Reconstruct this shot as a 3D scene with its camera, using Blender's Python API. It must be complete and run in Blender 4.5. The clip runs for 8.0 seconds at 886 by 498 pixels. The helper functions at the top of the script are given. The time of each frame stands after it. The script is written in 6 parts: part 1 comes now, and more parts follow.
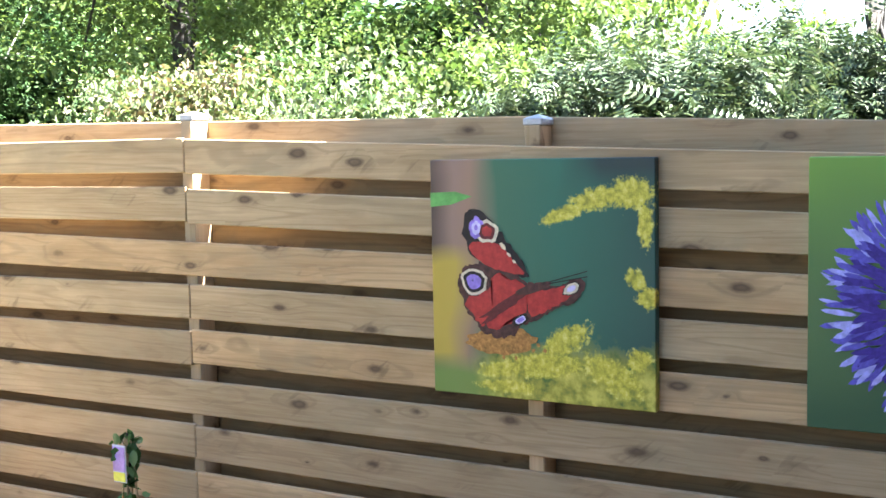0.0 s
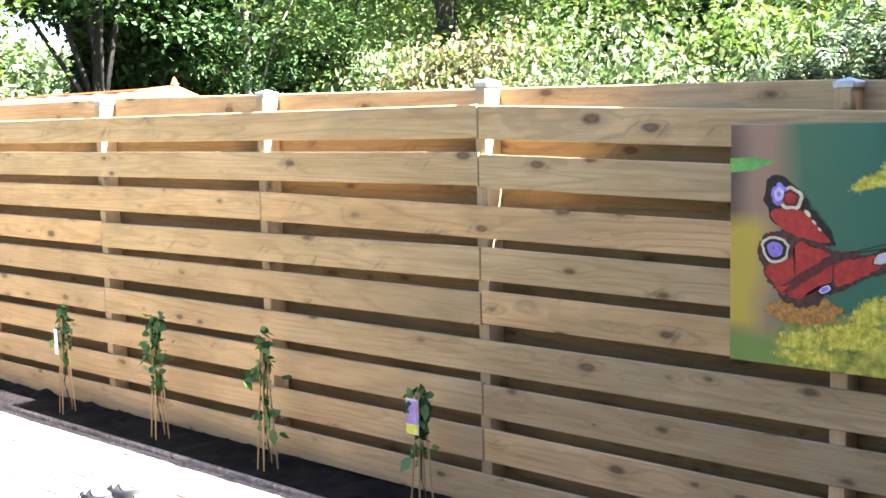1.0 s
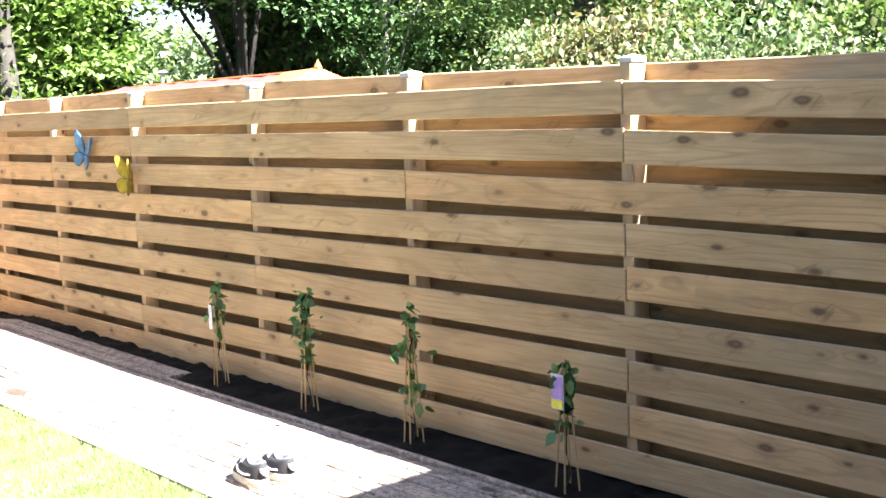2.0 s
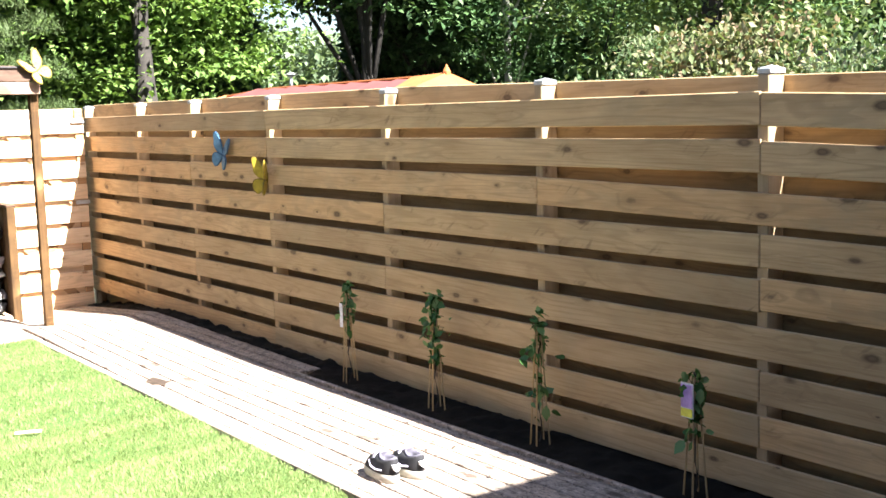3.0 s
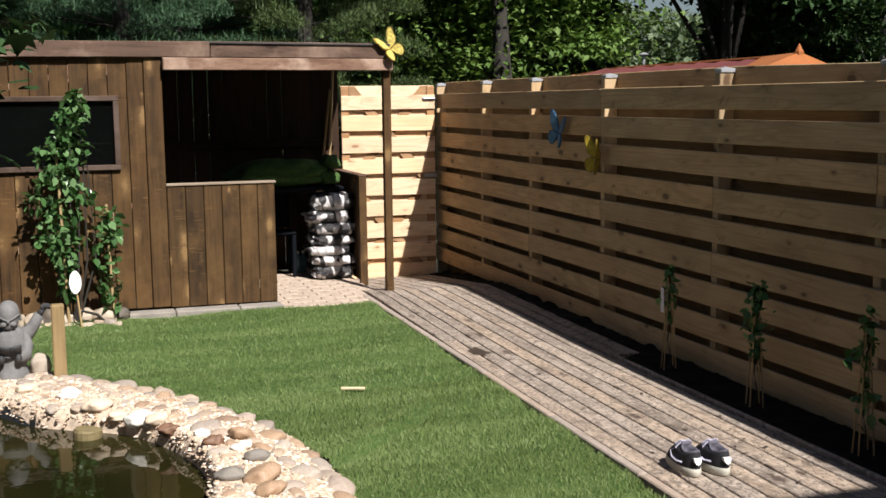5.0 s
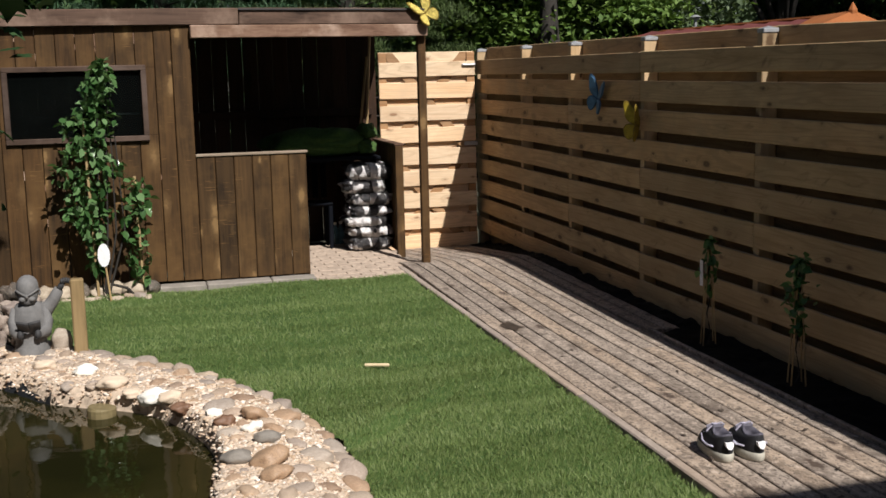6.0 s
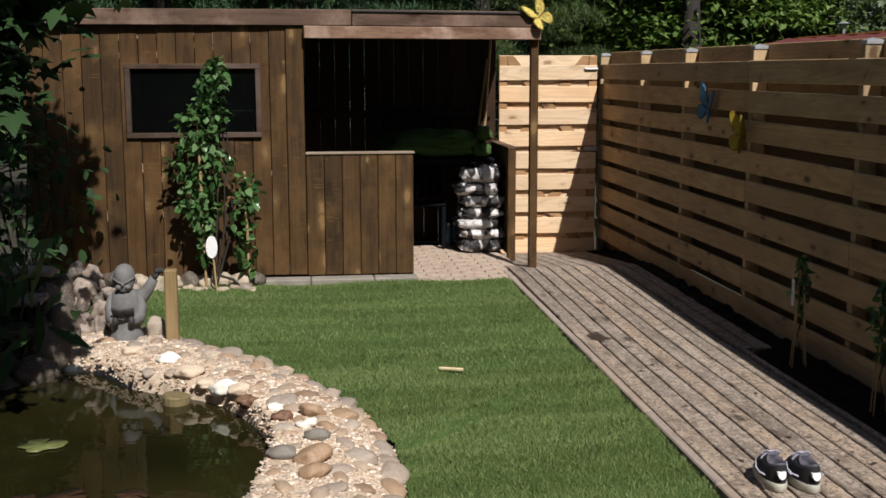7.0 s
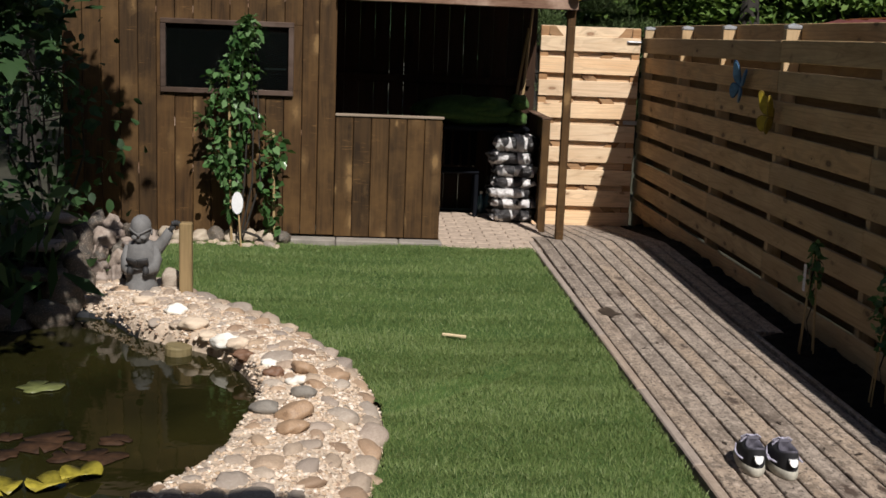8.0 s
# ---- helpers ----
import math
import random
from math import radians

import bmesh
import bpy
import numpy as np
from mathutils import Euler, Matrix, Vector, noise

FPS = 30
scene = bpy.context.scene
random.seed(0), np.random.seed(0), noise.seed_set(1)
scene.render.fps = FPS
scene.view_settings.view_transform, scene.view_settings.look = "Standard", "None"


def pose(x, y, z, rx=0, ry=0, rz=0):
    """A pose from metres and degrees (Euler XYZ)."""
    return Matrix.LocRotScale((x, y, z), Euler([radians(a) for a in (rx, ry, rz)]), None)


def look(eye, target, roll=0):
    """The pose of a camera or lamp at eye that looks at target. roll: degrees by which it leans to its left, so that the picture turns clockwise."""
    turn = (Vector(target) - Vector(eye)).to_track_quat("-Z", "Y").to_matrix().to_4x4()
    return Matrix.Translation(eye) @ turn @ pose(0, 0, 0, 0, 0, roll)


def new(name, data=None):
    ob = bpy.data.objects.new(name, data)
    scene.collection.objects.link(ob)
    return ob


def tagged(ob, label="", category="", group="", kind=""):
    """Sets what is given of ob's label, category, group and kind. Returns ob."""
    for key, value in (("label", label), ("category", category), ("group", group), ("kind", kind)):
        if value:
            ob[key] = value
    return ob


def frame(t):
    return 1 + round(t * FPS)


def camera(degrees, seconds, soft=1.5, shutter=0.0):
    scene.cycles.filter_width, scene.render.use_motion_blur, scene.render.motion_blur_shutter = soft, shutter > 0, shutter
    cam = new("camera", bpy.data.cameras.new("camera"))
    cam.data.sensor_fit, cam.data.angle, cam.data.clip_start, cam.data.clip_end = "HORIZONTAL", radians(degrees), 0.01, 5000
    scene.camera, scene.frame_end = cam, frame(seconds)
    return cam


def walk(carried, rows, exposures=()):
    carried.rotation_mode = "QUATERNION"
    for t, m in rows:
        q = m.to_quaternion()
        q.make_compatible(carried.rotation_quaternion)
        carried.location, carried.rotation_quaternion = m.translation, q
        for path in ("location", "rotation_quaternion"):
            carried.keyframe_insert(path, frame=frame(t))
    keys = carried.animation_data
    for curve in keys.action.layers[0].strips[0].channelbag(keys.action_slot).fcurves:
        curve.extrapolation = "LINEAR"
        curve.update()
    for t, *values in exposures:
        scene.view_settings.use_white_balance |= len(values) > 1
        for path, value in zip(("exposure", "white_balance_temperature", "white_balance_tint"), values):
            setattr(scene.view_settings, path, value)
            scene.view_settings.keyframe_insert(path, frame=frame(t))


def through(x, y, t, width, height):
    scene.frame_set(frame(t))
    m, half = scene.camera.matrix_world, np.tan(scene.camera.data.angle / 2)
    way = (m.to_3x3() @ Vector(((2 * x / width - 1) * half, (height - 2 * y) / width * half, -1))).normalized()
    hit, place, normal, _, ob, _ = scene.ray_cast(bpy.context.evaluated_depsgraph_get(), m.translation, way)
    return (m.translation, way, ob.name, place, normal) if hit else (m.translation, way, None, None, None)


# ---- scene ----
cam = camera(42.4, 8.0, soft=1.6)
PATH = [
    (0, (0.035, 0.886, 1.656), (1.769, 1.868, 1.475), -1.2),
    (0.5, (-0.048, 0.995, 1.668), (1.527, 2.218, 1.513), -0.8),
    (1, (-0.114, 1.014, 1.638), (1.371, 2.335, 1.417), -1.3),
    (1.5, (-0.164, 1.037, 1.638), (1.25, 2.427, 1.377), -2.3),
    (1.7, (-0.157, 1.034, 1.632), (1.221, 2.462, 1.381), -2.5),
    (2.8, (-0.298, 0.946, 1.652), (0.891, 2.532, 1.388), -1.4),
    (3, (-0.307, 0.989, 1.667), (0.855, 2.599, 1.426), -1.7),
    (3.2, (-0.293, 0.973, 1.689), (0.75, 2.664, 1.458), -1.7),
    (3.5, (-0.228, 1.009, 1.672), (0.681, 2.777, 1.455), -1.6),
    (4, (-0.182, 0.997, 1.666), (0.567, 2.839, 1.452), -0.8),
    (4.5, (-0.166, 1.003, 1.667), (0.489, 2.881, 1.454), -0.3),
    (4.7, (-0.141, 0.94, 1.658), (0.489, 2.824, 1.43), -0.5),
    (5.8, (0.086, 1.114, 1.622), (0.637, 3.01, 1.305), -1.0),
    (6, (0.15, 1.146, 1.623), (0.659, 3.054, 1.311), -1.3),
    (6.5, (0.286, 1.151, 1.649), (0.741, 3.069, 1.307), -1.9),
    (7, (0.58, 1.074, 1.65), (0.818, 3.036, 1.34), -0.1),
    (7.5, (0.733, 1.058, 1.641), (0.979, 3.015, 1.311), 0.7),
    (8, (0.876, 1.036, 1.652), (1.006, 2.998, 1.284), 2.3),
]
EXPOSURES = [(0, 4.6, 5990, 11), (0.5, 4.53, 6110, 11), (1.5, 4.3, 6110, 11), (2.8, 3.4, 6130, 11), (3.5, 2.66, 6150, 11), (4.0, 1.9, 6160, 11), (4.7, 1.07, 6190, 11), (5.8, 0.41, 6260, 11), (7.0, 0.19, 6260, 11), (8.0, 0.15, 6290, 11)]
walk(cam, [(t, look(eye, target, roll)) for t, eye, target, roll in PATH], EXPOSURES)

# ---- light: a high sun behind the camera, a little to the fence's side ----
SUN = Vector((0.258, -0.89, 1.0)).normalized()
world = bpy.data.worlds.new("sky")
scene.world = world
world.use_nodes = True
sky = world.node_tree.nodes.new("ShaderNodeTexSky")
sky.sky_type = "NISHITA"
sky.sun_disc = False
sky.sun_elevation = math.asin(SUN.z)
sky.sun_rotation = math.atan2(SUN.x, SUN.y)
sky.air_density, sky.dust_density = 1.0, 1.5
background = world.node_tree.nodes["Background"]
background.inputs["Strength"].default_value = 0.036
world.node_tree.links.new(sky.outputs[0], background.inputs["Color"])
sun = new("sun", bpy.data.lights.new("sun", "SUN"))
sun.data.energy, sun.data.angle, sun.data.color = 5.0, radians(0.53), (1.0, 0.94, 0.85)
sun.matrix_world = look(SUN * 30, (0, 0, 0))

rng = np.random.default_rng(7)


# ---- materials ----
class Nodes:
    """A node material, built a node at a time."""

    def __init__(self, name, rough=0.7, metal=0.0, spec=0.5):
        self.mat = bpy.data.materials.new(name)
        self.mat.use_nodes = True
        self.tree = self.mat.node_tree
        self.bsdf = self.tree.nodes["Principled BSDF"]
        self.bsdf.inputs["Roughness"].default_value = rough
        self.bsdf.inputs["Metallic"].default_value = metal
        self.bsdf.inputs["Specular IOR Level"].default_value = spec

    def add(self, kind, **given):
        node = self.tree.nodes.new("ShaderNode" + kind)
        for key, value in given.items():
            self.put(node.inputs[key.replace("_", " ")], value)
        return node

    def put(self, socket, value):
        if isinstance(value, bpy.types.NodeSocket):
            self.tree.links.new(value, socket)
        else:
            socket.default_value = value

    def math(self, operation, a, b=0.5, c=0.5):
        node = self.add("Math")
        node.operation = operation
        for socket, value in zip(node.inputs, (a, b, c)):
            self.put(socket, value)
        return node.outputs[0]

    def coords(self, scale=(1, 1, 1), vary=True, turn=(0, 0, 0)):
        place = self.add("TexCoord").outputs["Object"]
        if vary:
            shift = self.add("VectorMath")
            shift.operation = "ADD"
            self.put(shift.inputs[0], place)
            self.put(shift.inputs[1], self.math("MULTIPLY", self.add("ObjectInfo").outputs["Random"], 41.0))
            place = shift.outputs[0]
        return self.add("Mapping", Vector=place, Scale=scale, Rotation=turn).outputs[0]

    def noise(self, vector, scale=1.0, detail=4.0, rough=0.55, distort=0.0):
        return self.add("TexNoise", Vector=vector, Scale=scale, Detail=detail, Roughness=rough, Distortion=distort).outputs["Fac"]

    def ramp(self, fac, *stops):
        node = self.add("ValToRGB", Fac=fac)
        marks = node.color_ramp.elements
        while len(marks) < len(stops):
            marks.new(0.5)
        for mark, (place, colour) in zip(marks, stops):
            mark.position = place
            mark.color = (*colour, 1) if len(colour) == 3 else colour
        return node.outputs["Color"]

    def mix(self, fac, a, b, blend="MIX"):
        node = self.add("Mix")
        node.data_type, node.blend_type = "RGBA", blend
        for socket, value in zip((node.inputs[0], node.inputs[6], node.inputs[7]), (fac, a, b)):
            self.put(socket, (*value, 1) if isinstance(value, tuple) and len(value) == 3 else value)
        return node.outputs[2]

    def bump(self, height, strength=0.3, distance=0.01):
        self.put(self.bsdf.inputs["Normal"], self.add("Bump", Height=height, Strength=strength, Distance=distance).outputs[0])

    def done(self, colour):
        self.put(self.bsdf.inputs["Base Color"], (*colour, 1) if isinstance(colour, tuple) and len(colour) == 3 else colour)
        return self.mat


def grey(v):
    return (v, v, v)


def wood(name, pale, deep, knot, axis="y", rough=0.75, knots=1.0, stain=None, fleck=0.0, spread=0.35, scratch=0.0):
    """Sawn wood, its grain along one axis: fibres, broad streaks, knots and a tint of its own for each board."""
    n = Nodes(name, rough, spec=0.25)
    along = "xyz".index(axis)
    fine = [75.0] * 3
    fine[along] = 2.6
    broad = [9.0] * 3
    broad[along] = 0.7
    spots = [8.0] * 3
    spots[along] = 3.6
    grain = n.noise(n.coords(fine), 1.0, 5.0, 0.6, 0.8)
    streak = n.noise(n.coords(broad), 1.0, 4.0, 0.5, 1.6)
    slow = [5.0] * 3
    slow[along] = 2.0
    cloud = n.noise(n.coords(slow), 1.0, 3.0, 0.55, 0.4)
    rings = n.math("SINE", n.math("MULTIPLY", n.noise(n.coords(broad), 0.8, 1.5, 0.4, 0.6), 60.0))
    both = n.math("ADD", n.math("MULTIPLY", grain, 0.34), n.math("MULTIPLY", streak, 0.33))
    both = n.math("ADD", both, n.math("MULTIPLY", cloud, 0.33))
    both = n.math("MULTIPLY_ADD", rings, 0.028, both)
    colour = n.ramp(both, (0.36, deep), (0.47, tuple(0.5 * (a + b) for a, b in zip(pale, deep))), (0.6, pale))
    tint = n.add("ObjectInfo").outputs["Random"]
    colour = n.mix(1.0, colour, n.ramp(tint, (0.0, grey(1 - spread)), (0.5, grey(0.95)), (1.0, (1.0, 0.93, 0.84))), "MULTIPLY")
    if stain:
        patch = n.noise(n.coords((2.2, 2.2, 2.2)), 1.0, 5.0, 0.65)
        colour = n.mix(n.ramp(patch, (0.48, grey(0)), (0.68, grey(0.75))), colour, stain)
    cell = n.add("TexVoronoi", Vector=n.coords(spots), Scale=1.0)
    luck = n.add("SeparateColor", Color=cell.outputs["Color"])
    reach = n.math("MULTIPLY_ADD", luck.outputs[1], 1.0, 0.4)
    wobble = n.math("DIVIDE", n.math("MULTIPLY_ADD", n.noise(n.coords((40, 40, 40)), 1.0, 3.0), 0.24, n.math("SUBTRACT", cell.outputs["Distance"], 0.12)), reach)
    core = n.ramp(wobble, (0.13, grey(knots)), (0.17, grey(0.65 * knots)), (0.22, grey(0.28 * knots)), (0.42, grey(0)))
    rare = n.math("GREATER_THAN", luck.outputs[0], 0.44)
    colour = n.mix(n.math("MULTIPLY", core, rare), colour, knot)
    if fleck:
        speck = n.noise(n.coords((70, 40, 70)), 1.0, 3.0, 0.7)
        colour = n.mix(n.ramp(speck, (0.52, grey(0)), (0.66, grey(fleck))), colour, tuple(0.35 * c for c in deep))
        blotch = n.noise(n.coords((16, 11, 16)), 1.0, 5.0, 0.7, 0.7)
        colour = n.mix(n.ramp(blotch, (0.36, grey(0.75 * fleck)), (0.52, grey(0))), colour, tuple(0.6 * c for c in deep))
        dust = n.noise(n.coords((34, 24, 34)), 1.0, 4.0, 0.75)
        colour = n.mix(n.ramp(dust, (0.55, grey(0)), (0.72, grey(0.8 * fleck))), colour, tuple(min(1, 1.45 * c) for c in pale))
    if scratch:
        thin = [150.0] * 3
        thin[0 if along else 2] = 9.0
        mark = n.noise(n.coords(thin), 1.0, 2.0, 0.5)
        spot_ = n.noise(n.coords((7, 7, 7)), 1.0, 2.0, 0.5)
        mark = n.math("MULTIPLY", n.ramp(mark, (0.62, grey(0)), (0.7, grey(1))), n.ramp(spot_, (0.5, grey(0)), (0.62, grey(scratch))))
        colour = n.mix(mark, colour, tuple(2.6 * c for c in pale))
    n.bump(both, 0.35, 0.004)
    return n.done(colour)


def plain(name, colour, rough=0.6, vary=0.25, scale=14.0, metal=0.0, bump=0.15, spec=0.5, fine=90.0):
    """A plain surface with soft mottling and fine roughness."""
    n = Nodes(name, rough, metal, spec)
    soft = n.noise(n.coords((scale,) * 3), 1.0, 5.0, 0.6)
    small = n.noise(n.coords((fine,) * 3), 1.0, 3.0, 0.6)
    tone = n.ramp(soft, (0.3, tuple(c * (1 - vary) for c in colour)), (0.7, tuple(min(1, c * (1 + vary)) for c in colour)))
    tone = n.mix(n.ramp(small, (0.35, grey(0.25)), (0.6, grey(0))), tone, tuple(c * 0.55 for c in colour))
    n.bump(n.math("ADD", soft, n.math("MULTIPLY", small, 0.5)), bump, 0.005)
    return n.done(tone)


def leafy(name, *tones, through=0.35, rough=0.6):
    """Leaves: each with a tone of its own, letting some light through."""
    n = Nodes(name, rough, spec=0.22)
    pick = n.add("NewGeometry").outputs["Random Per Island"]
    step = 1.0 / max(1, len(tones) - 1)
    colour = n.ramp(pick, *((i * step, tone) for i, tone in enumerate(tones)))
    n.done(colour)
    glow = n.add("BsdfTranslucent", Color=n.mix(0.6, colour, (0.95, 1.0, 0.35), "MULTIPLY"))
    bright = n.add("MixShader", Fac=through)
    n.put(bright.inputs[1], n.bsdf.outputs[0])
    n.put(bright.inputs[2], glow.outputs[0])
    n.put(n.tree.nodes["Material Output"].inputs["Surface"], bright.outputs[0])
    return n.mat


def fence_timber(name, pale, deep, knot, axis="y", spread=0.25, grime=(0.3, 0.26, 0.17)):
    """Planed pine boards: cathedral grain that bends round dark knots, whisker marks and a tone for each board."""
    n = Nodes(name, 0.72, spec=0.22)
    along = "xyz".index(axis)

    def stretched(a, b):
        scale = [b] * 3
        scale[along] = a
        return n.coords(tuple(scale))

    # knots lie a hand or two apart along a board
    cell = n.add("TexVoronoi", Vector=stretched(4.4, 10.0), Scale=1.0, Randomness=1.0)
    luck = n.add("SeparateColor", Color=cell.outputs["Color"])
    there = n.math("GREATER_THAN", luck.outputs[0], 0.3)
    ragged = n.math("MULTIPLY_ADD", n.noise(stretched(26.0, 34.0), 1.0, 3.0, 0.6), 0.1, n.math("SUBTRACT", cell.outputs["Distance"], 0.05))
    reach = n.math("DIVIDE", ragged, n.math("MULTIPLY_ADD", luck.outputs[1], 1.0, 0.25))
    near = n.math("MULTIPLY", n.ramp(reach, (0.0, grey(1)), (0.4, grey(0.25)), (0.75, grey(0))), there)
    # growth rings, drawn out along the board
    flow = n.noise(stretched(0.3, 6.0), 1.0, 1.5, 0.4, 0.35)
    rings = n.math("SINE", n.math("MULTIPLY", n.math("MULTIPLY_ADD", near, 0.1, flow), 80.0))
    line = n.ramp(rings, (0.5, grey(0)), (0.97, grey(0.36)))
    fibre = n.noise(stretched(3.0, 110.0), 1.0, 4.0, 0.65, 0.5)
    cloud = n.noise(stretched(1.6, 6.0), 1.0, 4.0, 0.6, 0.5)
    both = n.math("MULTIPLY_ADD", fibre, 0.45, n.math("MULTIPLY", cloud, 0.55))
    colour = n.ramp(both, (0.36, deep), (0.48, tuple(0.45 * a + 0.55 * b for a, b in zip(pale, deep))), (0.62, pale))
    tint = n.add("ObjectInfo").outputs["Random"]
    colour = n.mix(1.0, colour, n.ramp(tint, (0.0, grey(1 - spread)), (0.35, (0.9, 0.92, 0.9)), (0.65, (1.0, 0.97, 0.92)), (1.0, (1.0, 0.9, 0.76))), "MULTIPLY")
    colour = n.mix(line, colour, tuple(0.62 * c for c in deep))
    stain = n.noise(stretched(2.2, 3.4), 1.0, 5.0, 0.68, 0.4)
    colour = n.mix(n.ramp(stain, (0.5, grey(0)), (0.72, grey(0.7))), colour, grime)
    # heart, ring and halo of a knot
    colour = n.mix(n.math("MULTIPLY", n.ramp(reach, (0.12, grey(0.45)), (0.3, grey(0.14)), (0.5, grey(0))), there), colour, tuple(0.5 * c for c in deep))
    colour = n.mix(n.math("MULTIPLY", n.ramp(reach, (0.055, grey(0.6)), (0.1, grey(0.8)), (0.14, grey(0.42)), (0.19, grey(0))), there), colour, knot)
    # slanting whiskers that run out of some knots
    turned = n.add("Mapping", Vector=n.coords((1, 1, 1)), Rotation=(0.7, 0.7, 0.7)).outputs[0]
    whisker = n.noise(n.add("Mapping", Vector=turned, Scale=(8.0, 8.0, 60.0)).outputs[0], 1.0, 2.0, 0.5, 0.3)
    spot_ = n.math("MULTIPLY", n.ramp(reach, (0.2, grey(1)), (0.5, grey(0))), n.math("GREATER_THAN", luck.outputs[2], 0.45))
    colour = n.mix(n.math("MULTIPLY", n.ramp(whisker, (0.55, grey(0)), (0.68, grey(0.5))), spot_), colour, tuple(0.35 * c for c in deep))
    n.bump(n.math("ADD", both, n.math("MULTIPLY", line, -0.3)), 0.3, 0.003)
    return n.done(colour)


PINE = fence_timber("pale sawn pine", (0.54, 0.385, 0.22), (0.365, 0.245, 0.128), (0.07, 0.042, 0.026), grime=(0.32, 0.245, 0.145))
# pine darkened: the shade in the fence's gaps is put into the colour
PINE_GAP_SHADE = fence_timber("pine darkened for gap shade", (0.25, 0.175, 0.09), (0.165, 0.108, 0.054), (0.05, 0.03, 0.018), grime=(0.135, 0.108, 0.06))
PINE_OLD = wood("plain brown pine", (0.5, 0.368, 0.215), (0.325, 0.223, 0.12), (0.06, 0.037, 0.024), "y", spread=0.28, knots=0.72, stain=(0.365, 0.275, 0.178))
PINE_POST = wood("pine post", (0.52, 0.39, 0.24), (0.37, 0.265, 0.15), (0.1, 0.06, 0.03), "z")
GATE_PINE = fence_timber("fresh pine", (0.84, 0.66, 0.47), (0.68, 0.48, 0.31), (0.24, 0.12, 0.06), "x", spread=0.1, grime=(0.62, 0.45, 0.29))
BROWN = wood("brown stained plank", (0.084, 0.045, 0.016), (0.026, 0.0138, 0.005), (0.2, 0.12, 0.05), "z", stain=(0.112, 0.061, 0.021), spread=0.42, scratch=0.5)
FRAME_BROWN = wood("dark window frame", (0.085, 0.056, 0.042), (0.042, 0.027, 0.02), (0.03, 0.018, 0.012), "x", stain=(0.12, 0.085, 0.07), spread=0.3)
BROWN_LONG = wood("brown stained beam", (0.13, 0.08, 0.057), (0.055, 0.033, 0.023), (0.03, 0.018, 0.012), "x", stain=(0.26, 0.18, 0.135), spread=0.3, scratch=0.1)
BEAM_PALE = wood("worn beam", (0.31, 0.19, 0.13), (0.15, 0.078, 0.05), (0.07, 0.035, 0.02), "x", stain=(0.5, 0.37, 0.29), scratch=0.1)
# paler than the shed's boards: sunlight on the sill is put into the colour
CAPPING = wood("capping paled for sunlight", (0.3, 0.245, 0.195), (0.18, 0.14, 0.105), (0.12, 0.09, 0.06), "x", spread=0.2)
# darker copy of the brown planks: the shed's inner shade is in the colour
INNER_SHADED = wood("inner plank toned as shaded", (0.04, 0.02, 0.01), (0.02, 0.01, 0.006), (0.015, 0.008, 0.004), "z")
DECKING = wood("weathered decking", (0.42, 0.348, 0.29), (0.2, 0.16, 0.13), (0.07, 0.048, 0.037), "y", 0.88, 1.0, fleck=1.0, spread=0.2)
EDGE_BOARD = wood("smooth grey edging", (0.4, 0.33, 0.28), (0.27, 0.22, 0.185), (0.12, 0.09, 0.07), "y", 0.85, 0.4, fleck=0.3, spread=0.12)
STAKE = wood("bamboo", (0.42, 0.31, 0.16), (0.3, 0.2, 0.1), (0.2, 0.13, 0.06), "z", 0.5, 0.3)
CONCRETE = plain("concrete", (0.25, 0.225, 0.195), 0.9, 0.25, 8.0, bump=0.4)
CAP_METAL = plain("grey zinc", (0.42, 0.43, 0.45), 0.45, 0.2, 20, metal=0.5)
SOIL = plain("dark soil", (0.011, 0.009, 0.007), 0.95, 0.5, 12, bump=0.8, fine=150, spec=0.1)
EARTH = plain("earth", (0.035, 0.034, 0.02), 0.95, 0.5, 1.5, bump=0.6)
LINER = plain("black pond liner", (0.02, 0.022, 0.026), 0.4, 0.3, 10, bump=0.2)
ROOFING = plain("dark roofing felt", (0.05, 0.045, 0.045), 0.9, 0.3, 6)


def pebble_material(name, *tones):
    n = Nodes(name, 0.65, spec=0.35)
    pick = n.add("ObjectInfo").outputs["Random"]
    step = 1.0 / (len(tones) - 1)
    base = n.ramp(pick, *((i * step, tone) for i, tone in enumerate(tones)))
    vein = n.noise(n.coords((9, 9, 22)), 1.0, 6.0, 0.65, 1.0)
    fine = n.noise(n.coords((120, 120, 120)), 1.0, 3.0)
    base = n.mix(n.ramp(vein, (0.4, grey(0.45)), (0.65, grey(0))), base, (0.17, 0.12, 0.085))
    base = n.mix(n.ramp(fine, (0.55, grey(0)), (0.7, grey(0.35))), base, (0.6, 0.52, 0.42))
    n.bump(n.math("ADD", vein, fine), 0.25, 0.004)
    return n.done(base)


def island_material(name, rough, *tones):
    n = Nodes(name, rough, spec=0.3)
    pick = n.add("NewGeometry").outputs["Random Per Island"]
    step = 1.0 / (len(tones) - 1)
    return n.done(n.ramp(pick, *((i * step, tone) for i, tone in enumerate(tones))))


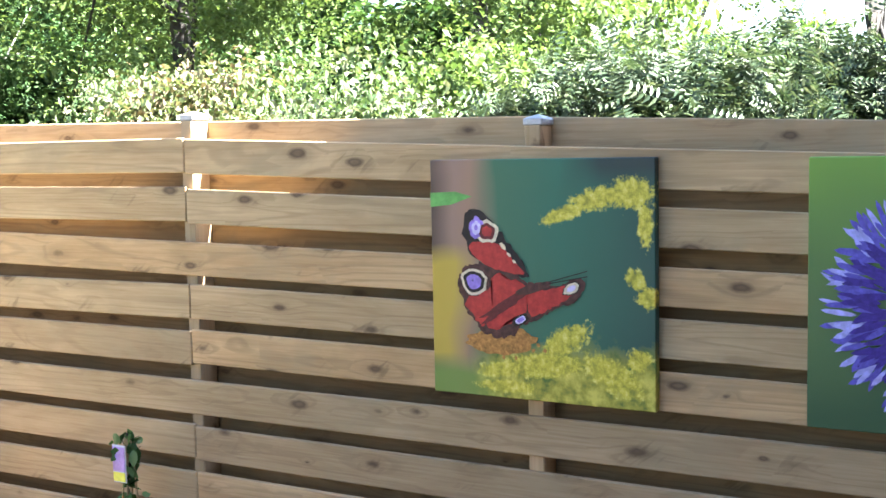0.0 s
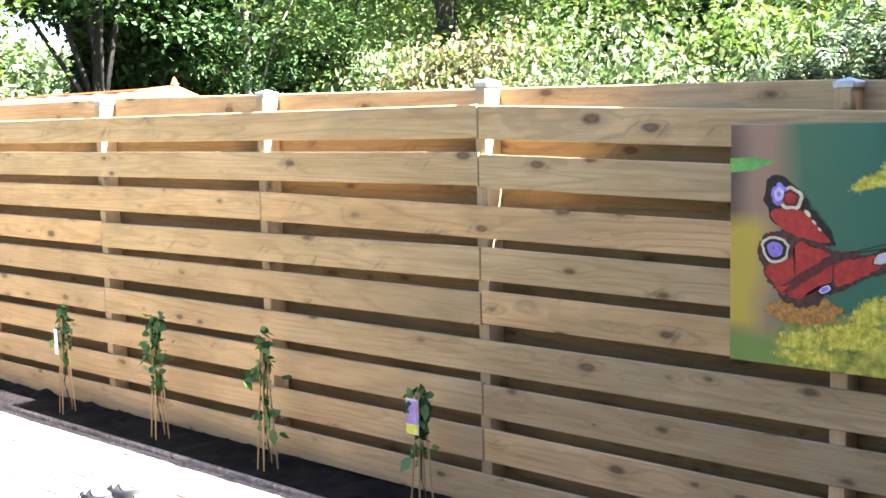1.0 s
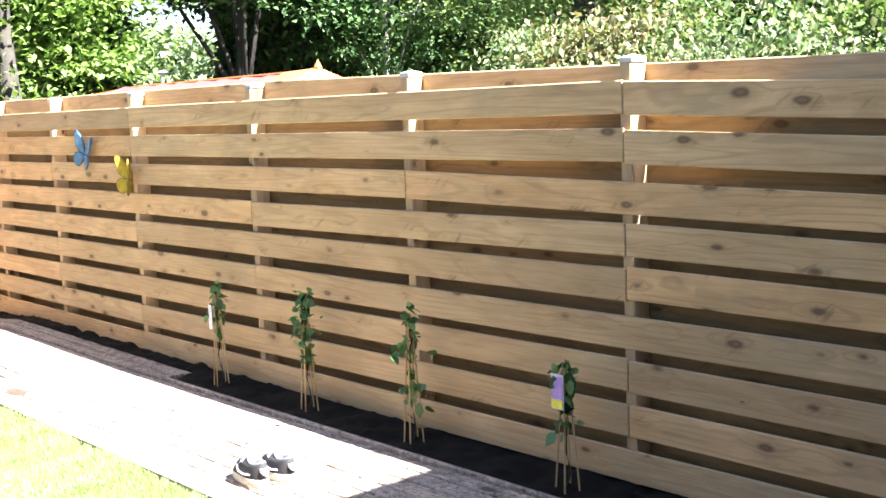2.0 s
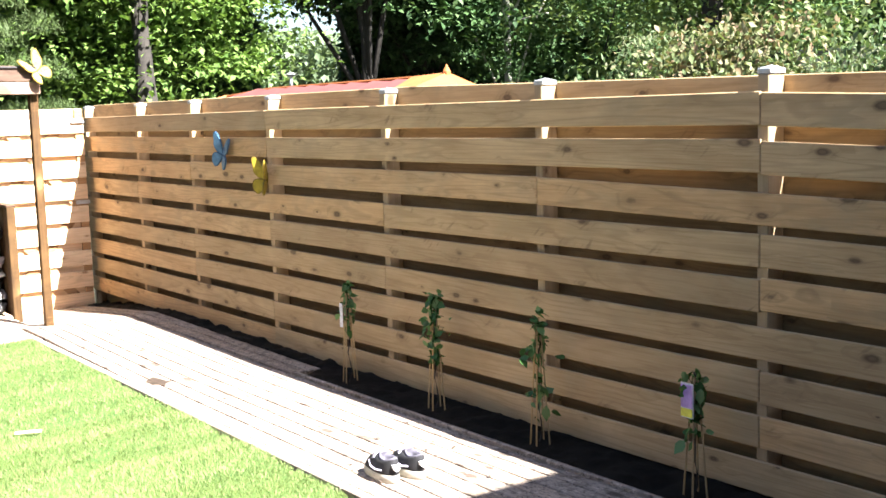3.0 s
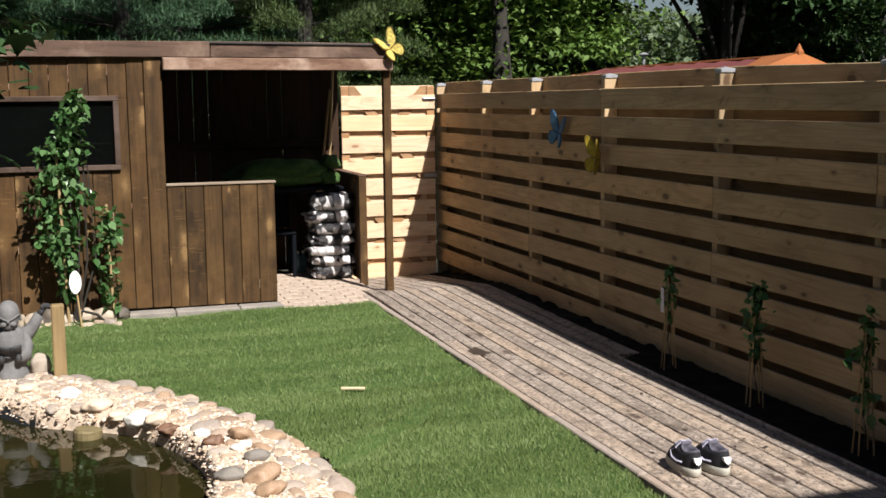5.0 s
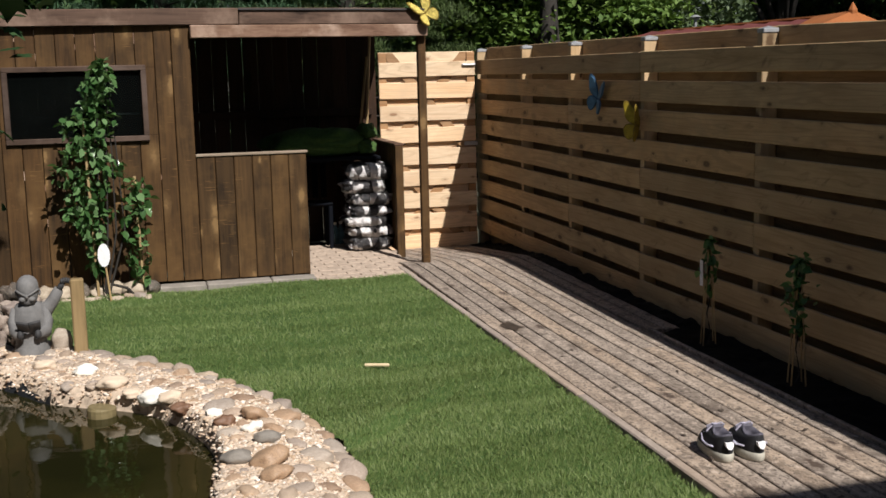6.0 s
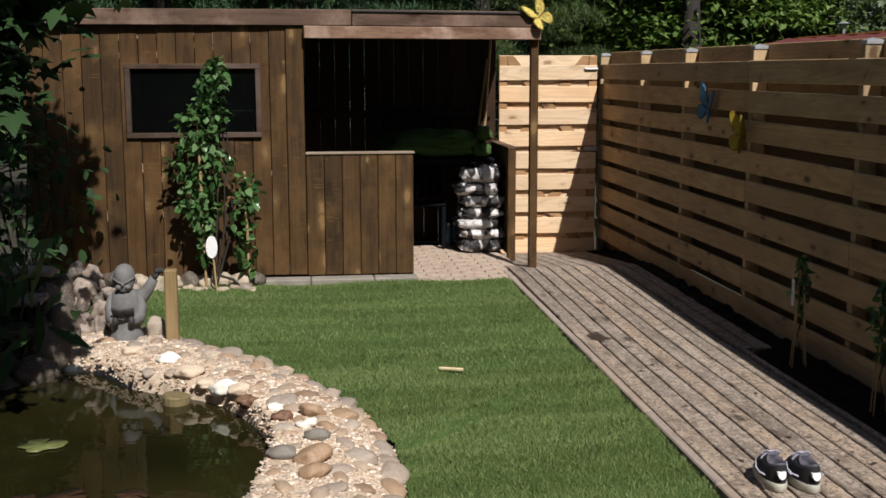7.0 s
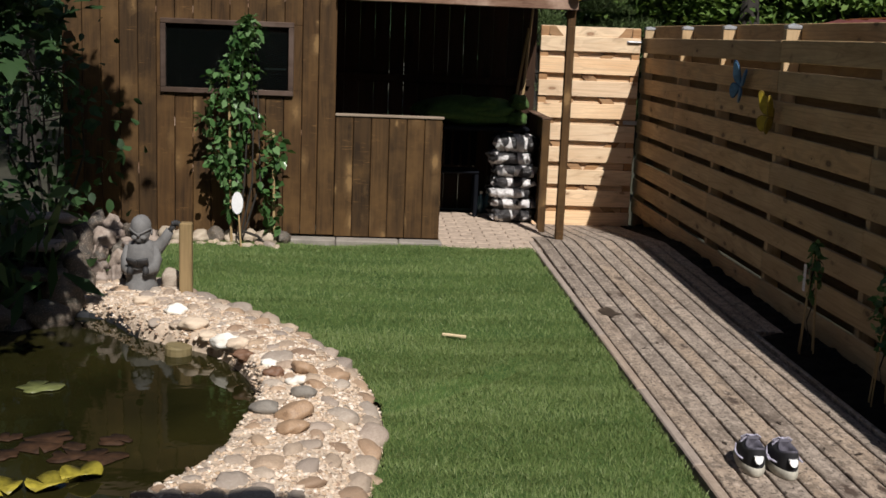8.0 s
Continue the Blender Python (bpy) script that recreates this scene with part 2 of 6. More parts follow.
COBBLE = pebble_material("river cobble", (0.26, 0.19, 0.14), (0.42, 0.33, 0.25), (0.36, 0.3, 0.25), (0.48, 0.38, 0.28), (0.4, 0.26, 0.16), (0.43, 0.35, 0.29), (0.28, 0.24, 0.21), (0.55, 0.47, 0.39), (0.42, 0.29, 0.19), (0.19, 0.12, 0.08))
# grey rock made dark: the maple's shade is put into the colour
DARK_ROCK = pebble_material("rock darkened for shade", (0.03, 0.03, 0.029), (0.055, 0.052, 0.045), (0.1, 0.09, 0.075))
PALE_ROCK = pebble_material("pale rock", (0.4, 0.34, 0.26), (0.5, 0.42, 0.32), (0.34, 0.29, 0.24))
ROCKERY = pebble_material("rockery stone", (0.25, 0.21, 0.185), (0.34, 0.28, 0.24), (0.2, 0.17, 0.16))
WHITE_ROCK = plain("white stone", (0.8, 0.77, 0.7), 0.7, 0.1, 12)
CREAM_ROCK = plain("cream stone", (0.62, 0.5, 0.38), 0.75, 0.15, 14)
RUST_ROCK = plain("rust brown stone", (0.16, 0.085, 0.05), 0.6, 0.3, 16)
TAN_ROCK = plain("orange tan stone", (0.34, 0.225, 0.14), 0.6, 0.3, 12)
SLATE_ROCK = plain("grey stone", (0.2, 0.18, 0.155), 0.7, 0.25, 14)
GRAVEL = island_material("tan gravel", 0.85, (0.48, 0.36, 0.26), (0.6, 0.48, 0.37), (0.3, 0.21, 0.15), (0.7, 0.6, 0.5), (0.42, 0.3, 0.2), (0.56, 0.44, 0.33), (0.8, 0.73, 0.66))
TURF = leafy("turf blade", (0.126, 0.18, 0.056), (0.18, 0.242, 0.082), (0.15, 0.21, 0.068), (0.245, 0.292, 0.125), through=0.25, rough=0.5)

LEAF_LIGHT = leafy("light leaf", (0.058, 0.096, 0.028), (0.098, 0.146, 0.044), (0.145, 0.198, 0.068), through=0.4)
# pale leaf copy: haze and sunlight are put into the colour
LEAF_PALE = leafy("far leaf paled for haze", (0.09, 0.135, 0.07), (0.14, 0.19, 0.105), (0.2, 0.25, 0.155), through=0.38)
# brighter copy of the light leaf: sunlight is put into the colour
LEAF_SUN = leafy("leaf brightened as sunlit", (0.07, 0.13, 0.03), (0.12, 0.2, 0.045), (0.18, 0.27, 0.075), through=0.36)
LEAF_MID = leafy("mid leaf", (0.028, 0.065, 0.02), (0.045, 0.09, 0.028), (0.07, 0.125, 0.04), through=0.3)
# very dark leaf tones: shade under the crowns is put into the colour
LEAF_SHADED = leafy("leaf toned as shaded", (0.02, 0.048, 0.017), (0.034, 0.075, 0.025), (0.056, 0.11, 0.038), (0.085, 0.14, 0.055), through=0.22)
LEAF_HEDGE = leafy("hedge leaf", (0.026, 0.044, 0.024), (0.042, 0.067, 0.034), (0.07, 0.098, 0.052), (0.13, 0.15, 0.09), through=0.2, rough=0.4)
LEAF_RUSSET = leafy("russet shoot", (0.07, 0.1, 0.04), (0.12, 0.15, 0.06), (0.17, 0.16, 0.09), (0.19, 0.13, 0.08), through=0.3)
LEAF_BUSH = leafy("bush leaf", (0.045, 0.08, 0.032), (0.075, 0.118, 0.046), (0.115, 0.15, 0.07), (0.16, 0.165, 0.1), through=0.3)
NEEDLE = leafy("pine needle", (0.026, 0.06, 0.03), (0.045, 0.092, 0.046), (0.07, 0.13, 0.066), through=0.15, rough=0.6)
NEEDLE_WARM = leafy("cedar spray", (0.035, 0.06, 0.018), (0.06, 0.09, 0.028), (0.08, 0.11, 0.04), through=0.15, rough=0.6)
LEAF_CLIMB = leafy("climber leaf", (0.035, 0.085, 0.026), (0.06, 0.13, 0.04), (0.11, 0.2, 0.075), (0.16, 0.26, 0.12), through=0.25, rough=0.2)
# maple tones are lowered: the crown's own shade is put into the colour
LEAF_MAPLE = leafy("maple leaf", (0.016, 0.038, 0.014), (0.025, 0.055, 0.018), (0.036, 0.075, 0.026), through=0.15, rough=0.62)
# trunks darkened: the shade they stand in is put into the bark
BARK = plain("bark", (0.027, 0.023, 0.019), 0.95, 0.45, 10, bump=0.8)
BARK_PALE = plain("pale bark", (0.42, 0.4, 0.36), 0.9, 0.5, 9, bump=0.5)


# ---- building helpers ----
ORIGIN = {}


def thing(name, place, label, category, group="", kind=""):
    """An empty at a thing's base, to hold its parts."""
    ob = new(name)
    ob.empty_display_size = 0.1
    ob.location = place
    ORIGIN[ob] = Vector(place)
    return tagged(ob, label, category, group, kind)


def settle(name, mesh, material, parent=None, label="", smooth=False):
    mesh.materials.append(material)
    if smooth:
        mesh.polygons.foreach_set("use_smooth", [True] * len(mesh.polygons))
    if parent is not None:
        mesh.transform(Matrix.Translation(-ORIGIN[parent]))
    ob = new(name, mesh)
    if parent is not None:
        ob.parent = parent
        ORIGIN[ob] = ORIGIN[parent]
    return tagged(ob, label)


def part(name, bm, material, parent=None, label="", smooth=False):
    """Links a bmesh, built in world places, as one mesh object under a thing or a part."""
    mesh = bpy.data.meshes.new(name)
    bm.to_mesh(mesh)
    bm.free()
    return settle(name, mesh, material, parent, label, smooth)


def solid(name, bm, material, place, label, category, group="", smooth=False, kind=""):
    """A thing of one mesh, built in world places, with its origin at its base."""
    mesh = bpy.data.meshes.new(name)
    bm.to_mesh(mesh)
    bm.free()
    mesh.transform(Matrix.Translation(-Vector(place)))
    mesh.materials.append(material)
    if smooth:
        mesh.polygons.foreach_set("use_smooth", [True] * len(mesh.polygons))
    ob = new(name, mesh)
    ob.location = place
    ORIGIN[ob] = Vector(place)
    return tagged(ob, label, category, group, kind)


def fast_mesh(name, verts, faces):
    """A mesh from arrays: verts (n, 3) and faces (m, k)."""
    mesh = bpy.data.meshes.new(name)
    m, k = faces.shape
    mesh.vertices.add(len(verts))
    mesh.vertices.foreach_set("co", np.ascontiguousarray(verts, dtype=np.float32).ravel())
    mesh.loops.add(m * k)
    mesh.loops.foreach_set("vertex_index", np.ascontiguousarray(faces, dtype=np.int32).ravel())
    mesh.polygons.add(m)
    mesh.polygons.foreach_set("loop_start", np.arange(0, m * k, k, dtype=np.int32))
    mesh.update(calc_edges=True)
    mesh.validate()
    return mesh


def box(bm, lo, hi, bevel=0.004, m=None):
    """A box with bevelled edges between two corners, put through the matrix m."""
    made = bmesh.ops.create_cube(bm, size=1.0)["verts"]
    size = [b - a for a, b in zip(lo, hi)]
    for v in made:
        v.co = Vector([a + (c + 0.5) * s for a, c, s in zip(lo, v.co, size)])
    if bevel:
        edges = list({e for v in made for e in v.link_edges})
        out = bmesh.ops.bevel(bm, geom=edges, offset=min(bevel, 0.45 * min(abs(s) for s in size)), segments=1, affect="EDGES", profile=0.5)
        made = list({v for f in out["faces"] for v in f.verts} | {v for v in made if v.is_valid})
    if m is not None:
        bmesh.ops.transform(bm, matrix=m, verts=made)
    return made


def boxed(lo, hi, bevel=0.004, m=None):
    bm = bmesh.new()
    box(bm, lo, hi, bevel, m)
    return bm


def tube(bm, points, radii, sides=6):
    """A tapered tube along points, closed at both ends."""
    rings = []
    for i, p in enumerate(points):
        p = Vector(p)
        a = Vector(points[max(0, i - 1)])
        b = Vector(points[min(len(points) - 1, i + 1)])
        turn = (b - a).to_track_quat("Z", "Y")
        r = radii[i] if hasattr(radii, "__len__") else radii
        rings.append([bm.verts.new(p + turn @ Vector((r * math.cos(k * math.tau / sides), r * math.sin(k * math.tau / sides), 0))) for k in range(sides)])
    for lower, upper in zip(rings, rings[1:]):
        for k in range(sides):
            bm.faces.new((lower[k], lower[(k + 1) % sides], upper[(k + 1) % sides], upper[k]))
    bm.faces.new(rings[0][::-1])
    bm.faces.new(rings[-1])


def blob(bm, centre, size, sub=2, rough=0.1, seed=0.0, turn=0.0, flat=None):
    """A lumpy rounded stone or pillow; flat: cuts off its underside there."""
    made = bmesh.ops.create_icosphere(bm, subdivisions=sub, radius=1.0)["verts"]
    spin = Matrix.Rotation(turn, 3, "Z")
    for v in made:
        d = v.co.normalized()
        r = 1 + rough * noise.noise(d * 1.6 + Vector((seed, seed * 1.7, 3.1))) * 2
        q = spin @ Vector((d.x * size[0] * r, d.y * size[1] * r, d.z * size[2] * r))
        v.co = Vector(centre) + q
        if flat is not None and v.co.z < flat:
            v.co.z = flat
    return made


def sheet(bm, outline, lo, hi):
    """A flat plate with a given outline (x, y), from height lo to hi."""
    top = [bm.verts.new((x, y, hi)) for x, y in outline]
    low = [bm.verts.new((x, y, lo)) for x, y in outline]
    bm.faces.new(top)
    bm.faces.new(low[::-1])
    for i in range(len(outline)):
        j = (i + 1) % len(outline)
        bm.faces.new((top[i], low[i], low[j], top[j]))


def spline(points, per=8):
    """A smooth closed line through points."""
    out = []
    n = len(points)
    for i in range(n):
        p0, p1, p2, p3 = (np.array(points[(i + k - 1) % n], float) for k in range(4))
        for t in np.linspace(0, 1, per, endpoint=False):
            out.append(0.5 * (2 * p1 + (p2 - p0) * t + (2 * p0 - 5 * p1 + 4 * p2 - p3) * t ** 2 + (3 * p1 - p0 - 3 * p2 + p3) * t ** 3))
    return np.array(out)


def inside(px, py, line):
    """Whether points lie within a closed line."""
    res = np.zeros(np.shape(px), bool)
    x0, y0 = line[-1]
    for x1, y1 in line:
        cross = ((y1 > py) != (y0 > py)) & (px < (x0 - x1) * (py - y1) / (y0 - y1 + 1e-12) + x1)
        res ^= cross
        x0, y0 = x1, y1
    return res


def turns(n, tilt=1.0):
    """Random rotations; tilt 0 keeps them upright, 1 lets them lie any way."""
    a = rng.uniform(0, math.tau, n)
    b = rng.normal(0, 1.0, n) * tilt
    c = rng.normal(0, 0.6, n) * tilt
    ca, sa, cb, sb, cc, sc = np.cos(a), np.sin(a), np.cos(b), np.sin(b), np.cos(c), np.sin(c)
    z = np.zeros(n)
    o = np.ones(n)
    ra = np.stack([ca, -sa, z, sa, ca, z, z, z, o], 1).reshape(n, 3, 3)
    rb = np.stack([o, z, z, z, cb, -sb, z, sb, cb], 1).reshape(n, 3, 3)
    rc = np.stack([cc, z, sc, z, o, z, -sc, z, cc], 1).reshape(n, 3, 3)
    return ra @ rb @ rc


SHAPES = {
    # one small leaf: a folded lozenge, a broad oval, a lobed leaf and a thin spray
    "lozenge": (np.array([[0, 0, 0], [0.34, 0.45, 0.09], [0, 1, -0.06], [-0.34, 0.45, 0.09]]), np.array([[0, 1, 2], [0, 2, 3]])),
    "oval": (np.array([[0, 0, 0], [0.3, 0.2, 0.06], [0.38, 0.55, 0.07], [0, 1, -0.08], [-0.38, 0.55, 0.07], [-0.3, 0.2, 0.06], [0, 0.5, 0]]),
             np.array([[0, 1, 6], [1, 2, 6], [2, 3, 6], [3, 4, 6], [4, 5, 6], [5, 0, 6]])),
    "lobed": (np.array([[0, 0.1, 0], [0.24, 0.04, 0.02], [0.56, 0.26, -0.04], [0.4, 0.4, 0.05], [0.56, 0.72, -0.06], [0.26, 0.68, 0.04], [0, 1.1, -0.12],
                        [-0.26, 0.68, 0.04], [-0.56, 0.72, -0.06], [-0.4, 0.4, 0.05], [-0.56, 0.26, -0.04], [-0.24, 0.04, 0.02], [0, 0.4, 0.05]]),
              np.array([[i, i + 1, 12] for i in range(11)] + [[11, 0, 12]])),
    # a leaf of five pairs of leaflets on one stalk
    "pinnate": (np.concatenate([[[0, 0, 0], [0.012, 0, 0], [0, 1, -0.1]]] + [np.array([[0, 0, 0], [0.05 * d, 0.07, 0.02], [0.3 * d, 0.1, -0.05], [0.12 * d, -0.02, 0.0]]) * (1.0 - 0.05 * k, 1, 1) + (0, 0.2 + 0.17 * k, -0.02 * k) for k in range(5) for d in (1, -1)]),
                np.concatenate([[[0, 1, 2]]] + [np.array([[0, 1, 2], [0, 2, 3]]) + 3 + 4 * k for k in range(10)])),
    "needle": (np.array([[-0.07, 0, 0], [0.07, 0.1, 0.0], [0, 1, -0.06]]), np.array([[0, 1, 2]])),
    "spray": (np.array([[-0.03, 0, 0], [0.03, 0, 0], [0.16, 0.6, 0.04], [0, 1, -0.05], [-0.16, 0.6, 0.04]]), np.array([[0, 1, 2], [0, 2, 4], [4, 2, 3]])),
}


def leaf_mesh(name, places, size, shape="lozenge", tilt=1.0, droop=0.0):
    """A cloud of small leaves at places, each turned its own way."""
    verts, faces = SHAPES[shape]
    n, k = len(places), len(verts)
    scale = size * rng.uniform(0.65, 1.25, n)
    v = np.einsum("nij,kj->nki", turns(n, tilt), verts) * scale[:, None, None]
    v[:, :, 2] -= droop * scale[:, None] * np.abs(verts[None, :, 1])
    v += places[:, None, :]
    f = faces[None] + (np.arange(n) * k)[:, None, None]
    return fast_mesh(name, v.reshape(-1, 3), f.reshape(-1, 3))


def clumps(centre, radius, count, each, spread, low=-1.0, hollow=0.35):
    """Leaf places in uneven clumps through an ellipsoid."""
    d = rng.normal(size=(count, 3))
    d /= np.linalg.norm(d, axis=1)[:, None]
    r = rng.uniform(hollow, 1.0, count) ** 0.6 * rng.uniform(0.75, 1.12, count)
    mid = np.array(centre) + d * r[:, None] * np.array(radius)
    mid = mid[d[:, 2] > low]
    sizes = spread * rng.uniform(0.55, 1.3, len(mid))
    # sparser high up, where leaves only cast shade
    many = np.where(mid[:, 2] > 5.2, max(1, int(0.3 * each)), each)
    pts = np.repeat(mid, many, 0) + rng.normal(size=(many.sum(), 3)) * np.repeat(sizes, many)[:, None] * np.array([1, 1, 0.45])
    return pts, mid


def tree(name, base, height, trunk, crown_centre, crown_radius, count, each, spread, leaf, material, label, bark=None, shape="lozenge", tilt=1.0, category="tree", group="", lean=0.0):
    """A tapered trunk with limbs that reach into a crown of leaf clumps."""
    bark = bark or BARK
    root = thing(name, base, label, category, group)
    base = Vector(base)
    pts, mids = clumps(crown_centre, crown_radius, count, each, spread)
    bm = bmesh.new()
    steps = 6
    spine = [base + Vector((lean * (i / steps) ** 2 + 0.08 * noise.noise(Vector((i * 0.9, base.x, base.y))), 0.08 * noise.noise(Vector((base.y, i * 0.8, 2.0))), height * i / steps)) for i in range(steps + 1)]
    spine[0].z -= 0.1
    tube(bm, spine, [trunk * (1.25 if i == 0 else 1 - 0.8 * i / steps) for i in range(steps + 1)], 9)
    for q in mids[:: max(1, len(mids) // 16)]:
        start = spine[min(steps, max(1, int(steps * rng.uniform(0.25, 0.85))))]
        end = Vector(q)
        bend = start.lerp(end, 0.5) + Vector((0, 0, 0.12 * (end - start).length))
        tube(bm, [start, bend, end], [trunk * 0.28, trunk * 0.17, trunk * 0.05], 5)
    part("trunk", bm, bark, root, smooth=True)
    settle("crown", leaf_mesh("crown", pts, leaf, shape, tilt, 0.2), material, root)
    return root


# ---- ground, lawn and deck ----
WATER_Z = -0.015
POND = spline([(-0.71, 7.49), (-0.34, 7.06), (0.08, 6.76), (0.29, 6.4), (0.39, 6.0), (0.37, 5.6), (0.24, 5.0), (-0.3, 4.35), (-1.2, 4.08), (-2.0, 4.88), (-2.087, 6.35), (-1.564, 7.45)], 10)
RIM = spline([(-0.6, 8.36), (-0.18, 8.08), (0.21, 7.61), (0.56, 7.1), (0.82, 6.53), (0.945, 5.9), (0.95, 5.35), (0.84, 4.7), (0.45, 3.95), (-0.5, 3.38), (-1.8, 3.48), (-2.7, 4.68), (-2.779, 6.77), (-2.144, 8.53), (-1.233, 8.93)], 10)


def distance_to(px, py, line):
    return np.min(np.hypot(np.asarray(px)[..., None] - line[:, 0], np.asarray(py)[..., None] - line[:, 1]), axis=-1)


def slope(y):
    """Ground rising to the shed's front and falling beyond, fitted to the camera's view."""
    return 0.022 * np.clip((np.asarray(y) - 7.8) / 2, 0, 1) - 0.093 * np.clip(np.asarray(y) - 10.3, 0, 1.9)


far = np.array([-900, -400, -180, -80, -40, -20, -10])
gx = np.concatenate([far, np.arange(-6, 8.01, 0.09), -far[::-1] + 2])
gy = np.concatenate([far, np.arange(-4, 14.01, 0.09), -far[::-1] + 6])
X, Y = np.meshgrid(gx, gy, indexing="ij")
Z = -0.03 + slope(Y) - 0.02
wet = inside(X, Y, POND)
edge = distance_to(X, Y, POND)
Z = np.where(wet, -0.05 - np.clip(edge * 2.2, 0, 0.55), Z)
i, j = np.meshgrid(np.arange(len(gx) - 1), np.arange(len(gy) - 1), indexing="ij")
at = i * len(gy) + j
quads = np.stack([at, at + len(gy), at + len(gy) + 1, at + 1], -1).reshape(-1, 4)
ground = settle("ground", fast_mesh("ground", np.stack([X, Y, Z], -1).reshape(-1, 3), quads), EARTH, smooth=True)
tagged(ground, "bare earth ground around the garden", "ground", kind="structure")

# the lawn: a turf mat cut round the pond's border
LAWN = Nodes("artificial turf", 0.8, spec=0.2)
pile = LAWN.noise(LAWN.coords((160, 160, 160), False), 1.0, 3.0, 0.7)
worn = LAWN.noise(LAWN.coords((1.6, 5.0, 1), False), 1.0, 4.0, 0.6, 0.6)
tone = LAWN.ramp(worn, (0.3, (0.05, 0.095, 0.024)), (0.7, (0.1, 0.155, 0.04)))
LAWN.bump(pile, 0.8, 0.01)
TURF_MAT = LAWN.done(LAWN.mix(LAWN.ramp(pile, (0.4, grey(0.6)), (0.6, grey(0))), tone, (0.02, 0.05, 0.012)))


def on_lawn(x, y):
    return (x > -2.6) & (x < 2.175) & (y > 0.3) & (y < 9.83) & ~inside(x, y, RIM) & ((x > -0.35) | (y > 7.5) | (y < 3.7)) & ((x > -1.2) | (y < 3.4)) & (y < 9.83)


lx, ly = np.arange(-2.6, 2.201, 0.04), np.arange(0.3, 9.86, 0.04)
LX, LY = np.meshgrid(lx, ly, indexing="ij")
cell_ok = on_lawn(LX[:-1, :-1] + 0.02, LY[:-1, :-1] + 0.02)


def turf_height(x, y):
    """The turf mat: gentle waves, and a crease running out from the pond's border."""
    u, v = (x - 1.0) * 0.64 + (y - 5.9) * 0.77, -(x - 1.0) * 0.77 + (y - 5.9) * 0.64
    v = v + 0.05 * np.sin(u * 2.2)
    crease = np.exp(-((v / 0.035) ** 2)) - 0.7 * np.exp(-(((v - 0.09) / 0.06) ** 2))
    waves = 0.006 * np.sin(x * 3.1 + y) + 0.006 * np.sin(y * 9.3 + 2.1 * np.sin(x * 1.9 + 0.6 * y)) + 0.006 * np.sin(x * 5.2 - y * 4.9 + np.sin(y * 2.3))
    return slope(y) + waves - 0.03 * crease * np.clip((1.25 - u) / 0.35, 0, 1) * np.clip((u + 0.25) / 0.2, 0, 1)


LZ = turf_height(LX, LY)
ci, cj = np.nonzero(cell_ok)
at = ci * len(ly) + cj
lawn = settle("lawn", fast_mesh("lawn", np.stack([LX, LY, LZ], -1).reshape(-1, 3), np.stack([at, at + len(ly), at + len(ly) + 1, at + 1], -1)), TURF_MAT, smooth=True)
tagged(lawn, "short green artificial turf lawn with faint stripes", "lawn", kind="structure")


def blades(x0, x1, y0, y1, count):
    x, y = rng.uniform(x0, x1, count), rng.uniform(y0, y1, count)
    keep = on_lawn(x, y)
    x, y = x[keep], y[keep]
    n = len(x)
    h = rng.uniform(0.012, 0.028, n)
    a = rng.uniform(0, math.tau, n)
    # the pile leans in broad strips, as a roller left it
    strip = np.sin(y * 17.0 + 1.6 * np.sin(x * 1.3) + 2.0 * np.sin(y * 1.1)) + 0.8 * np.sin(x * 2.1 - y * 4.4) + 0.6 * np.sin(y * 6.3 + x)
    lean_x, lean_y = rng.normal(0.0, 0.45, n), rng.normal(0.0, 0.4, n) + 0.25 * np.tanh(1.2 * strip)
    w = 0.0022
    base = np.stack([x, y, turf_height(x, y) - 0.002], -1)
    side = np.stack([np.cos(a) * w, np.sin(a) * w, np.zeros(n)], -1)
    tip = base + np.stack([lean_x * h, lean_y * h, h], -1)
    v = np.stack([base - side, base + side, tip], 1).reshape(-1, 3)
    return v, np.arange(3 * n).reshape(-1, 3)


v1, f1 = blades(-0.6, 2.196, 4.3, 7.2, 130000)
v2, f2 = blades(-1.4, 2.196, 7.2, 9.84, 70000)
grass = settle("lawn_grass", fast_mesh("lawn_grass", np.concatenate([v1, v2]), np.concatenate([f1, f2 + len(v1)])), TURF)
tagged(grass, "short green blades of the turf lawn", "grass", kind="stuff")

# the soil bed under the fence
sx, sy = np.arange(3.13, 3.72, 0.03), np.arange(-0.5, 12.3, 0.03)
SX, SY = np.meshgrid(sx, sy, indexing="ij")
SZ = np.array([[(0.0 if b < 7.47 or a > 3.345 else -0.06) + float(slope(b)) + 0.03 * noise.noise(Vector((a * 6, b * 6, 0))) + 0.016 * noise.noise(Vector((a * 21, b * 21, 4))) for b in sy] for a in sx])
i, j = np.meshgrid(np.arange(len(sx) - 1), np.arange(len(sy) - 1), indexing="ij")
at = (i * len(sy) + j).ravel()
soil_bed = settle("soil_bed", fast_mesh("soil_bed", np.stack([SX, SY, SZ], -1).reshape(-1, 3), np.stack([at, at + len(sy), at + len(sy) + 1, at + 1], -1)), SOIL, smooth=True)
tagged(soil_bed, "narrow bed of dark crumbly soil along the fence", "soil", kind="structure")

deck = thing("deck", (2.74, 3.0, 0), "weathered grey-brown timber deck path along the fence", "deck", kind="structure")
part("underlay", boxed((2.24, 0.0, -0.06), (3.115, 10.2, -0.042), 0, None), SOIL, deck)
width = 0.109


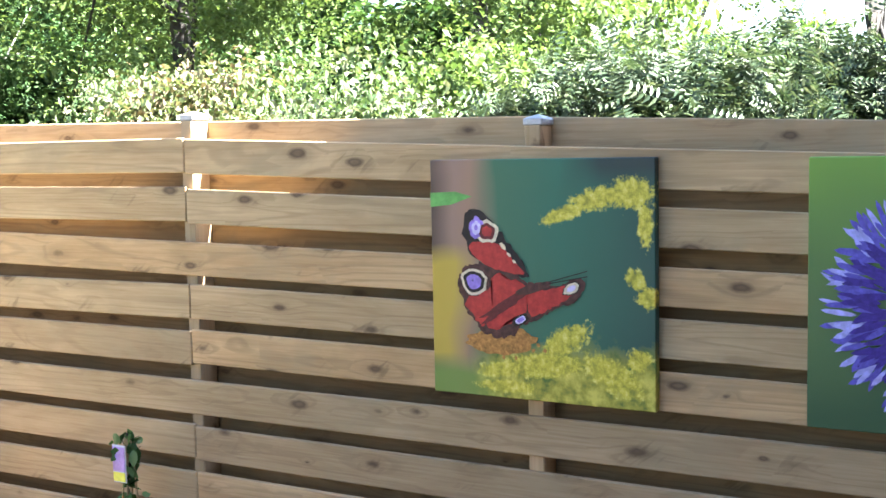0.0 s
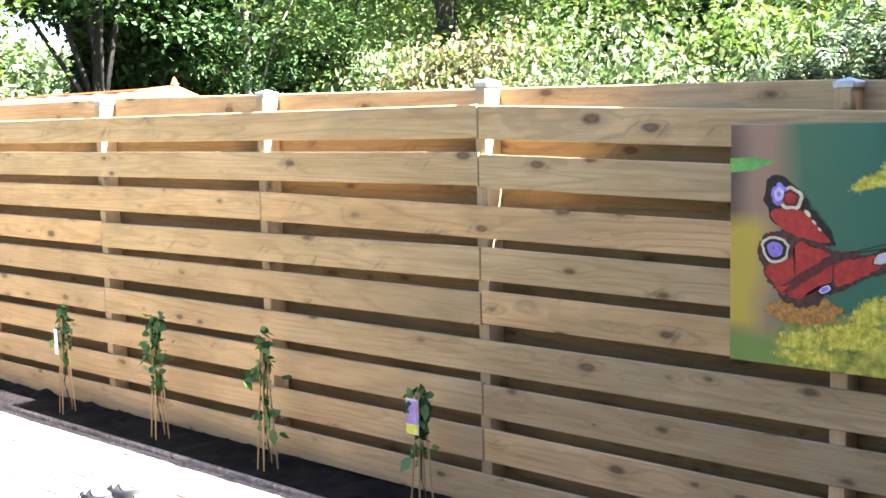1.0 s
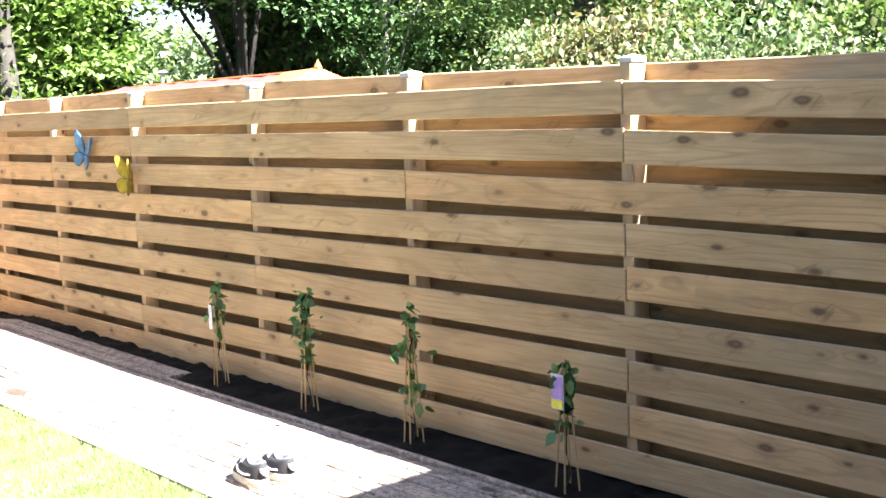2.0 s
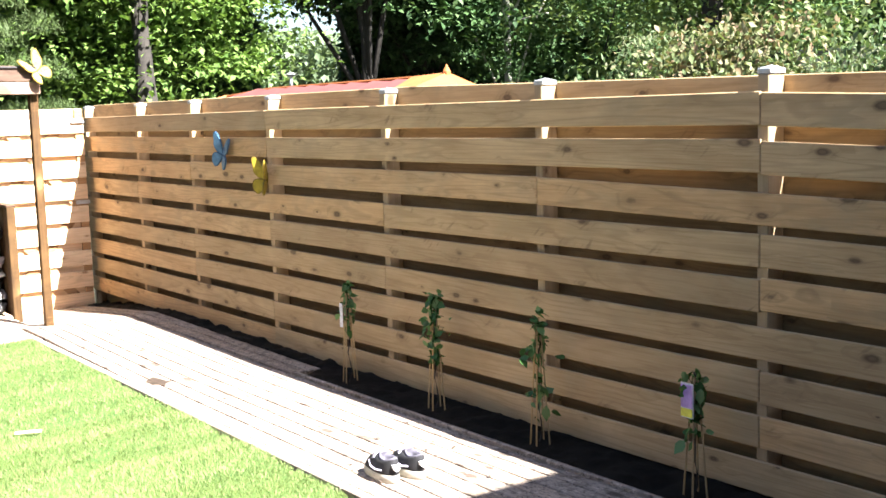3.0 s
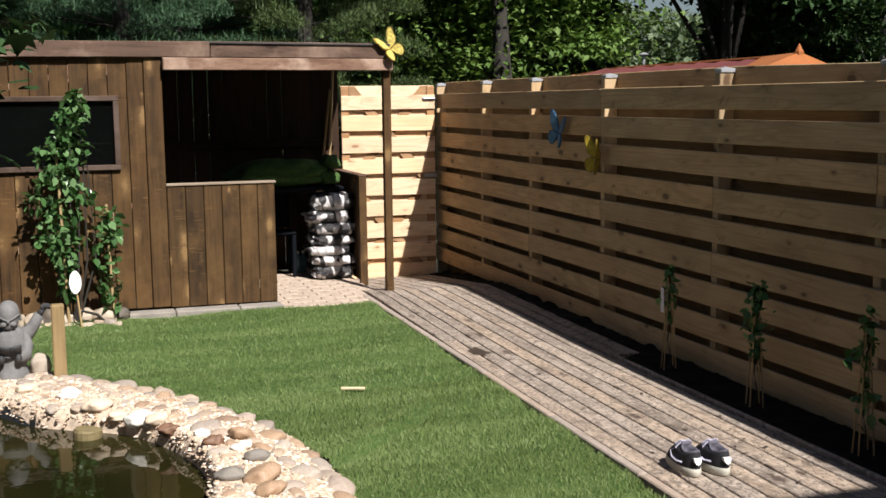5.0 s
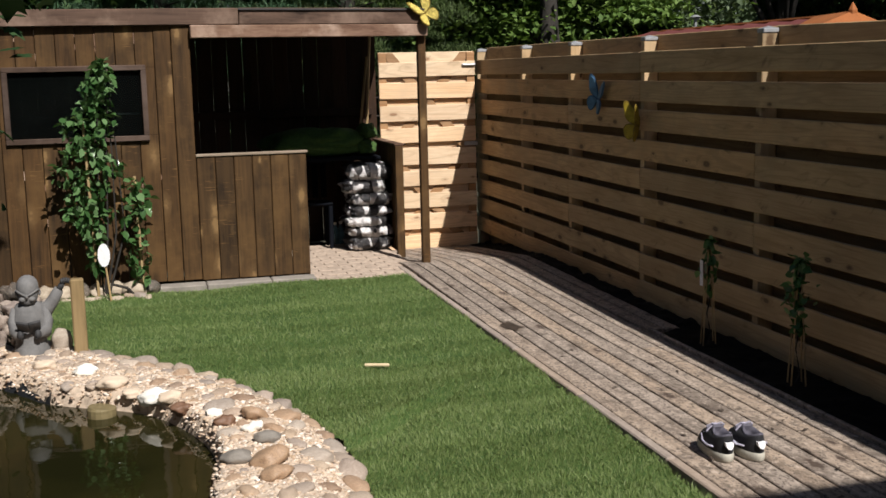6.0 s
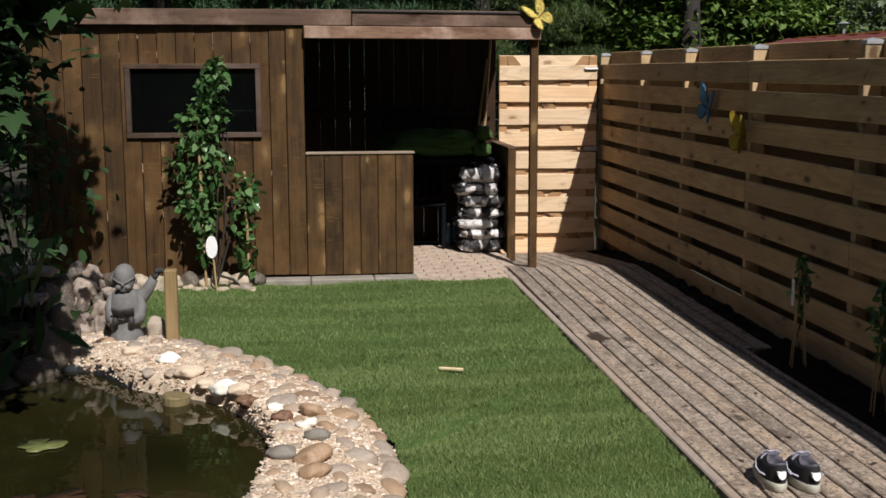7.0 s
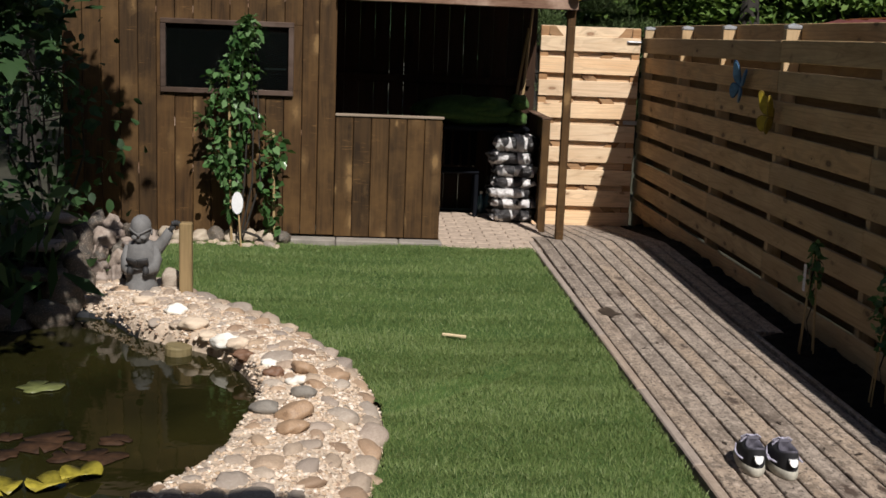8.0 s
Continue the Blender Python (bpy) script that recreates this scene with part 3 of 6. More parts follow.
def plank(x0, x1, a, b, seed):
    """A worn plank: edges that wander and chip along its length."""
    bm = bmesh.new()
    steps = max(2, int((b - a) / 0.055))
    rows = []
    for i in range(steps + 1):
        y = a + (b - a) * i / steps
        dl, dr = (0.0035 * noise.noise(Vector((seed * 3.1 + side, y * 5, 0))) + 0.0045 * noise.noise(Vector((seed * 1.7 + side, y * 19, 5))) for side in (0, 50))
        chip = 0.005 * max(0.0, noise.noise(Vector((seed, y * 11, 9))))
        sag = float(slope(y)) + 0.002 * noise.noise(Vector((seed, y * 2, 2)))
        l, r = x0 + 0.006 + dl, x1 - 0.006 - dr
        rows.append([bm.verts.new((px, y, pz + sag)) for px, pz in ((l, -0.04), (l, -0.004 - chip), (l + 0.003 + chip, 0.0), (r - 0.003, 0.0), (r, -0.004), (r, -0.04))])
    for p, q in zip(rows, rows[1:]):
        for c in range(5):
            bm.faces.new((p[c], p[c + 1], q[c + 1], q[c]))
    bm.faces.new(rows[0][::-1])
    bm.faces.new(rows[-1])
    bmesh.ops.recalc_face_normals(bm, faces=bm.faces[:])
    return bm


for k in range(8):
    x0 = 2.25 + k * width
    y = 0.2
    while y < 12.1:
        end = min(12.12, y + (2.4 + 0.5 * math.sin(k * 7.1 + y) if y > 0.3 else 0.9 + 1.4 * ((k * 0.618) % 1)))
        bm = plank(x0, x0 + width, y + 0.003, end - 0.003, k * 7 + y)
        part("plank", bm, DECKING, deck)
        y = end
for k in range(2):
    x0 = 3.135 + k * width
    y = 7.47
    while y < 12.1:
        end = min(12.1, y + 2.3 - 0.4 * k)
        bm = plank(x0, x0 + width, y, end, 90 + k * 7 + y)
        part("plank", bm, DECKING, deck)
        y = end + 0.006
edging = thing("deck_edging", (2.3, 5, 0), "narrow weathered timber edging between lawn and deck", "edging", kind="structure")
y = 0.3
while y < 10.3:
    part("board", boxed((2.197, y, -0.05), (2.245, min(10.3, y + 0.995), 0.006), 0.006), EDGE_BOARD, edging)
    y += 1.0
soil_edge = thing("bed_edging", (3.19, 5, 0), "low timber edging between deck and soil bed", "edging", kind="structure")
y = -0.4
while y < 7.4:
    part("board", boxed((3.125, y, -0.05), (3.151, min(7.46, y + 1.99), 0.018), 0.004), DECKING, soil_edge)
    y += 2.0

# ---- the long fence: boards on both sides of its posts, one side's boards over the other's gaps ----
POSTS = [-0.5, 1.0, 2.508, 4.025, 5.43, 6.88, 8.395, 9.75, 10.93, 12.3]
fence = thing("board_fence", (3.55, 6.0, 0), "tall double-sided fence of pale sawn pine boards", "fence")


def dip(y, z):
    """Lowers the fence's top towards the house, to fit the camera's view."""
    return 0.036 * max(0.0, 4.1 - y) * min(1.1, max(0.0, z - 0.7))


for y in POSTS:
    foot = float(slope(y))
    sag = dip(y, 1.78)
    post = part("post", boxed((3.519, y - 0.029, foot - 0.15), (3.619, y + 0.029, 1.779 - sag), 0.004), PINE_POST, fence)
    bm = bmesh.new()
    box(bm, (3.521, y - 0.036, 1.778), (3.619, y + 0.036, 1.803), 0.004)
    ring = [bm.verts.new((3.57 + a * 0.047, y + b * 0.034, 1.802)) for a, b in ((-1, -1), (1, -1), (1, 1), (-1, 1))]
    tip = bm.verts.new((3.57, y, 1.816))
    for k in range(4):
        bm.faces.new((ring[k], ring[(k + 1) % 4], tip))
    bmesh.ops.translate(bm, verts=bm.verts[:], vec=(0, 0, -sag))
    part("cap", bm, CAP_METAL, post, "grey metal post cap")
JOINTS = [(3, 6), (3, 6), (4, 7), (3, 5, 8), (3, 6), (1, 5, 7), (3, 7), (3, 6), (2, 6)]


def fence_row(top, x0, x1, stops, row):
    marks = [0, *stops, len(POSTS) - 1]
    for a, b in zip(marks, marks[1:]):
        slit = 0.0015 if x0 < 3.55 else 0.0
        y0, y1 = POSTS[a] + slit, POSTS[b] - slit
        if a == 0:
            y0 -= 0.3
        low = -0.2 if top < 0.05 else min(top, 1.797) - 0.142
        dz = 0.004 * math.sin(row * 5.1 + a * 2.7)
        tip = 0.005 * math.sin(row * 3.7 + a * 1.9)
        bm = bmesh.new()
        for v in box(bm, (x0, y0, low), (x1, y1, top), 0.004):
            # lower rows rise towards the house, also to fit the view
            v.co.z += dz + tip * (v.co.y - y0) / (y1 - y0) - dip(v.co.y, v.co.z) + 0.02 * (1.7 - v.co.z) * min(1.0, max(0.0, (6.4 - v.co.y) / 2.3))
        # lower rear boards take the darkened copy, as shade behind the gaps
        part("board", bm, PINE if x0 < 3.55 or top > 1.75 else PINE_GAP_SHADE, fence)


for row in range(9):
    fence_row(1.706 - 0.1978 * row, 3.5, 3.52, JOINTS[row], row)
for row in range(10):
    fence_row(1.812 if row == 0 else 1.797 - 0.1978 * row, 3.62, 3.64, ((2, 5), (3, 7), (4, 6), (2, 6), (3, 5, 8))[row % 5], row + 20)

# ---- the gate at the path's end ----
GATE_Y = 12.12
BRACE = wood("brown gate brace", (0.42, 0.26, 0.14), (0.26, 0.15, 0.075), (0.1, 0.05, 0.025), "x", spread=0.2)
gate = thing("garden_gate", (2.95, GATE_Y, -0.18), "sunlit fresh pine board gate with diagonal braces, closed", "gate")
for k in range(9):
    foot = 1.549 - 0.2152 * k
    bm = bmesh.new()
    for v in box(bm, (2.474, GATE_Y, foot + 0.004 * math.sin(k * 2.6)), (3.446, GATE_Y + 0.016, foot + (0.143 if k == 0 else 0.153 + 0.005 * math.sin(k * 1.9))), 0.004):
        v.co.z += 0.004 * math.sin(k * 4.0 + 2.0 * v.co.x)
    part("board", bm, GATE_PINE, gate)
for k in range(9):
    top = 1.787 - 0.2152 * k
    part("board", boxed((2.474, GATE_Y + 0.044, max(-0.168, top - 0.15)), (3.446, GATE_Y + 0.06, top), 0.004), GATE_PINE, gate)
for x in (2.474, 3.366):
    part("stile", boxed((x, GATE_Y + 0.017, -0.16), (x + 0.08, GATE_Y + 0.043, 1.783), 0.003), BRACE, gate)
for low, high in ((0.83, 1.783), (-0.15, 0.81)):
    for a, b, deep in (((2.556, high), (3.364, low), 0.0175), ((3.364, high), (2.556, low), 0.0305)):
        a, b = Vector((a[0], GATE_Y, a[1])), Vector((b[0], GATE_Y, b[1]))
        m = Matrix.Translation(a) @ (b - a).to_track_quat("X", "Z").to_matrix().to_4x4()
        bm = bmesh.new()
        box(bm, (-0.2, 0.0, -0.045), ((b - a).length + 0.2, 0.0125, 0.045), 0.0)
        bmesh.ops.translate(bm, verts=bm.verts[:], vec=(0, -0.00625, 0))
        bmesh.ops.transform(bm, matrix=Matrix.Translation((0, deep + 0.00625, 0)) @ m, verts=bm.verts[:])
        # sawn off flush at the gate's edges
        for place, way in (((0, 0, high), (0, 0, 1)), ((0, 0, low), (0, 0, -1)), ((2.556, 0, 0), (-1, 0, 0)), ((3.364, 0, 0), (1, 0, 0))):
            cut = bmesh.ops.bisect_plane(bm, geom=bm.verts[:] + bm.edges[:] + bm.faces[:], plane_co=place, plane_no=way, clear_outer=True)
            edges = [e for e in cut["geom_cut"] if isinstance(e, bmesh.types.BMEdge)]
            if edges:
                bmesh.ops.edgenet_fill(bm, edges=edges)
        part("brace", bm, BRACE, gate)
bm = bmesh.new()
box(bm, (3.31, GATE_Y - 0.012, 1.645), (3.45, GATE_Y - 0.001, 1.668), 0.003)
tube(bm, [(3.32, GATE_Y - 0.02, 1.656), (3.44, GATE_Y - 0.02, 1.656)], 0.007)
part("latch", bm, CAP_METAL, gate, "small steel bolt latch")
bm = bmesh.new()
box(bm, (3.32, GATE_Y - 0.012, 0.86), (3.46, GATE_Y - 0.001, 0.9), 0.003)
part("hinge", bm, CAP_METAL, gate, "grey strap hinge")

# ---- the shed ----
SHED_Y = 10.0
shed = thing("garden_shed", (0.5, SHED_Y, 0), "dark brown stained plank shed with an open corner", "shed")
x = -1.48
k = 0
while x < 0.44:
    x1 = min(x + 0.139, 0.452)
    dy = 0.003 * math.sin(k * 2.3)
    bm = bmesh.new()
    inner = (max(x, -0.72), min(x1, 0.226))
    if inner[1] - inner[0] > 0.01:
        # boards cut round the window opening
        pieces = [(x, x1, 0.06, 1.18), (x, x1, 1.68, 1.985)]
        if inner[0] - x > 0.01:
            pieces.append((x, inner[0], 1.18, 1.68))
        if x1 - inner[1] > 0.01:
            pieces.append((inner[1], x1, 1.18, 1.68))
    else:
        pieces = [(x, x1, 0.06, 1.985)]
    for u0, u1, lo, hi in pieces:
        box(bm, (u0 + 0.0025, SHED_Y + dy, lo), (u1 - 0.0025, SHED_Y + 0.022 + dy, hi), 0.003)
    part("plank", bm, BROWN, shed)
    x = x1
    k += 1
part("plank", boxed((0.455, SHED_Y - 0.014, 0.06), (0.588, SHED_Y + 0.018, 1.985), 0.005), BROWN, shed)
x = 0.592
while x < 1.42:
    part("plank", boxed((x + 0.002, SHED_Y, 0.05), (min(x + 0.1395, 1.432) - 0.002, SHED_Y + 0.022, 1.0), 0.005), BROWN, shed)
    x += 0.1395
part("sill", boxed((0.59, SHED_Y - 0.012, 1.001), (1.44, SHED_Y + 0.07, 1.02), 0.004), CAPPING, shed, "capping board paled as sunlit")
part("stud", boxed((1.375, SHED_Y + 0.024, 0.0), (1.43, SHED_Y + 0.075, 1.0), 0.004), BROWN, shed)
window = part("window", boxed((-0.75, SHED_Y + 0.014, 1.152), (0.256, SHED_Y + 0.02, 1.16), 0), BROWN, shed)
GLASS = Nodes("dark window glass", 0.06, spec=0.5)
GLASS.bsdf.inputs["Transmission Weight"].default_value = 0.99
smear = GLASS.noise(GLASS.coords((3, 3, 3)), 1.0, 4.0)
GLASS.put(GLASS.bsdf.inputs["Roughness"], GLASS.math("MULTIPLY_ADD", smear, 0.12, 0.03))
GLASS.done((0.2, 0.25, 0.24))
part("pane", boxed((-0.73, SHED_Y + 0.006, 1.16), (0.236, SHED_Y + 0.012, 1.7), 0), GLASS.mat, window, "dark reflecting window pane")
for lo, hi in (((-0.75, 1.14), (0.261, 1.18)), ((-0.75, 1.66), (0.261, 1.7)), ((-0.75, 1.18), (-0.71, 1.66)), ((0.221, 1.18), (0.261, 1.66))):
    part("frame", boxed((lo[0], SHED_Y - 0.03, lo[1]), (hi[0], SHED_Y + 0.004, hi[1]), 0.004), FRAME_BROWN, window)


part("stay", boxed((0.03, SHED_Y + 0.05, 1.335), (0.2, SHED_Y + 0.065, 1.35), 0.002), CAP_METAL, window, "pale metal window stay")


def beam(name, a, b, lo, hi, thick, material, parent, label=""):
    """A board on edge between two plan places."""
    a, b = Vector((*a, 0)), Vector((*b, 0))
    m = Matrix.Translation(a) @ Matrix.Rotation(math.atan2(b.y - a.y, b.x - a.x), 4, "Z")
    return part(name, boxed((0, -thick, lo), ((b - a).length, 0, hi), 0.005, m), material, parent, label)


# bare slivers of tongue that show in the joints
for k in range(26):
    a = -1.48 + 0.139 * int(rng.integers(1, 14))
    lo = float(rng.choice([1.72, 1.74, 1.78, 0.9, 0.75, 0.6, 0.4])) + float(rng.uniform(0, 0.15))
    part("tongue", boxed((a - 0.0022, SHED_Y + 0.002, lo), (a + 0.0022, SHED_Y + 0.008, lo + float(rng.uniform(0.03, 0.1))), 0), BEAM_PALE, shed, "bare pale tongue in a joint")
beam("fascia", (-1.52, 9.955), (0.955, 9.995), 1.985, 2.106, 0.03, BROWN_LONG, shed)
beam("fascia", (0.958, 10.015), (2.475, 10.288), 1.985, 2.109, 0.03, BROWN_LONG, shed)
beam("beam", (0.59, 9.955), (2.485, 10.298), 1.887, 1.982, 0.045, BEAM_PALE, shed, "pale worn beam over the open front")
part("post", boxed((2.422, 10.31, -0.02), (2.487, 10.375, 1.985), 0.005), BROWN, shed, "brown square timber post")
bm = bmesh.new()
sheet(bm, [(-1.55, 9.93), (0.97, 9.97), (2.52, 10.25), (2.54, 12.1), (-1.55, 12.25)], 2.092, 2.104)
part("roof", bm, ROOFING, shed, "flat dark felt roof")
bm = bmesh.new()
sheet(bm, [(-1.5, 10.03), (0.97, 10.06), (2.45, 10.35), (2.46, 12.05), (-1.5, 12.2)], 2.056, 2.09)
part("roof_boards", bm, INNER_SHADED, shed)
x = -1.5
k = 0
while x < 2.3:
    part("back_plank", boxed((x + 0.0015 + 0.0035 * (k * 7 % 5 in (1, 3)), 12.02, 0.0), (x + 0.139, 12.04, 2.055), 0.002), INNER_SHADED, shed)
    x += 0.14
    k += 1
for k in range(15):
    part("side_plank", boxed((-1.5, 10.03 + 0.14 * k, 0.0), (-1.48, 10.168 + 0.14 * k, 2.055), 0.003), BROWN, shed)
for k in range(7):
    part("partition_plank", boxed((2.385, 11.08 + 0.134 * k, 0.0), (2.405, 11.212 + 0.134 * k, 0.95), 0.003), BROWN, shed)
part("partition_post", boxed((2.37, 11.03, -0.09), (2.44, 11.078, 0.955), 0.004), BROWN, shed, "brown end board of the low partition")
part("partition_cap", boxed((2.365, 11.03, 0.957), (2.45, 12.0, 0.975), 0.004), BROWN_LONG, shed)
part("rail", boxed((-1.47, 11.98, 1.2), (2.37, 12.018, 1.27), 0.004), INNER_SHADED, shed)

plinth = thing("shed_plinth", (0.8, 9.9, 0), "low weathered concrete strip under the shed wall", "plinth", kind="structure")
x = 0.12
while x < 1.44:
    part("kerb", boxed((x, 9.845, -0.05), (min(x + 0.49, 1.45), 9.998, 0.045), 0.008), CONCRETE, plinth)
    x += 0.495
PAVER = plain("sandy paver", (0.42, 0.33, 0.26), 0.9, 0.3, 20, bump=0.4)
paving = thing("shed_floor", (1.9, 10.5, 0), "sandy clay pavers on the shed floor", "paving", kind="structure")
part("bedding", boxed((0.55, 10.03, -0.05), (2.36, 12.0, -0.012), 0), SOIL, paving)
part("bedding", boxed((1.45, 9.85, -0.05), (2.315, 10.03, -0.012), 0), SOIL, paving)
for r in range(19):
    for c in range(5):
        x0 = 1.45 + 0.2 * c - 0.1 * (r % 2)
        y0 = 9.855 + 0.1 * r
        x1 = min(x0 + 0.194, 2.312 if y0 < 10.3 else 2.36)
        if x1 - max(x0, 1.45) > 0.03:
            part("paver", boxed((max(x0, 1.45), y0, -0.04), (x1, y0 + 0.094, 0.002 * math.sin(r * 3 + c * 5)), 0.004), PAVER, paving)

# ---- inside the shed ----
SACK = Nodes("printed plastic sack", 0.35, spec=0.5)
bands = SACK.noise(SACK.coords((11, 7, 5)), 1.0, 1.0, 0.3, 0.4)
dirt = SACK.noise(SACK.coords((30, 30, 30)), 1.0, 4.0)
SACK.bump(SACK.noise(SACK.coords((16, 16, 26)), 1.0, 5.0, 0.6, 0.8), 1.0, 0.03)
SACK_MAT = SACK.done(SACK.mix(SACK.ramp(dirt, (0.4, grey(0.35)), (0.6, grey(0))), SACK.ramp(bands, (0.49, (0.018, 0.018, 0.021)), (0.51, (0.72, 0.7, 0.7))), (0.1, 0.09, 0.085)))
z = 0.0
for k in range(7):
    h = (0.13, 0.11, 0.105, 0.11, 0.12, 0.13, 0.16)[k]
    bm = bmesh.new()
    cx, cy = 2.17 + 0.02 * math.sin(k * 2.2), 11.4 + 0.015 * math.sin(k * 3.1)
    for v in blob(bm, (0, 0, 0), (1, 1, 1), 4, 0.0):
        d = v.co.normalized()
        p = Vector([math.copysign(abs(c) ** 0.52, c) for c in d])
        w = 0.2 + 0.05 * noise.noise(d * 3 + Vector((k, 0, 0)))
        crease = 0.02 * noise.noise(d * 6 + Vector((0, k * 2.0, 0))) + 0.008 * noise.noise(d * 15 + Vector((0, k * 2.0, 0)))
        v.co = Vector((cx + p.x * w, cy + p.y * 0.2, z + h * 0.5 + p.z * h * 0.52 * (1 - 0.35 * max(abs(p.x), abs(p.y)) ** 6) + crease))
    solid("filled_sack", bm, SACK_MAT, (cx, cy, z), "filled black and white printed plastic sack, stacked", "sack", "stack of sacks", True)
    z += h * 0.9
FELT = plain("green turf fabric", (0.045, 0.095, 0.018), 0.95, 0.3, 30, bump=0.8)
bm = bmesh.new()
for centre, size, seed in (((1.72, 11.62, 0.965), (0.5, 0.27, 0.13), 1.0), ((1.95, 11.6, 1.0), (0.28, 0.24, 0.12), 4.0), ((2.19, 11.5, 0.93), (0.1, 0.19, 0.08), 2.0), ((2.205, 11.46, 1.07), (0.085, 0.15, 0.075), 3.0)):
    blob(bm, centre, size, 4, 0.16, seed, 0.0, 0.858)
solid("folded_turf", bm, FELT, (1.83, 11.62, 0.86), "folded leftover piece of green artificial turf", "turf", smooth=True)
bm = bmesh.new()
# near-black: the shed's shade is put into the plastic's colour
PLASTIC_SHADED = plain("dark blue plastic", (0.004, 0.005, 0.008), 0.8, 0.2, 20, spec=0.1)
table = thing("garden_table", (1.8, 11.62, 0), "dark plastic garden table under folded turf", "table")
part("tabletop", boxed((1.36, 11.32, 0.82), (2.3, 11.92, 0.855), 0.01), PLASTIC_SHADED, table)
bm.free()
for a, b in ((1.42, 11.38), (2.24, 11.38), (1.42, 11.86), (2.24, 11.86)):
    part("leg", boxed((a - 0.025, b - 0.025, 0), (a + 0.025, b + 0.025, 0.82), 0.008), PLASTIC_SHADED, table)
chair = thing("plastic_chair", (1.68, 11.64, 0), "dark blue plastic garden chair in the shed's shade", "chair")
part("seat", boxed((1.48, 11.5, 0.4), (1.88, 11.78, 0.43), 0.012), PLASTIC_SHADED, chair)
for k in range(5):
    part("back_slat", boxed((1.49 + 0.08 * k, 11.765, 0.45), (1.545 + 0.08 * k, 11.785, 0.8), 0.006), PLASTIC_SHADED, chair)
part("back_rail", boxed((1.47, 11.762, 0.77), (1.89, 11.788, 0.815), 0.01), PLASTIC_SHADED, chair)
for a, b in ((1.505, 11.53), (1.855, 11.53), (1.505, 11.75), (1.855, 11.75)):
    part("leg", boxed((a - 0.02, b - 0.02, 0), (a + 0.02, b + 0.02, 0.4), 0.008), PLASTIC_SHADED, chair)
TEAL = plain("teal plastic", (0.06, 0.14, 0.17), 0.3, 0.5, 18, spec=0.6)
for cx, cy in ((1.93, 11.76), (1.99, 11.8)):
    bottle = thing("plastic_bottle", (cx, cy, 0), "blue-green plastic bottle on the pavers", "bottle", "bottles in the shed")
    bm = bmesh.new()
    tube(bm, [(cx, cy, z) for z in (0.0, 0.012, 0.1, 0.14, 0.175, 0.185)], [0.03, 0.034, 0.034, 0.03, 0.014, 0.012], 12)
    part("body", bm, TEAL, bottle, smooth=True)
    bm = bmesh.new()
    tube(bm, [(cx, cy, 0.186), (cx, cy, 0.21)], [0.015, 0.014], 10)
    part("lid", bm, WHITE_ROCK, bottle, "white screw cap")
for k, (a, b) in enumerate((((2.2, 11.9, 0.86), (2.33, 11.97, 1.75)), ((2.28, 11.86, 0.98), (2.36, 11.96, 1.95)))):
    bm = bmesh.new()
    tube(bm, [a, b], [0.014, 0.013], 5)
    solid("wooden_lath", bm, STAKE, a, "thin wooden lath leaning in the shed corner", "lath", "laths in the corner")

# ---- pond, border and stones ----
WATER = Nodes("dark pond water", 0.03, spec=0.5)
WATER.bsdf.inputs["IOR"].default_value = 1.33
ripple = WATER.noise(WATER.coords((5, 5, 5), False), 1.0, 3.0)
WATER.bump(ripple, 0.06, 0.02)
murk = WATER.noise(WATER.coords((1.4, 1.4, 1.4), False), 1.0, 4.0)
WATER_MAT = WATER.done(WATER.ramp(murk, (0.35, (0.01, 0.01, 0.003)), (0.65, (0.02, 0.018, 0.005))))
mid = POND.mean(0)
bm = bmesh.new()
bm.faces.new([bm.verts.new((*(mid + (p - mid) * 1.03), WATER_Z)) for p in POND])
bmesh.ops.triangulate(bm, faces=bm.faces[:])
water = part("water", bm, WATER_MAT)
tagged(water, "still dark olive pond water", "water", kind="structure")

# the border: a low gravel bank from the water's edge out to the lawn
border = thing("pond_border", (0.8, 5.9, 0), "curved pond bank of tan gravel set with river cobbles", "pond border", kind="structure")


def bank_height(x, y):
    """The bank's surface: low at the water, highest a third of the way out."""
    a, b = distance_to(x, y, POND), distance_to(x, y, RIM)
    s = a / (a + b + 1e-9)
    return -0.012 + 0.1 * np.clip(s * 16, 0, 1) - 0.1 * np.clip((s - 0.55) / 0.45, 0, 1) ** 1.5


rings = 11
line = []
for s in (0.0, 0.025, 0.0625, *np.linspace(0.125, 1, rings - 3)):
    near = np.array([RIM[np.argmin(np.hypot(*(RIM - p).T))] for p in POND])
    flow = POND * (1 - s) + (near * 0.5 + np.roll(near, 1, 0) * 0.25 + np.roll(near, -1, 0) * 0.25) * s
    line.append(flow)
line = np.array(line)
bz = bank_height(line[..., 0], line[..., 1])
bz[0] = -0.06
count = line.shape[1]
verts = np.concatenate([np.stack([line[..., 0], line[..., 1], bz], -1).reshape(-1, 3)])
faces = np.array([[r * count + c, (r + 1) * count + c, (r + 1) * count + (c + 1) % count, r * count + (c + 1) % count] for r in range(rings - 1) for c in range(count)])
MORTAR = plain("sandy gravel bed", (0.54, 0.43, 0.33), 0.95, 0.35, 25, bump=1.0, fine=120)
settle("bank", fast_mesh("bank", verts, faces), MORTAR, border, smooth=True)

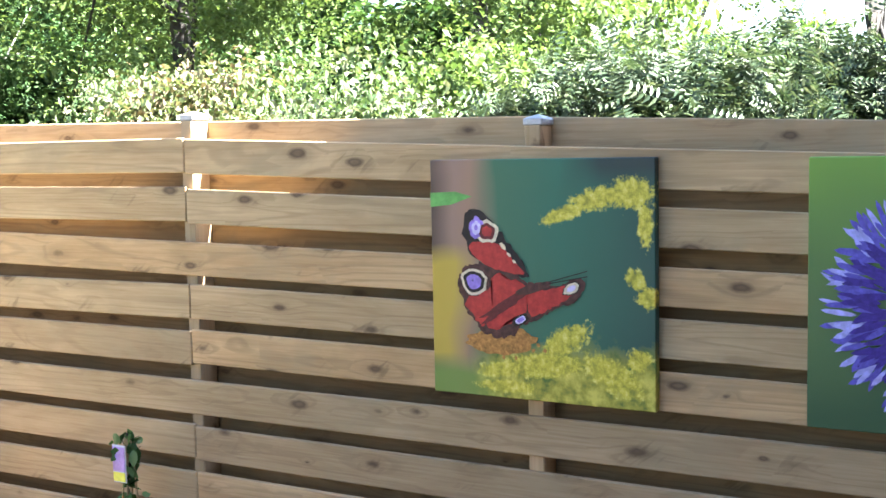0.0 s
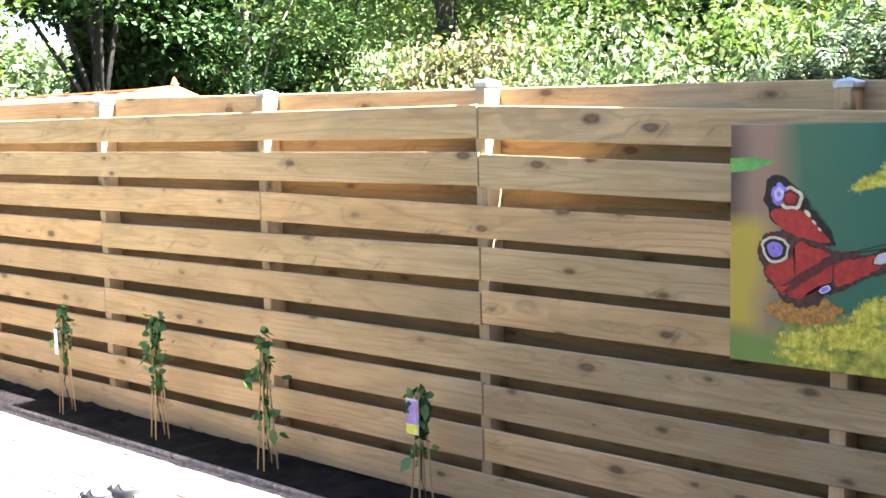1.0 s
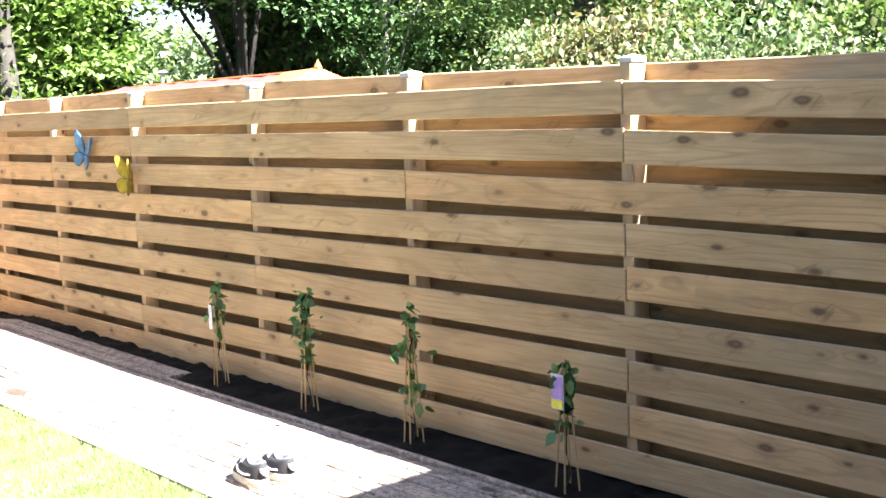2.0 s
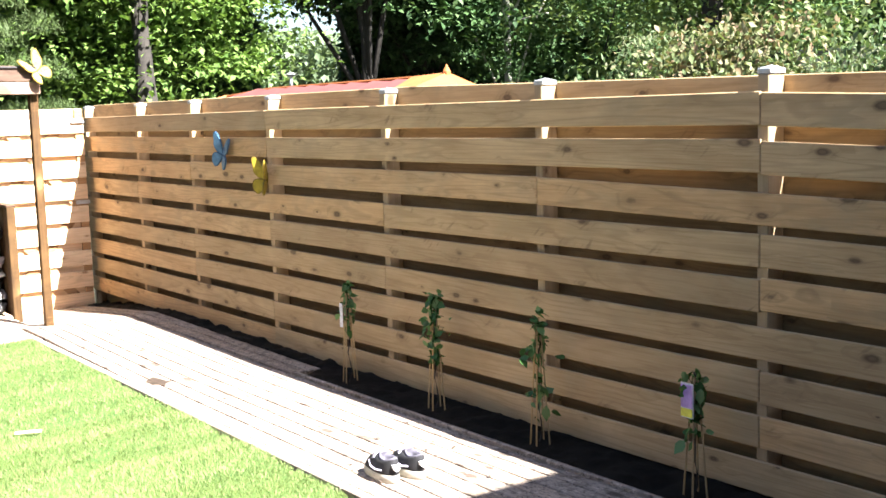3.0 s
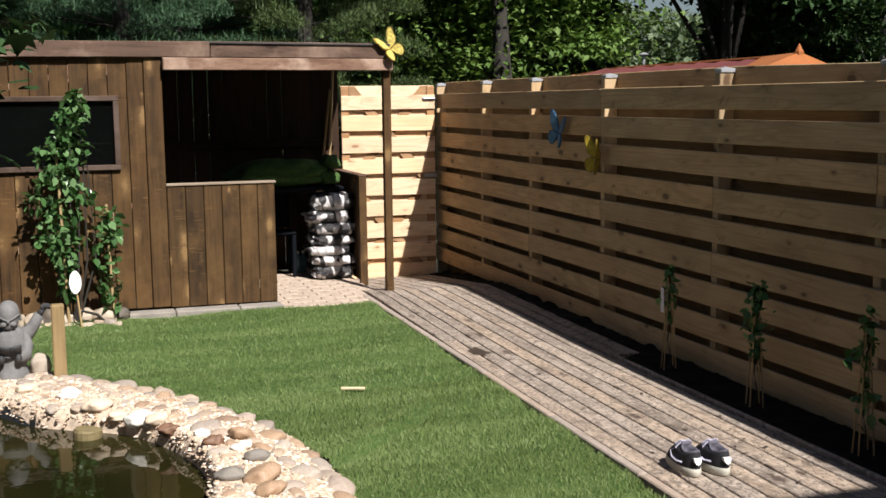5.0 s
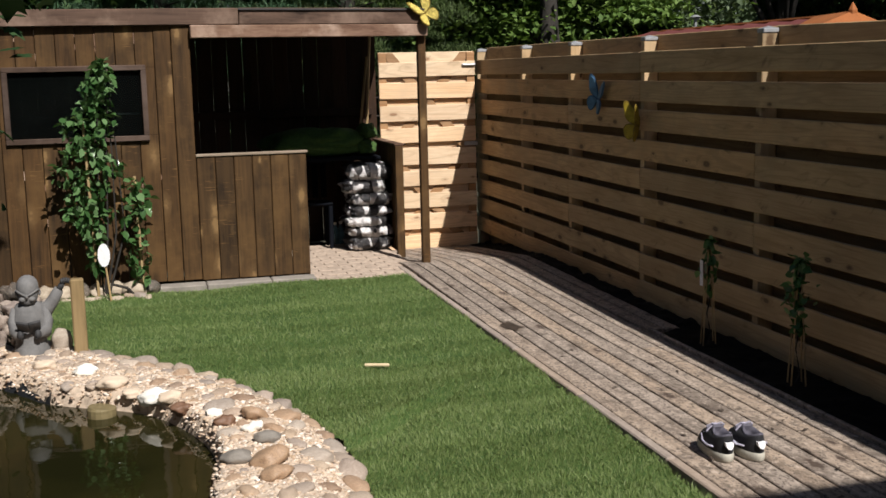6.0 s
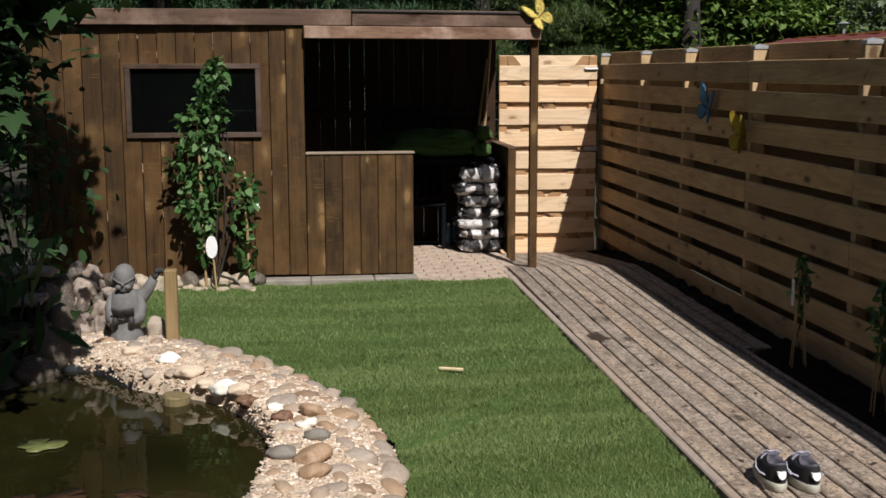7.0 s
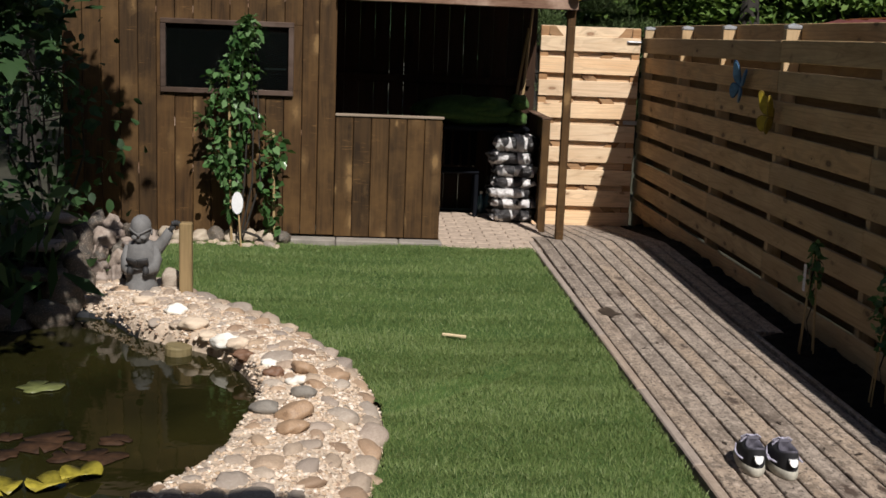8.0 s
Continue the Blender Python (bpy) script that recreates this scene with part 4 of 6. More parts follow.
# liner folds showing at the pond's back corner
bm = bmesh.new()
prev = None
for k in range(len(POND) + 1):
    p = POND[k % len(POND)]
    if not (p[0] < -0.3 and p[1] > 6.95):
        prev = None
        continue
    out = (p - mid) / np.linalg.norm(p - mid)
    wave = 0.02 * math.sin(k * 2.7) + 0.012 * math.sin(k * 5.3)
    q = p - out * (0.015 + 0.5 * wave)
    row = [bm.verts.new((q[0] + out[0] * r, q[1] + out[1] * r, z)) for r, z in ((0, -0.25), (0.01, -0.01 + 0.3 * wave), (0.05, 0.03 + 0.9 * wave))]
    if prev:
        for a in range(2):
            bm.faces.new((prev[a], row[a], row[a + 1], prev[a + 1]))
    prev = row
part("liner", bm, LINER, border, "wrinkled black pond liner", smooth=True)

COBBLES = []
for k in range(9):
    bm = bmesh.new()
    blob(bm, (0, 0, 0), (1.0, 0.7 + 0.14 * math.sin(k * 2.0), 0.46), 3, 0.14, k * 4.3)
    mesh = bpy.data.meshes.new("stone")
    bm.to_mesh(mesh)
    bm.free()
    mesh.polygons.foreach_set("use_smooth", [True] * len(mesh.polygons))
    mesh.materials.append(COBBLE)
    COBBLES.append(mesh)


def lay_stone(x, y, z, size, mesh, turn):
    ob = new("stone", mesh)
    ob.parent = border
    ob.matrix_basis = Matrix.Translation(Vector((x, y, z)) - ORIGIN[border]) @ Euler((rng.normal(0, 0.15), rng.normal(0, 0.15), turn)).to_matrix().to_4x4() @ Matrix.Scale(size, 4)
    return ob


placed = []


def free(x, y, r):
    return all((x - a) ** 2 + (y - b) ** 2 > (0.69 * (r + c)) ** 2 for a, b, c in placed)


# the stones that stand out: white lumps, dark and orange cobbles
MARKED = ((-0.172, 7.238, 0.058, WHITE_ROCK), (0.065, 6.81, 0.05, CREAM_ROCK), (0.164, 6.69, 0.068, WHITE_ROCK), (0.235, 6.6, 0.06, CREAM_ROCK), (0.285, 6.46, 0.048, RUST_ROCK), (0.422, 6.27, 0.036, WHITE_ROCK),
          (0.46, 6.11, 0.048, RUST_ROCK), (0.594, 6.17, 0.065, TAN_ROCK), (0.572, 5.99, 0.042, WHITE_ROCK), (0.46, 5.6, 0.066, SLATE_ROCK), (0.594, 5.55, 0.078, TAN_ROCK), (0.59, 5.37, 0.066, TAN_ROCK),
          (0.61, 5.82, 0.06, SLATE_ROCK), (-0.384, 7.428, 0.062, CREAM_ROCK), (-0.03, 6.94, 0.075, CREAM_ROCK))
for k, (x, y, size, material) in enumerate(MARKED):
    bm = bmesh.new()
    lump = 0.3 if material in (WHITE_ROCK, RUST_ROCK) else 0.16
    blob(bm, (0, 0, 0), (1.0, 0.75 + 0.12 * math.sin(k * 2.0), 0.62 if lump > 0.2 else 0.48), 3, lump, k * 3.7)
    mesh = bpy.data.meshes.new("stone")
    bm.to_mesh(mesh)
    bm.free()
    mesh.polygons.foreach_set("use_smooth", [True] * len(mesh.polygons))
    mesh.materials.append(material)
    lay_stone(x, y, max(0.065, float(bank_height(np.array(x), np.array(y)))) + 0.26 * size, size, mesh, 0.3 * math.sin(k * 2.0))
    placed.append((x, y, size * 1.1))
# the kerb row of long cobbles along the lawn
walk_at = 0.0
for a, b in zip(RIM, np.roll(RIM, -1, 0)):
    if not (a[1] > 4.2 and a[0] > -0.6):
        continue
    walk_at += float(np.hypot(*(b - a)))
    if walk_at > 0.135:
        walk_at = 0.0
        inward = (mid - a) / np.linalg.norm(mid - a)
        size = rng.uniform(0.075, 0.105)
        p = a + inward * (0.062 + rng.normal(0, 0.01))
        lay_stone(p[0], p[1], 0.006 + float(slope(p[1])), size, COBBLES[rng.integers(9)], math.atan2(*(b - a)[::-1]) + rng.normal(0, 0.15))
        placed.append((p[0], p[1], size * 0.9))
tries = 0
while len(placed) < 195 and tries < 14000:
    tries += 1
    x, y = rng.uniform(-0.8, 1.0), rng.uniform(4.4, 8.0)
    if not inside(np.array(x), np.array(y), RIM) or inside(np.array(x), np.array(y), POND):
        continue
    near = float(distance_to(np.array(x), np.array(y), POND))
    if near < 0.05:
        continue
    size = 0.05 + 0.06 * rng.uniform() ** 1.5 if y < 6.4 else 0.03 + 0.045 * rng.uniform() ** 1.3
    if near < 0.12:
        size *= 0.6
    if y > 6.6 and rng.uniform() < 0.6:
        continue
    if free(x, y, size * 1.15):
        lay_stone(x, y, float(bank_height(np.array(x), np.array(y))) - 0.16 * size, size, COBBLES[rng.integers(9)], rng.uniform(0, 6.3))
        placed.append((x, y, size))
# gravel
bm = bmesh.new()
bmesh.ops.create_icosphere(bm, subdivisions=1, radius=1.0)
gv = np.array([v.co[:] for v in bm.verts])
gf = np.array([[v.index for v in f.verts] for f in bm.faces])
bm.free()
x, y = rng.uniform(-1.0, 1.2, 46000), rng.uniform(4.2, 8.2, 46000)
ok = inside(x, y, RIM) & ~inside(x, y, POND)
x, y = x[ok], y[ok]
n = len(x)
size = 0.005 + 0.015 * rng.uniform(0, 1, n) ** 2.0
chip = gv[None] * rng.uniform(0.55, 1.25, (n, len(gv), 1)) * np.stack([rng.uniform(0.8, 1.5, n), rng.uniform(0.5, 1.0, n), rng.uniform(0.25, 0.6, n)], -1)[:, None, :]
pts = np.einsum("nij,nkj->nki", turns(n, 0.4), chip) * size[:, None, None]
pts += np.stack([x, y, bank_height(x, y) - size * 0.1], -1)[:, None, :]
gravel = settle("gravel", fast_mesh("gravel", pts.reshape(-1, 3), (gf[None] + (np.arange(n) * len(gv))[:, None, None]).reshape(-1, 3)), GRAVEL, border)
tagged(gravel, "loose tan gravel between the cobbles", kind="stuff")
bm = bmesh.new()
tube(bm, [(-0.09, 6.79, -0.25), (-0.087, 6.79, 0.022), (-0.086, 6.79, 0.03)], [0.072, 0.07, 0.063], 16)
solid("log_end", bm, wood("wet log", (0.3, 0.24, 0.12), (0.2, 0.16, 0.08), (0.08, 0.06, 0.03), "x", 0.6), (-0.09, 6.79, -0.2), "sawn round log end standing at the water's edge", "log", smooth=False)


def rock(name, place, size, material, seed, label, group, turn=0.0, lumpy=0.16):
    bm = bmesh.new()
    blob(bm, place, size, 3, lumpy, seed, turn)
    return solid(name, bm, material, (place[0], place[1], place[2] - size[2] * 0.8), label, "rock", group, True)


# the little waterfall behind the pond: tall boulders rising in steps, slabs bridging them
spot = 0
for row, (y0, top, n, x1) in enumerate(((7.28, 0.06, 8, -0.9), (7.5, 0.15, 8, -0.84), (7.72, 0.26, 8, -0.8), (7.95, 0.36, 7, -0.86), (8.2, 0.45, 7, -0.9))):
    for k in range(n):
        spot += 1
        x = x1 - 1.15 * (k + 0.5 * (row % 2)) / n + 0.04 * math.sin(spot * 2.9)
        high = top + 0.05 * math.sin(spot * 2.3)
        rock("boulder", (x, y0 + 0.06 * math.sin(spot * 1.7), high / 2 - 0.03), (0.105 + 0.03 * math.sin(spot), 0.115, high / 2 + 0.05), DARK_ROCK, spot * 1.3, "boulder by the pond, darkened as shaded", "pond boulders", spot)
for x, y, z, wide, deep in ((-1.08, 7.74, 0.33, 0.17, 0.11), (-1.1, 8.02, 0.45, 0.19, 0.12), (-0.98, 7.52, 0.2, 0.13, 0.1)):
    bm = bmesh.new()
    for v in box(bm, (x - wide, y - deep, z), (x + wide, y + deep, z + 0.04), 0.012):
        v.co += Vector((0.03 * noise.noise(v.co * 6), 0.03 * noise.noise(v.co * 5 + Vector((3, 0, 0))), 0.02 * noise.noise(v.co * 9)))
    solid("stone_slab", bm, DARK_ROCK if z < 0.3 else ROCKERY, (x, y, z), "flat slab bridging the waterfall rocks", "rock", "waterfall slabs")
for k in range(30):
    level, along_ = k // 6, k % 6
    x = -0.82 + 0.058 * along_ + 0.03 * math.sin(k * 3.3)
    high = 0.13 + 0.075 * level + 0.03 * math.sin(k * 2.1) - 0.012 * along_
    wide_ = 0.052 + 0.02 * math.sin(k * 2.7)
    rock("bank_rock", (x, 8.0 + 0.07 * level + 0.03 * math.sin(k * 1.9), high - 0.05), (wide_, 0.055, 0.058 + 0.015 * math.cos(k * 1.3)), ROCKERY if k % 4 else DARK_ROCK, 20 + k * 2.1, "rough pinkish-grey rock piled behind the statue" if k % 4 else "dark rough rock piled behind the statue", "bank rocks", k * 1.7, 0.3)
rock("boulder", (-0.335, 8.0, 0.1), (0.056, 0.05, 0.088), PALE_ROCK, 55, "upright cream stone by the timber stump", "bank rocks")
for k in range(22):
    x = -1.3 + 0.07 * k + 0.02 * math.sin(k * 5.1)
    rock("edge_rock", (x, 9.67 + 0.035 * math.sin(k * 4.1), 0.01), (0.05 + 0.018 * math.sin(k * 2.9), 0.045, 0.035 + 0.01 * math.cos(k * 1.3)), COBBLE if k % 3 else PALE_ROCK, 150 + k * 2.3, "small rounded stone edging the lawn", "stones along the lawn", k * 0.9)
for k in range(13):
    x = -1.3 + 0.125 * k
    rock("wall_rock", (x, 9.8 + 0.03 * math.sin(k * 2.7), 0.05), (0.085 + 0.015 * math.sin(k * 1.9), 0.07, 0.07 + 0.012 * math.cos(k * 2.3)), PALE_ROCK if k % 4 else DARK_ROCK, 80 + k * 3.7, "rounded rock lying along the shed wall", "rocks along the shed", k * 1.1)
bm = bmesh.new()
box(bm, (-1.5, 9.7, -0.04), (0.13, 9.98, 0.008), 0.01)
solid("gravel_strip", bm, MORTAR, (-0.6, 9.8, 0), "sandy strip of ground beneath the wall plants", "gravel", kind="structure")

# ---- the statue and its neighbours ----
STATUE = plain("grey cast stone", (0.14, 0.137, 0.136), 0.8, 0.25, 12, bump=0.3)
bm = bmesh.new()
sxp, syp, szp = -0.485, 7.87, 0.03


def lathe(bm, profile, cx, cy, sides=28):
    """Stacked ovals: (height, half width, half depth, forward shift)."""
    rows = []
    for z, rx, ry, dy in profile:
        rows.append([bm.verts.new((cx + rx * math.cos(k * math.tau / sides), cy + dy + ry * math.sin(k * math.tau / sides), z)) for k in range(sides)])
    for p, q in zip(rows, rows[1:]):
        for k in range(sides):
            bm.faces.new((p[k], p[(k + 1) % sides], q[(k + 1) % sides], q[k]))
    bm.faces.new(rows[0][::-1])
    bm.faces.new(rows[-1])


lathe(bm, [(szp + z, rx, ry, dy) for z, rx, ry, dy in (
    (0.0, 0.1, 0.09, -0.01), (0.012, 0.112, 0.105, -0.015), (0.045, 0.115, 0.108, -0.015), (0.075, 0.104, 0.098, -0.01), (0.095, 0.1, 0.085, 0.0),
    (0.12, 0.112, 0.085, 0.0), (0.16, 0.118, 0.084, 0.0), (0.2, 0.112, 0.08, 0.0), (0.235, 0.102, 0.074, 0.002), (0.26, 0.086, 0.066, 0.004), (0.275, 0.055, 0.05, 0.004), (0.285, 0.04, 0.04, 0.0))], sxp, syp)
lathe(bm, [(szp + z, rx, ry, dy) for z, rx, ry, dy in (
    (0.262, 0.03, 0.032, -0.03), (0.275, 0.05, 0.05, -0.028), (0.3, 0.062, 0.063, -0.02), (0.33, 0.069, 0.07, -0.014), (0.36, 0.073, 0.074, -0.01),
    (0.39, 0.071, 0.073, -0.008), (0.415, 0.062, 0.065, -0.006), (0.435, 0.046, 0.048, -0.004), (0.447, 0.024, 0.026, -0.003), (0.451, 0.006, 0.006, -0.003))], sxp, syp)
# eyewear band, brow and nose
ring = [(sxp + 0.0745 * math.sin(a), syp - 0.014 - 0.0745 * math.cos(a), szp + 0.335 + 0.02 * abs(math.sin(a)) - 0.006 * math.cos(3 * a)) for a in np.linspace(-1.5, 1.5, 15)]
tube(bm, ring, 0.0065, 6)
blob(bm, (sxp, syp - 0.088, szp + 0.325), (0.012, 0.014, 0.016), 2, 0.0)
for side in (-1, 1):
    blob(bm, (sxp + side * 0.03, syp - 0.074, szp + 0.305), (0.024, 0.016, 0.018), 2, 0.0)
    blob(bm, (sxp + side * 0.074, syp - 0.005, szp + 0.335), (0.009, 0.016, 0.026), 2, 0.0)
# open book held at the chest, its cover turned down
book_from = len(bm.faces)
for side in (-1, 1):
    m = Matrix.Translation((sxp + 0.003, syp - 0.155, szp + 0.19)) @ Matrix.Rotation(side * 0.3, 4, "Z") @ Matrix.Rotation(0.85, 4, "X") @ Matrix.Rotation(-side * 0.15, 4, "Y")
    box(bm, (0.0 if side > 0 else -0.078, -0.007, -0.06), (0.078 if side > 0 else 0.0, 0.007, 0.012), 0.004, m)
    blob(bm, (sxp + side * 0.055, syp - 0.11, szp + 0.14), (0.024, 0.026, 0.022), 2, 0.06, side)
bm.faces.ensure_lookup_table()
for f in bm.faces[book_from:]:
    f.material_index = 1
for side in (-1, 1):
    tube(bm, [(sxp + side * 0.085, syp, szp + 0.235), (sxp + side * 0.108, syp - 0.02, szp + 0.18), (sxp + side * 0.1, syp - 0.06, szp + 0.145), (sxp + side * 0.065, syp - 0.1, szp + 0.142)], [0.032, 0.034, 0.032, 0.022], 10)
# the arm raised towards the stump
tube(bm, [(sxp + 0.075, syp + 0.01, szp + 0.235), (sxp + 0.115, syp + 0.015, szp + 0.235), (sxp + 0.15, syp + 0.018, szp + 0.275), (sxp + 0.185, syp + 0.02, szp + 0.325)], [0.034, 0.036, 0.036, 0.03], 10)
hand_from = len(bm.faces)
tube(bm, [(sxp + 0.18, syp + 0.02, szp + 0.318), (sxp + 0.215, syp + 0.022, szp + 0.362)], [0.018, 0.016], 8)
for k in range(4):
    blob(bm, (sxp + 0.205 + 0.014 * k, syp + 0.012, szp + 0.372 - 0.004 * abs(k - 1.5)), (0.011, 0.016, 0.017), 2, 0.05, k)
bm.faces.ensure_lookup_table()
for f in bm.faces[hand_from:]:
    f.material_index = 1
for v in bm.verts:
    v.co.x = sxp + (v.co.x - sxp) * (0.84 if v.co.x < sxp + 0.11 else 0.9)
    up = v.co.z - szp
    v.co.z = szp + 0.95 * (up * 1.34 if up < 0.262 else 0.351 + (up - 0.262) * (0.92 if v.co.x < sxp + 0.11 else 1.15))
statue = solid("garden_statue", bm, STATUE, (sxp, syp, szp), "small grey stone figure seated on the gravel bank", "statue", smooth=True)
# book and hands: their shade is put in as a darker stone
statue.data.materials.append(plain("cast stone toned as shaded", (0.03, 0.03, 0.032), 0.7, 0.3, 12, bump=0.3))
STUMP_WOOD = wood("old stump timber", (0.31, 0.22, 0.11), (0.2, 0.14, 0.065), (0.07, 0.045, 0.025), "z", spread=0.2)
solid("timber_stump", boxed((-0.256, 7.83, -0.02), (-0.182, 7.9, 0.49), 0.008), STUMP_WOOD, (-0.22, 7.86, 0), "square tan timber stump beside the statue", "post")

# ---- plants on the shed wall ----
climber = thing("climbing_plant", (-0.16, 9.72, 0), "leafy green climber trained against the shed wall", "plant")
n = 900
zz = rng.uniform(0, 1, n) ** 0.9
half = np.interp(zz, [0, 0.1, 0.25, 0.4, 0.55, 0.75, 0.9, 1], [0.02, 0.04, 0.11, 0.19, 0.19, 0.14, 0.08, 0.025]) * (1.0 + 0.35 * np.sin(zz * 29))
cx = np.interp(zz, [0, 0.3, 0.6, 1], [-0.16, -0.2, -0.19, -0.05])
pts = np.stack([cx + half * rng.uniform(-1, 1, n), 9.73 + rng.normal(0, 0.06, n), 0.22 + 1.52 * zz], -1)
settle("leaves", leaf_mesh("leaves", pts, 0.062, "oval", 0.9, 0.3), LEAF_CLIMB, climber)
bm = bmesh.new()
for k in range(5):
    a = -0.2 + 0.06 * k
    tube(bm, [(-0.15 + 0.01 * k, 9.74, 0.0), (a, 9.73, 0.5), (a + 0.03 * math.sin(k), 9.74, 1.1), (-0.1 + 0.02 * k, 9.75, 1.55 + 0.04 * k)], [0.009, 0.007, 0.005, 0.003], 5)
part("stem", bm, BARK, climber)
bm = bmesh.new()
tube(bm, [(-0.17, 9.7, -0.02), (-0.2, 9.72, 1.3)], 0.011, 6)
part("stake", bm, STAKE, climber, "pale bamboo cane")
small = thing("young_climber", (0.13, 9.74, 0), "small leafy climber on a cane by the shed", "plant")
n = 150
zz = rng.uniform(0, 1, n)
pts = np.stack([0.13 + np.interp(zz, [0, 0.4, 0.8, 1], [0.05, 0.08, 0.11, 0.12]) * rng.uniform(-1, 1, n), 9.74 + rng.normal(0, 0.04, n), np.where(rng.uniform(0, 1, n) < 0.6, 0.58 + 0.3 * rng.uniform(0, 1, n), 0.12 + 0.4 * zz)], -1)
settle("leaves", leaf_mesh("leaves", pts, 0.07, "oval", 0.9, 0.3), LEAF_CLIMB, small)
bm = bmesh.new()
tube(bm, [(0.15, 9.74, -0.02), (0.13, 9.75, 0.9)], 0.011, 6)
part("stake", bm, STAKE, small, "pale bamboo cane")
bm = bmesh.new()
tube(bm, [(0.1, 9.72, 0), (0.03, 9.68, 0.09), (-0.08, 9.66, 0.13)], [0.012, 0.012, 0.01], 6)
part("stem", bm, BARK, small)
marker = thing("plant_marker", (-0.09, 9.58, 0), "white oval plant marker on a thin cane", "marker")
bm = bmesh.new()
tube(bm, [(-0.08, 9.57, -0.03), (-0.12, 9.62, 0.42)], 0.007, 6)
part("stake", bm, STAKE, marker)
bm = bmesh.new()
face = [bm.verts.new((-0.115 + 0.043 * math.cos(k * math.tau / 20), 9.585, 0.355 + 0.085 * math.sin(k * math.tau / 20))) for k in range(20)]
out = bmesh.ops.extrude_face_region(bm, geom=[bm.faces.new(face)])["geom"]
bmesh.ops.translate(bm, verts=[g for g in out if isinstance(g, bmesh.types.BMVert)], vec=(0, 0.005, 0))
part("disc", bm, plain("white enamel", (0.8, 0.8, 0.82), 0.3, 0.05), marker)
# a wall plant made fuller, standing in for shade on the corner
wall_shrub = thing("wall_shrub", (-1.45, 9.5, 0), "straggling shrub that darkens the shed corner", "shrub")
n = 620
zz = rng.uniform(0.02, 1.0, n)
pts = np.stack([-1.5 + np.interp(zz, [0, 0.4, 0.8, 1], [0.3, 0.42, 0.3, 0.15]) * rng.normal(0, 0.62, n), 9.45 + rng.normal(0, 0.17, n), 0.1 + 1.75 * zz], -1)
settle("leaves", leaf_mesh("leaves", pts, 0.085, "oval", 0.9, 0.3), LEAF_MAPLE, wall_shrub)
bm = bmesh.new()
for k in range(7):
    a = -1.75 + 0.09 * k
    tube(bm, [(-1.45, 9.5, -0.05), (a, 9.48, 0.7), (a + 0.05 * math.sin(k * 2), 9.45 + 0.04 * math.cos(k), 1.3 + 0.08 * math.sin(k * 3))], [0.014, 0.009, 0.004], 5)
part("stem", bm, BARK, wall_shrub)

# ---- canvases on the fence ----
CANVAS_X = 3.462


def on_canvas(u, v, y1, z0, side, lift):
    """A place on a canvas: u from its left edge, v from its foot, both in parts of its side."""
    return Vector((CANVAS_X - lift, y1 - u * side, z0 + v * side))


def patch(parent, name, outline, y1, z0, side, lift, material, label=""):
    """A thin flat shape on a canvas."""
    bm = bmesh.new()
    face = bm.faces.new([bm.verts.new(on_canvas(u, v, y1, z0, side, lift)) for u, v in outline])
    bmesh.ops.triangulate(bm, faces=[face])
    return part(name, bm, material, parent, label)


def oval(u, v, a, b, turn=0.0, n=20, ragged=0.0):
    out = []
    for k in range(n):
        t = k * math.tau / n
        r = 1 + ragged * noise.noise(Vector((u * 40 + math.cos(t) * 2, v * 40 + math.sin(t) * 2, k * 0.3)))
        x, y = a * r * math.cos(t), b * r * math.sin(t)
        out.append((u + x * math.cos(turn) - y * math.sin(turn), v + x * math.sin(turn) + y * math.cos(turn)))
    return out


def ink(name, colour, vary=0.25, scale=40.0):
    return plain(name, colour, 0.55, vary, scale, bump=0.03, spec=0.3)


def canvas(y1, y0, z0, label, material):
    root = thing("canvas_print", (CANVAS_X, (y0 + y1) / 2, z0), label, "picture", "prints on the fence")
    side = y1 - y0
    part("panel", boxed((CANVAS_X, y0, z0), (CANVAS_X + 0.035, y1, z0 + side), 0.003), material, root)
    return root, side


BLUR = Nodes("blurred meadow print", 0.55, spec=0.3)
wide = BLUR.add("SeparateXYZ", Vector=BLUR.add("TexCoord").outputs["Object"])
drift = BLUR.math("MULTIPLY_ADD", BLUR.noise(BLUR.coords((3.5, 3.5, 3.5), False), 1.0, 1.0), 0.16, -0.08)
across = BLUR.math("ADD", BLUR.math("MULTIPLY_ADD", wide.outputs["Y"], -1.235, 0.5), drift)
upward = BLUR.math("ADD", BLUR.math("MULTIPLY", wide.outputs["Z"], 1.235), drift)
field = BLUR.ramp(across, (0.0, (0.09, 0.06, 0.045)), (0.1, (0.3, 0.19, 0.14)), (0.18, (0.33, 0.2, 0.13)), (0.3, (0.06, 0.15, 0.085)), (0.6, (0.04, 0.14, 0.09)), (1.0, (0.035, 0.085, 0.065)))
dusk = BLUR.math("MULTIPLY", BLUR.ramp(across, (0.6, grey(0)), (0.75, grey(1))), BLUR.ramp(upward, (0.84, grey(0)), (0.95, grey(0.85))))
field = BLUR.mix(dusk, field, (0.03, 0.04, 0.04))
gold = BLUR.math("MULTIPLY", BLUR.ramp(across, (0.1, grey(0.9)), (0.2, grey(0))), BLUR.ramp(upward, (0.1, grey(0)), (0.2, grey(1)), (0.55, grey(1)), (0.64, grey(0))))
field = BLUR.mix(gold, field, (0.5, 0.36, 0.05))
lowdown = BLUR.ramp(upward, (0.1, grey(0.9)), (0.2, grey(0)))
field = BLUR.mix(lowdown, field, (0.17, 0.26, 0.05))
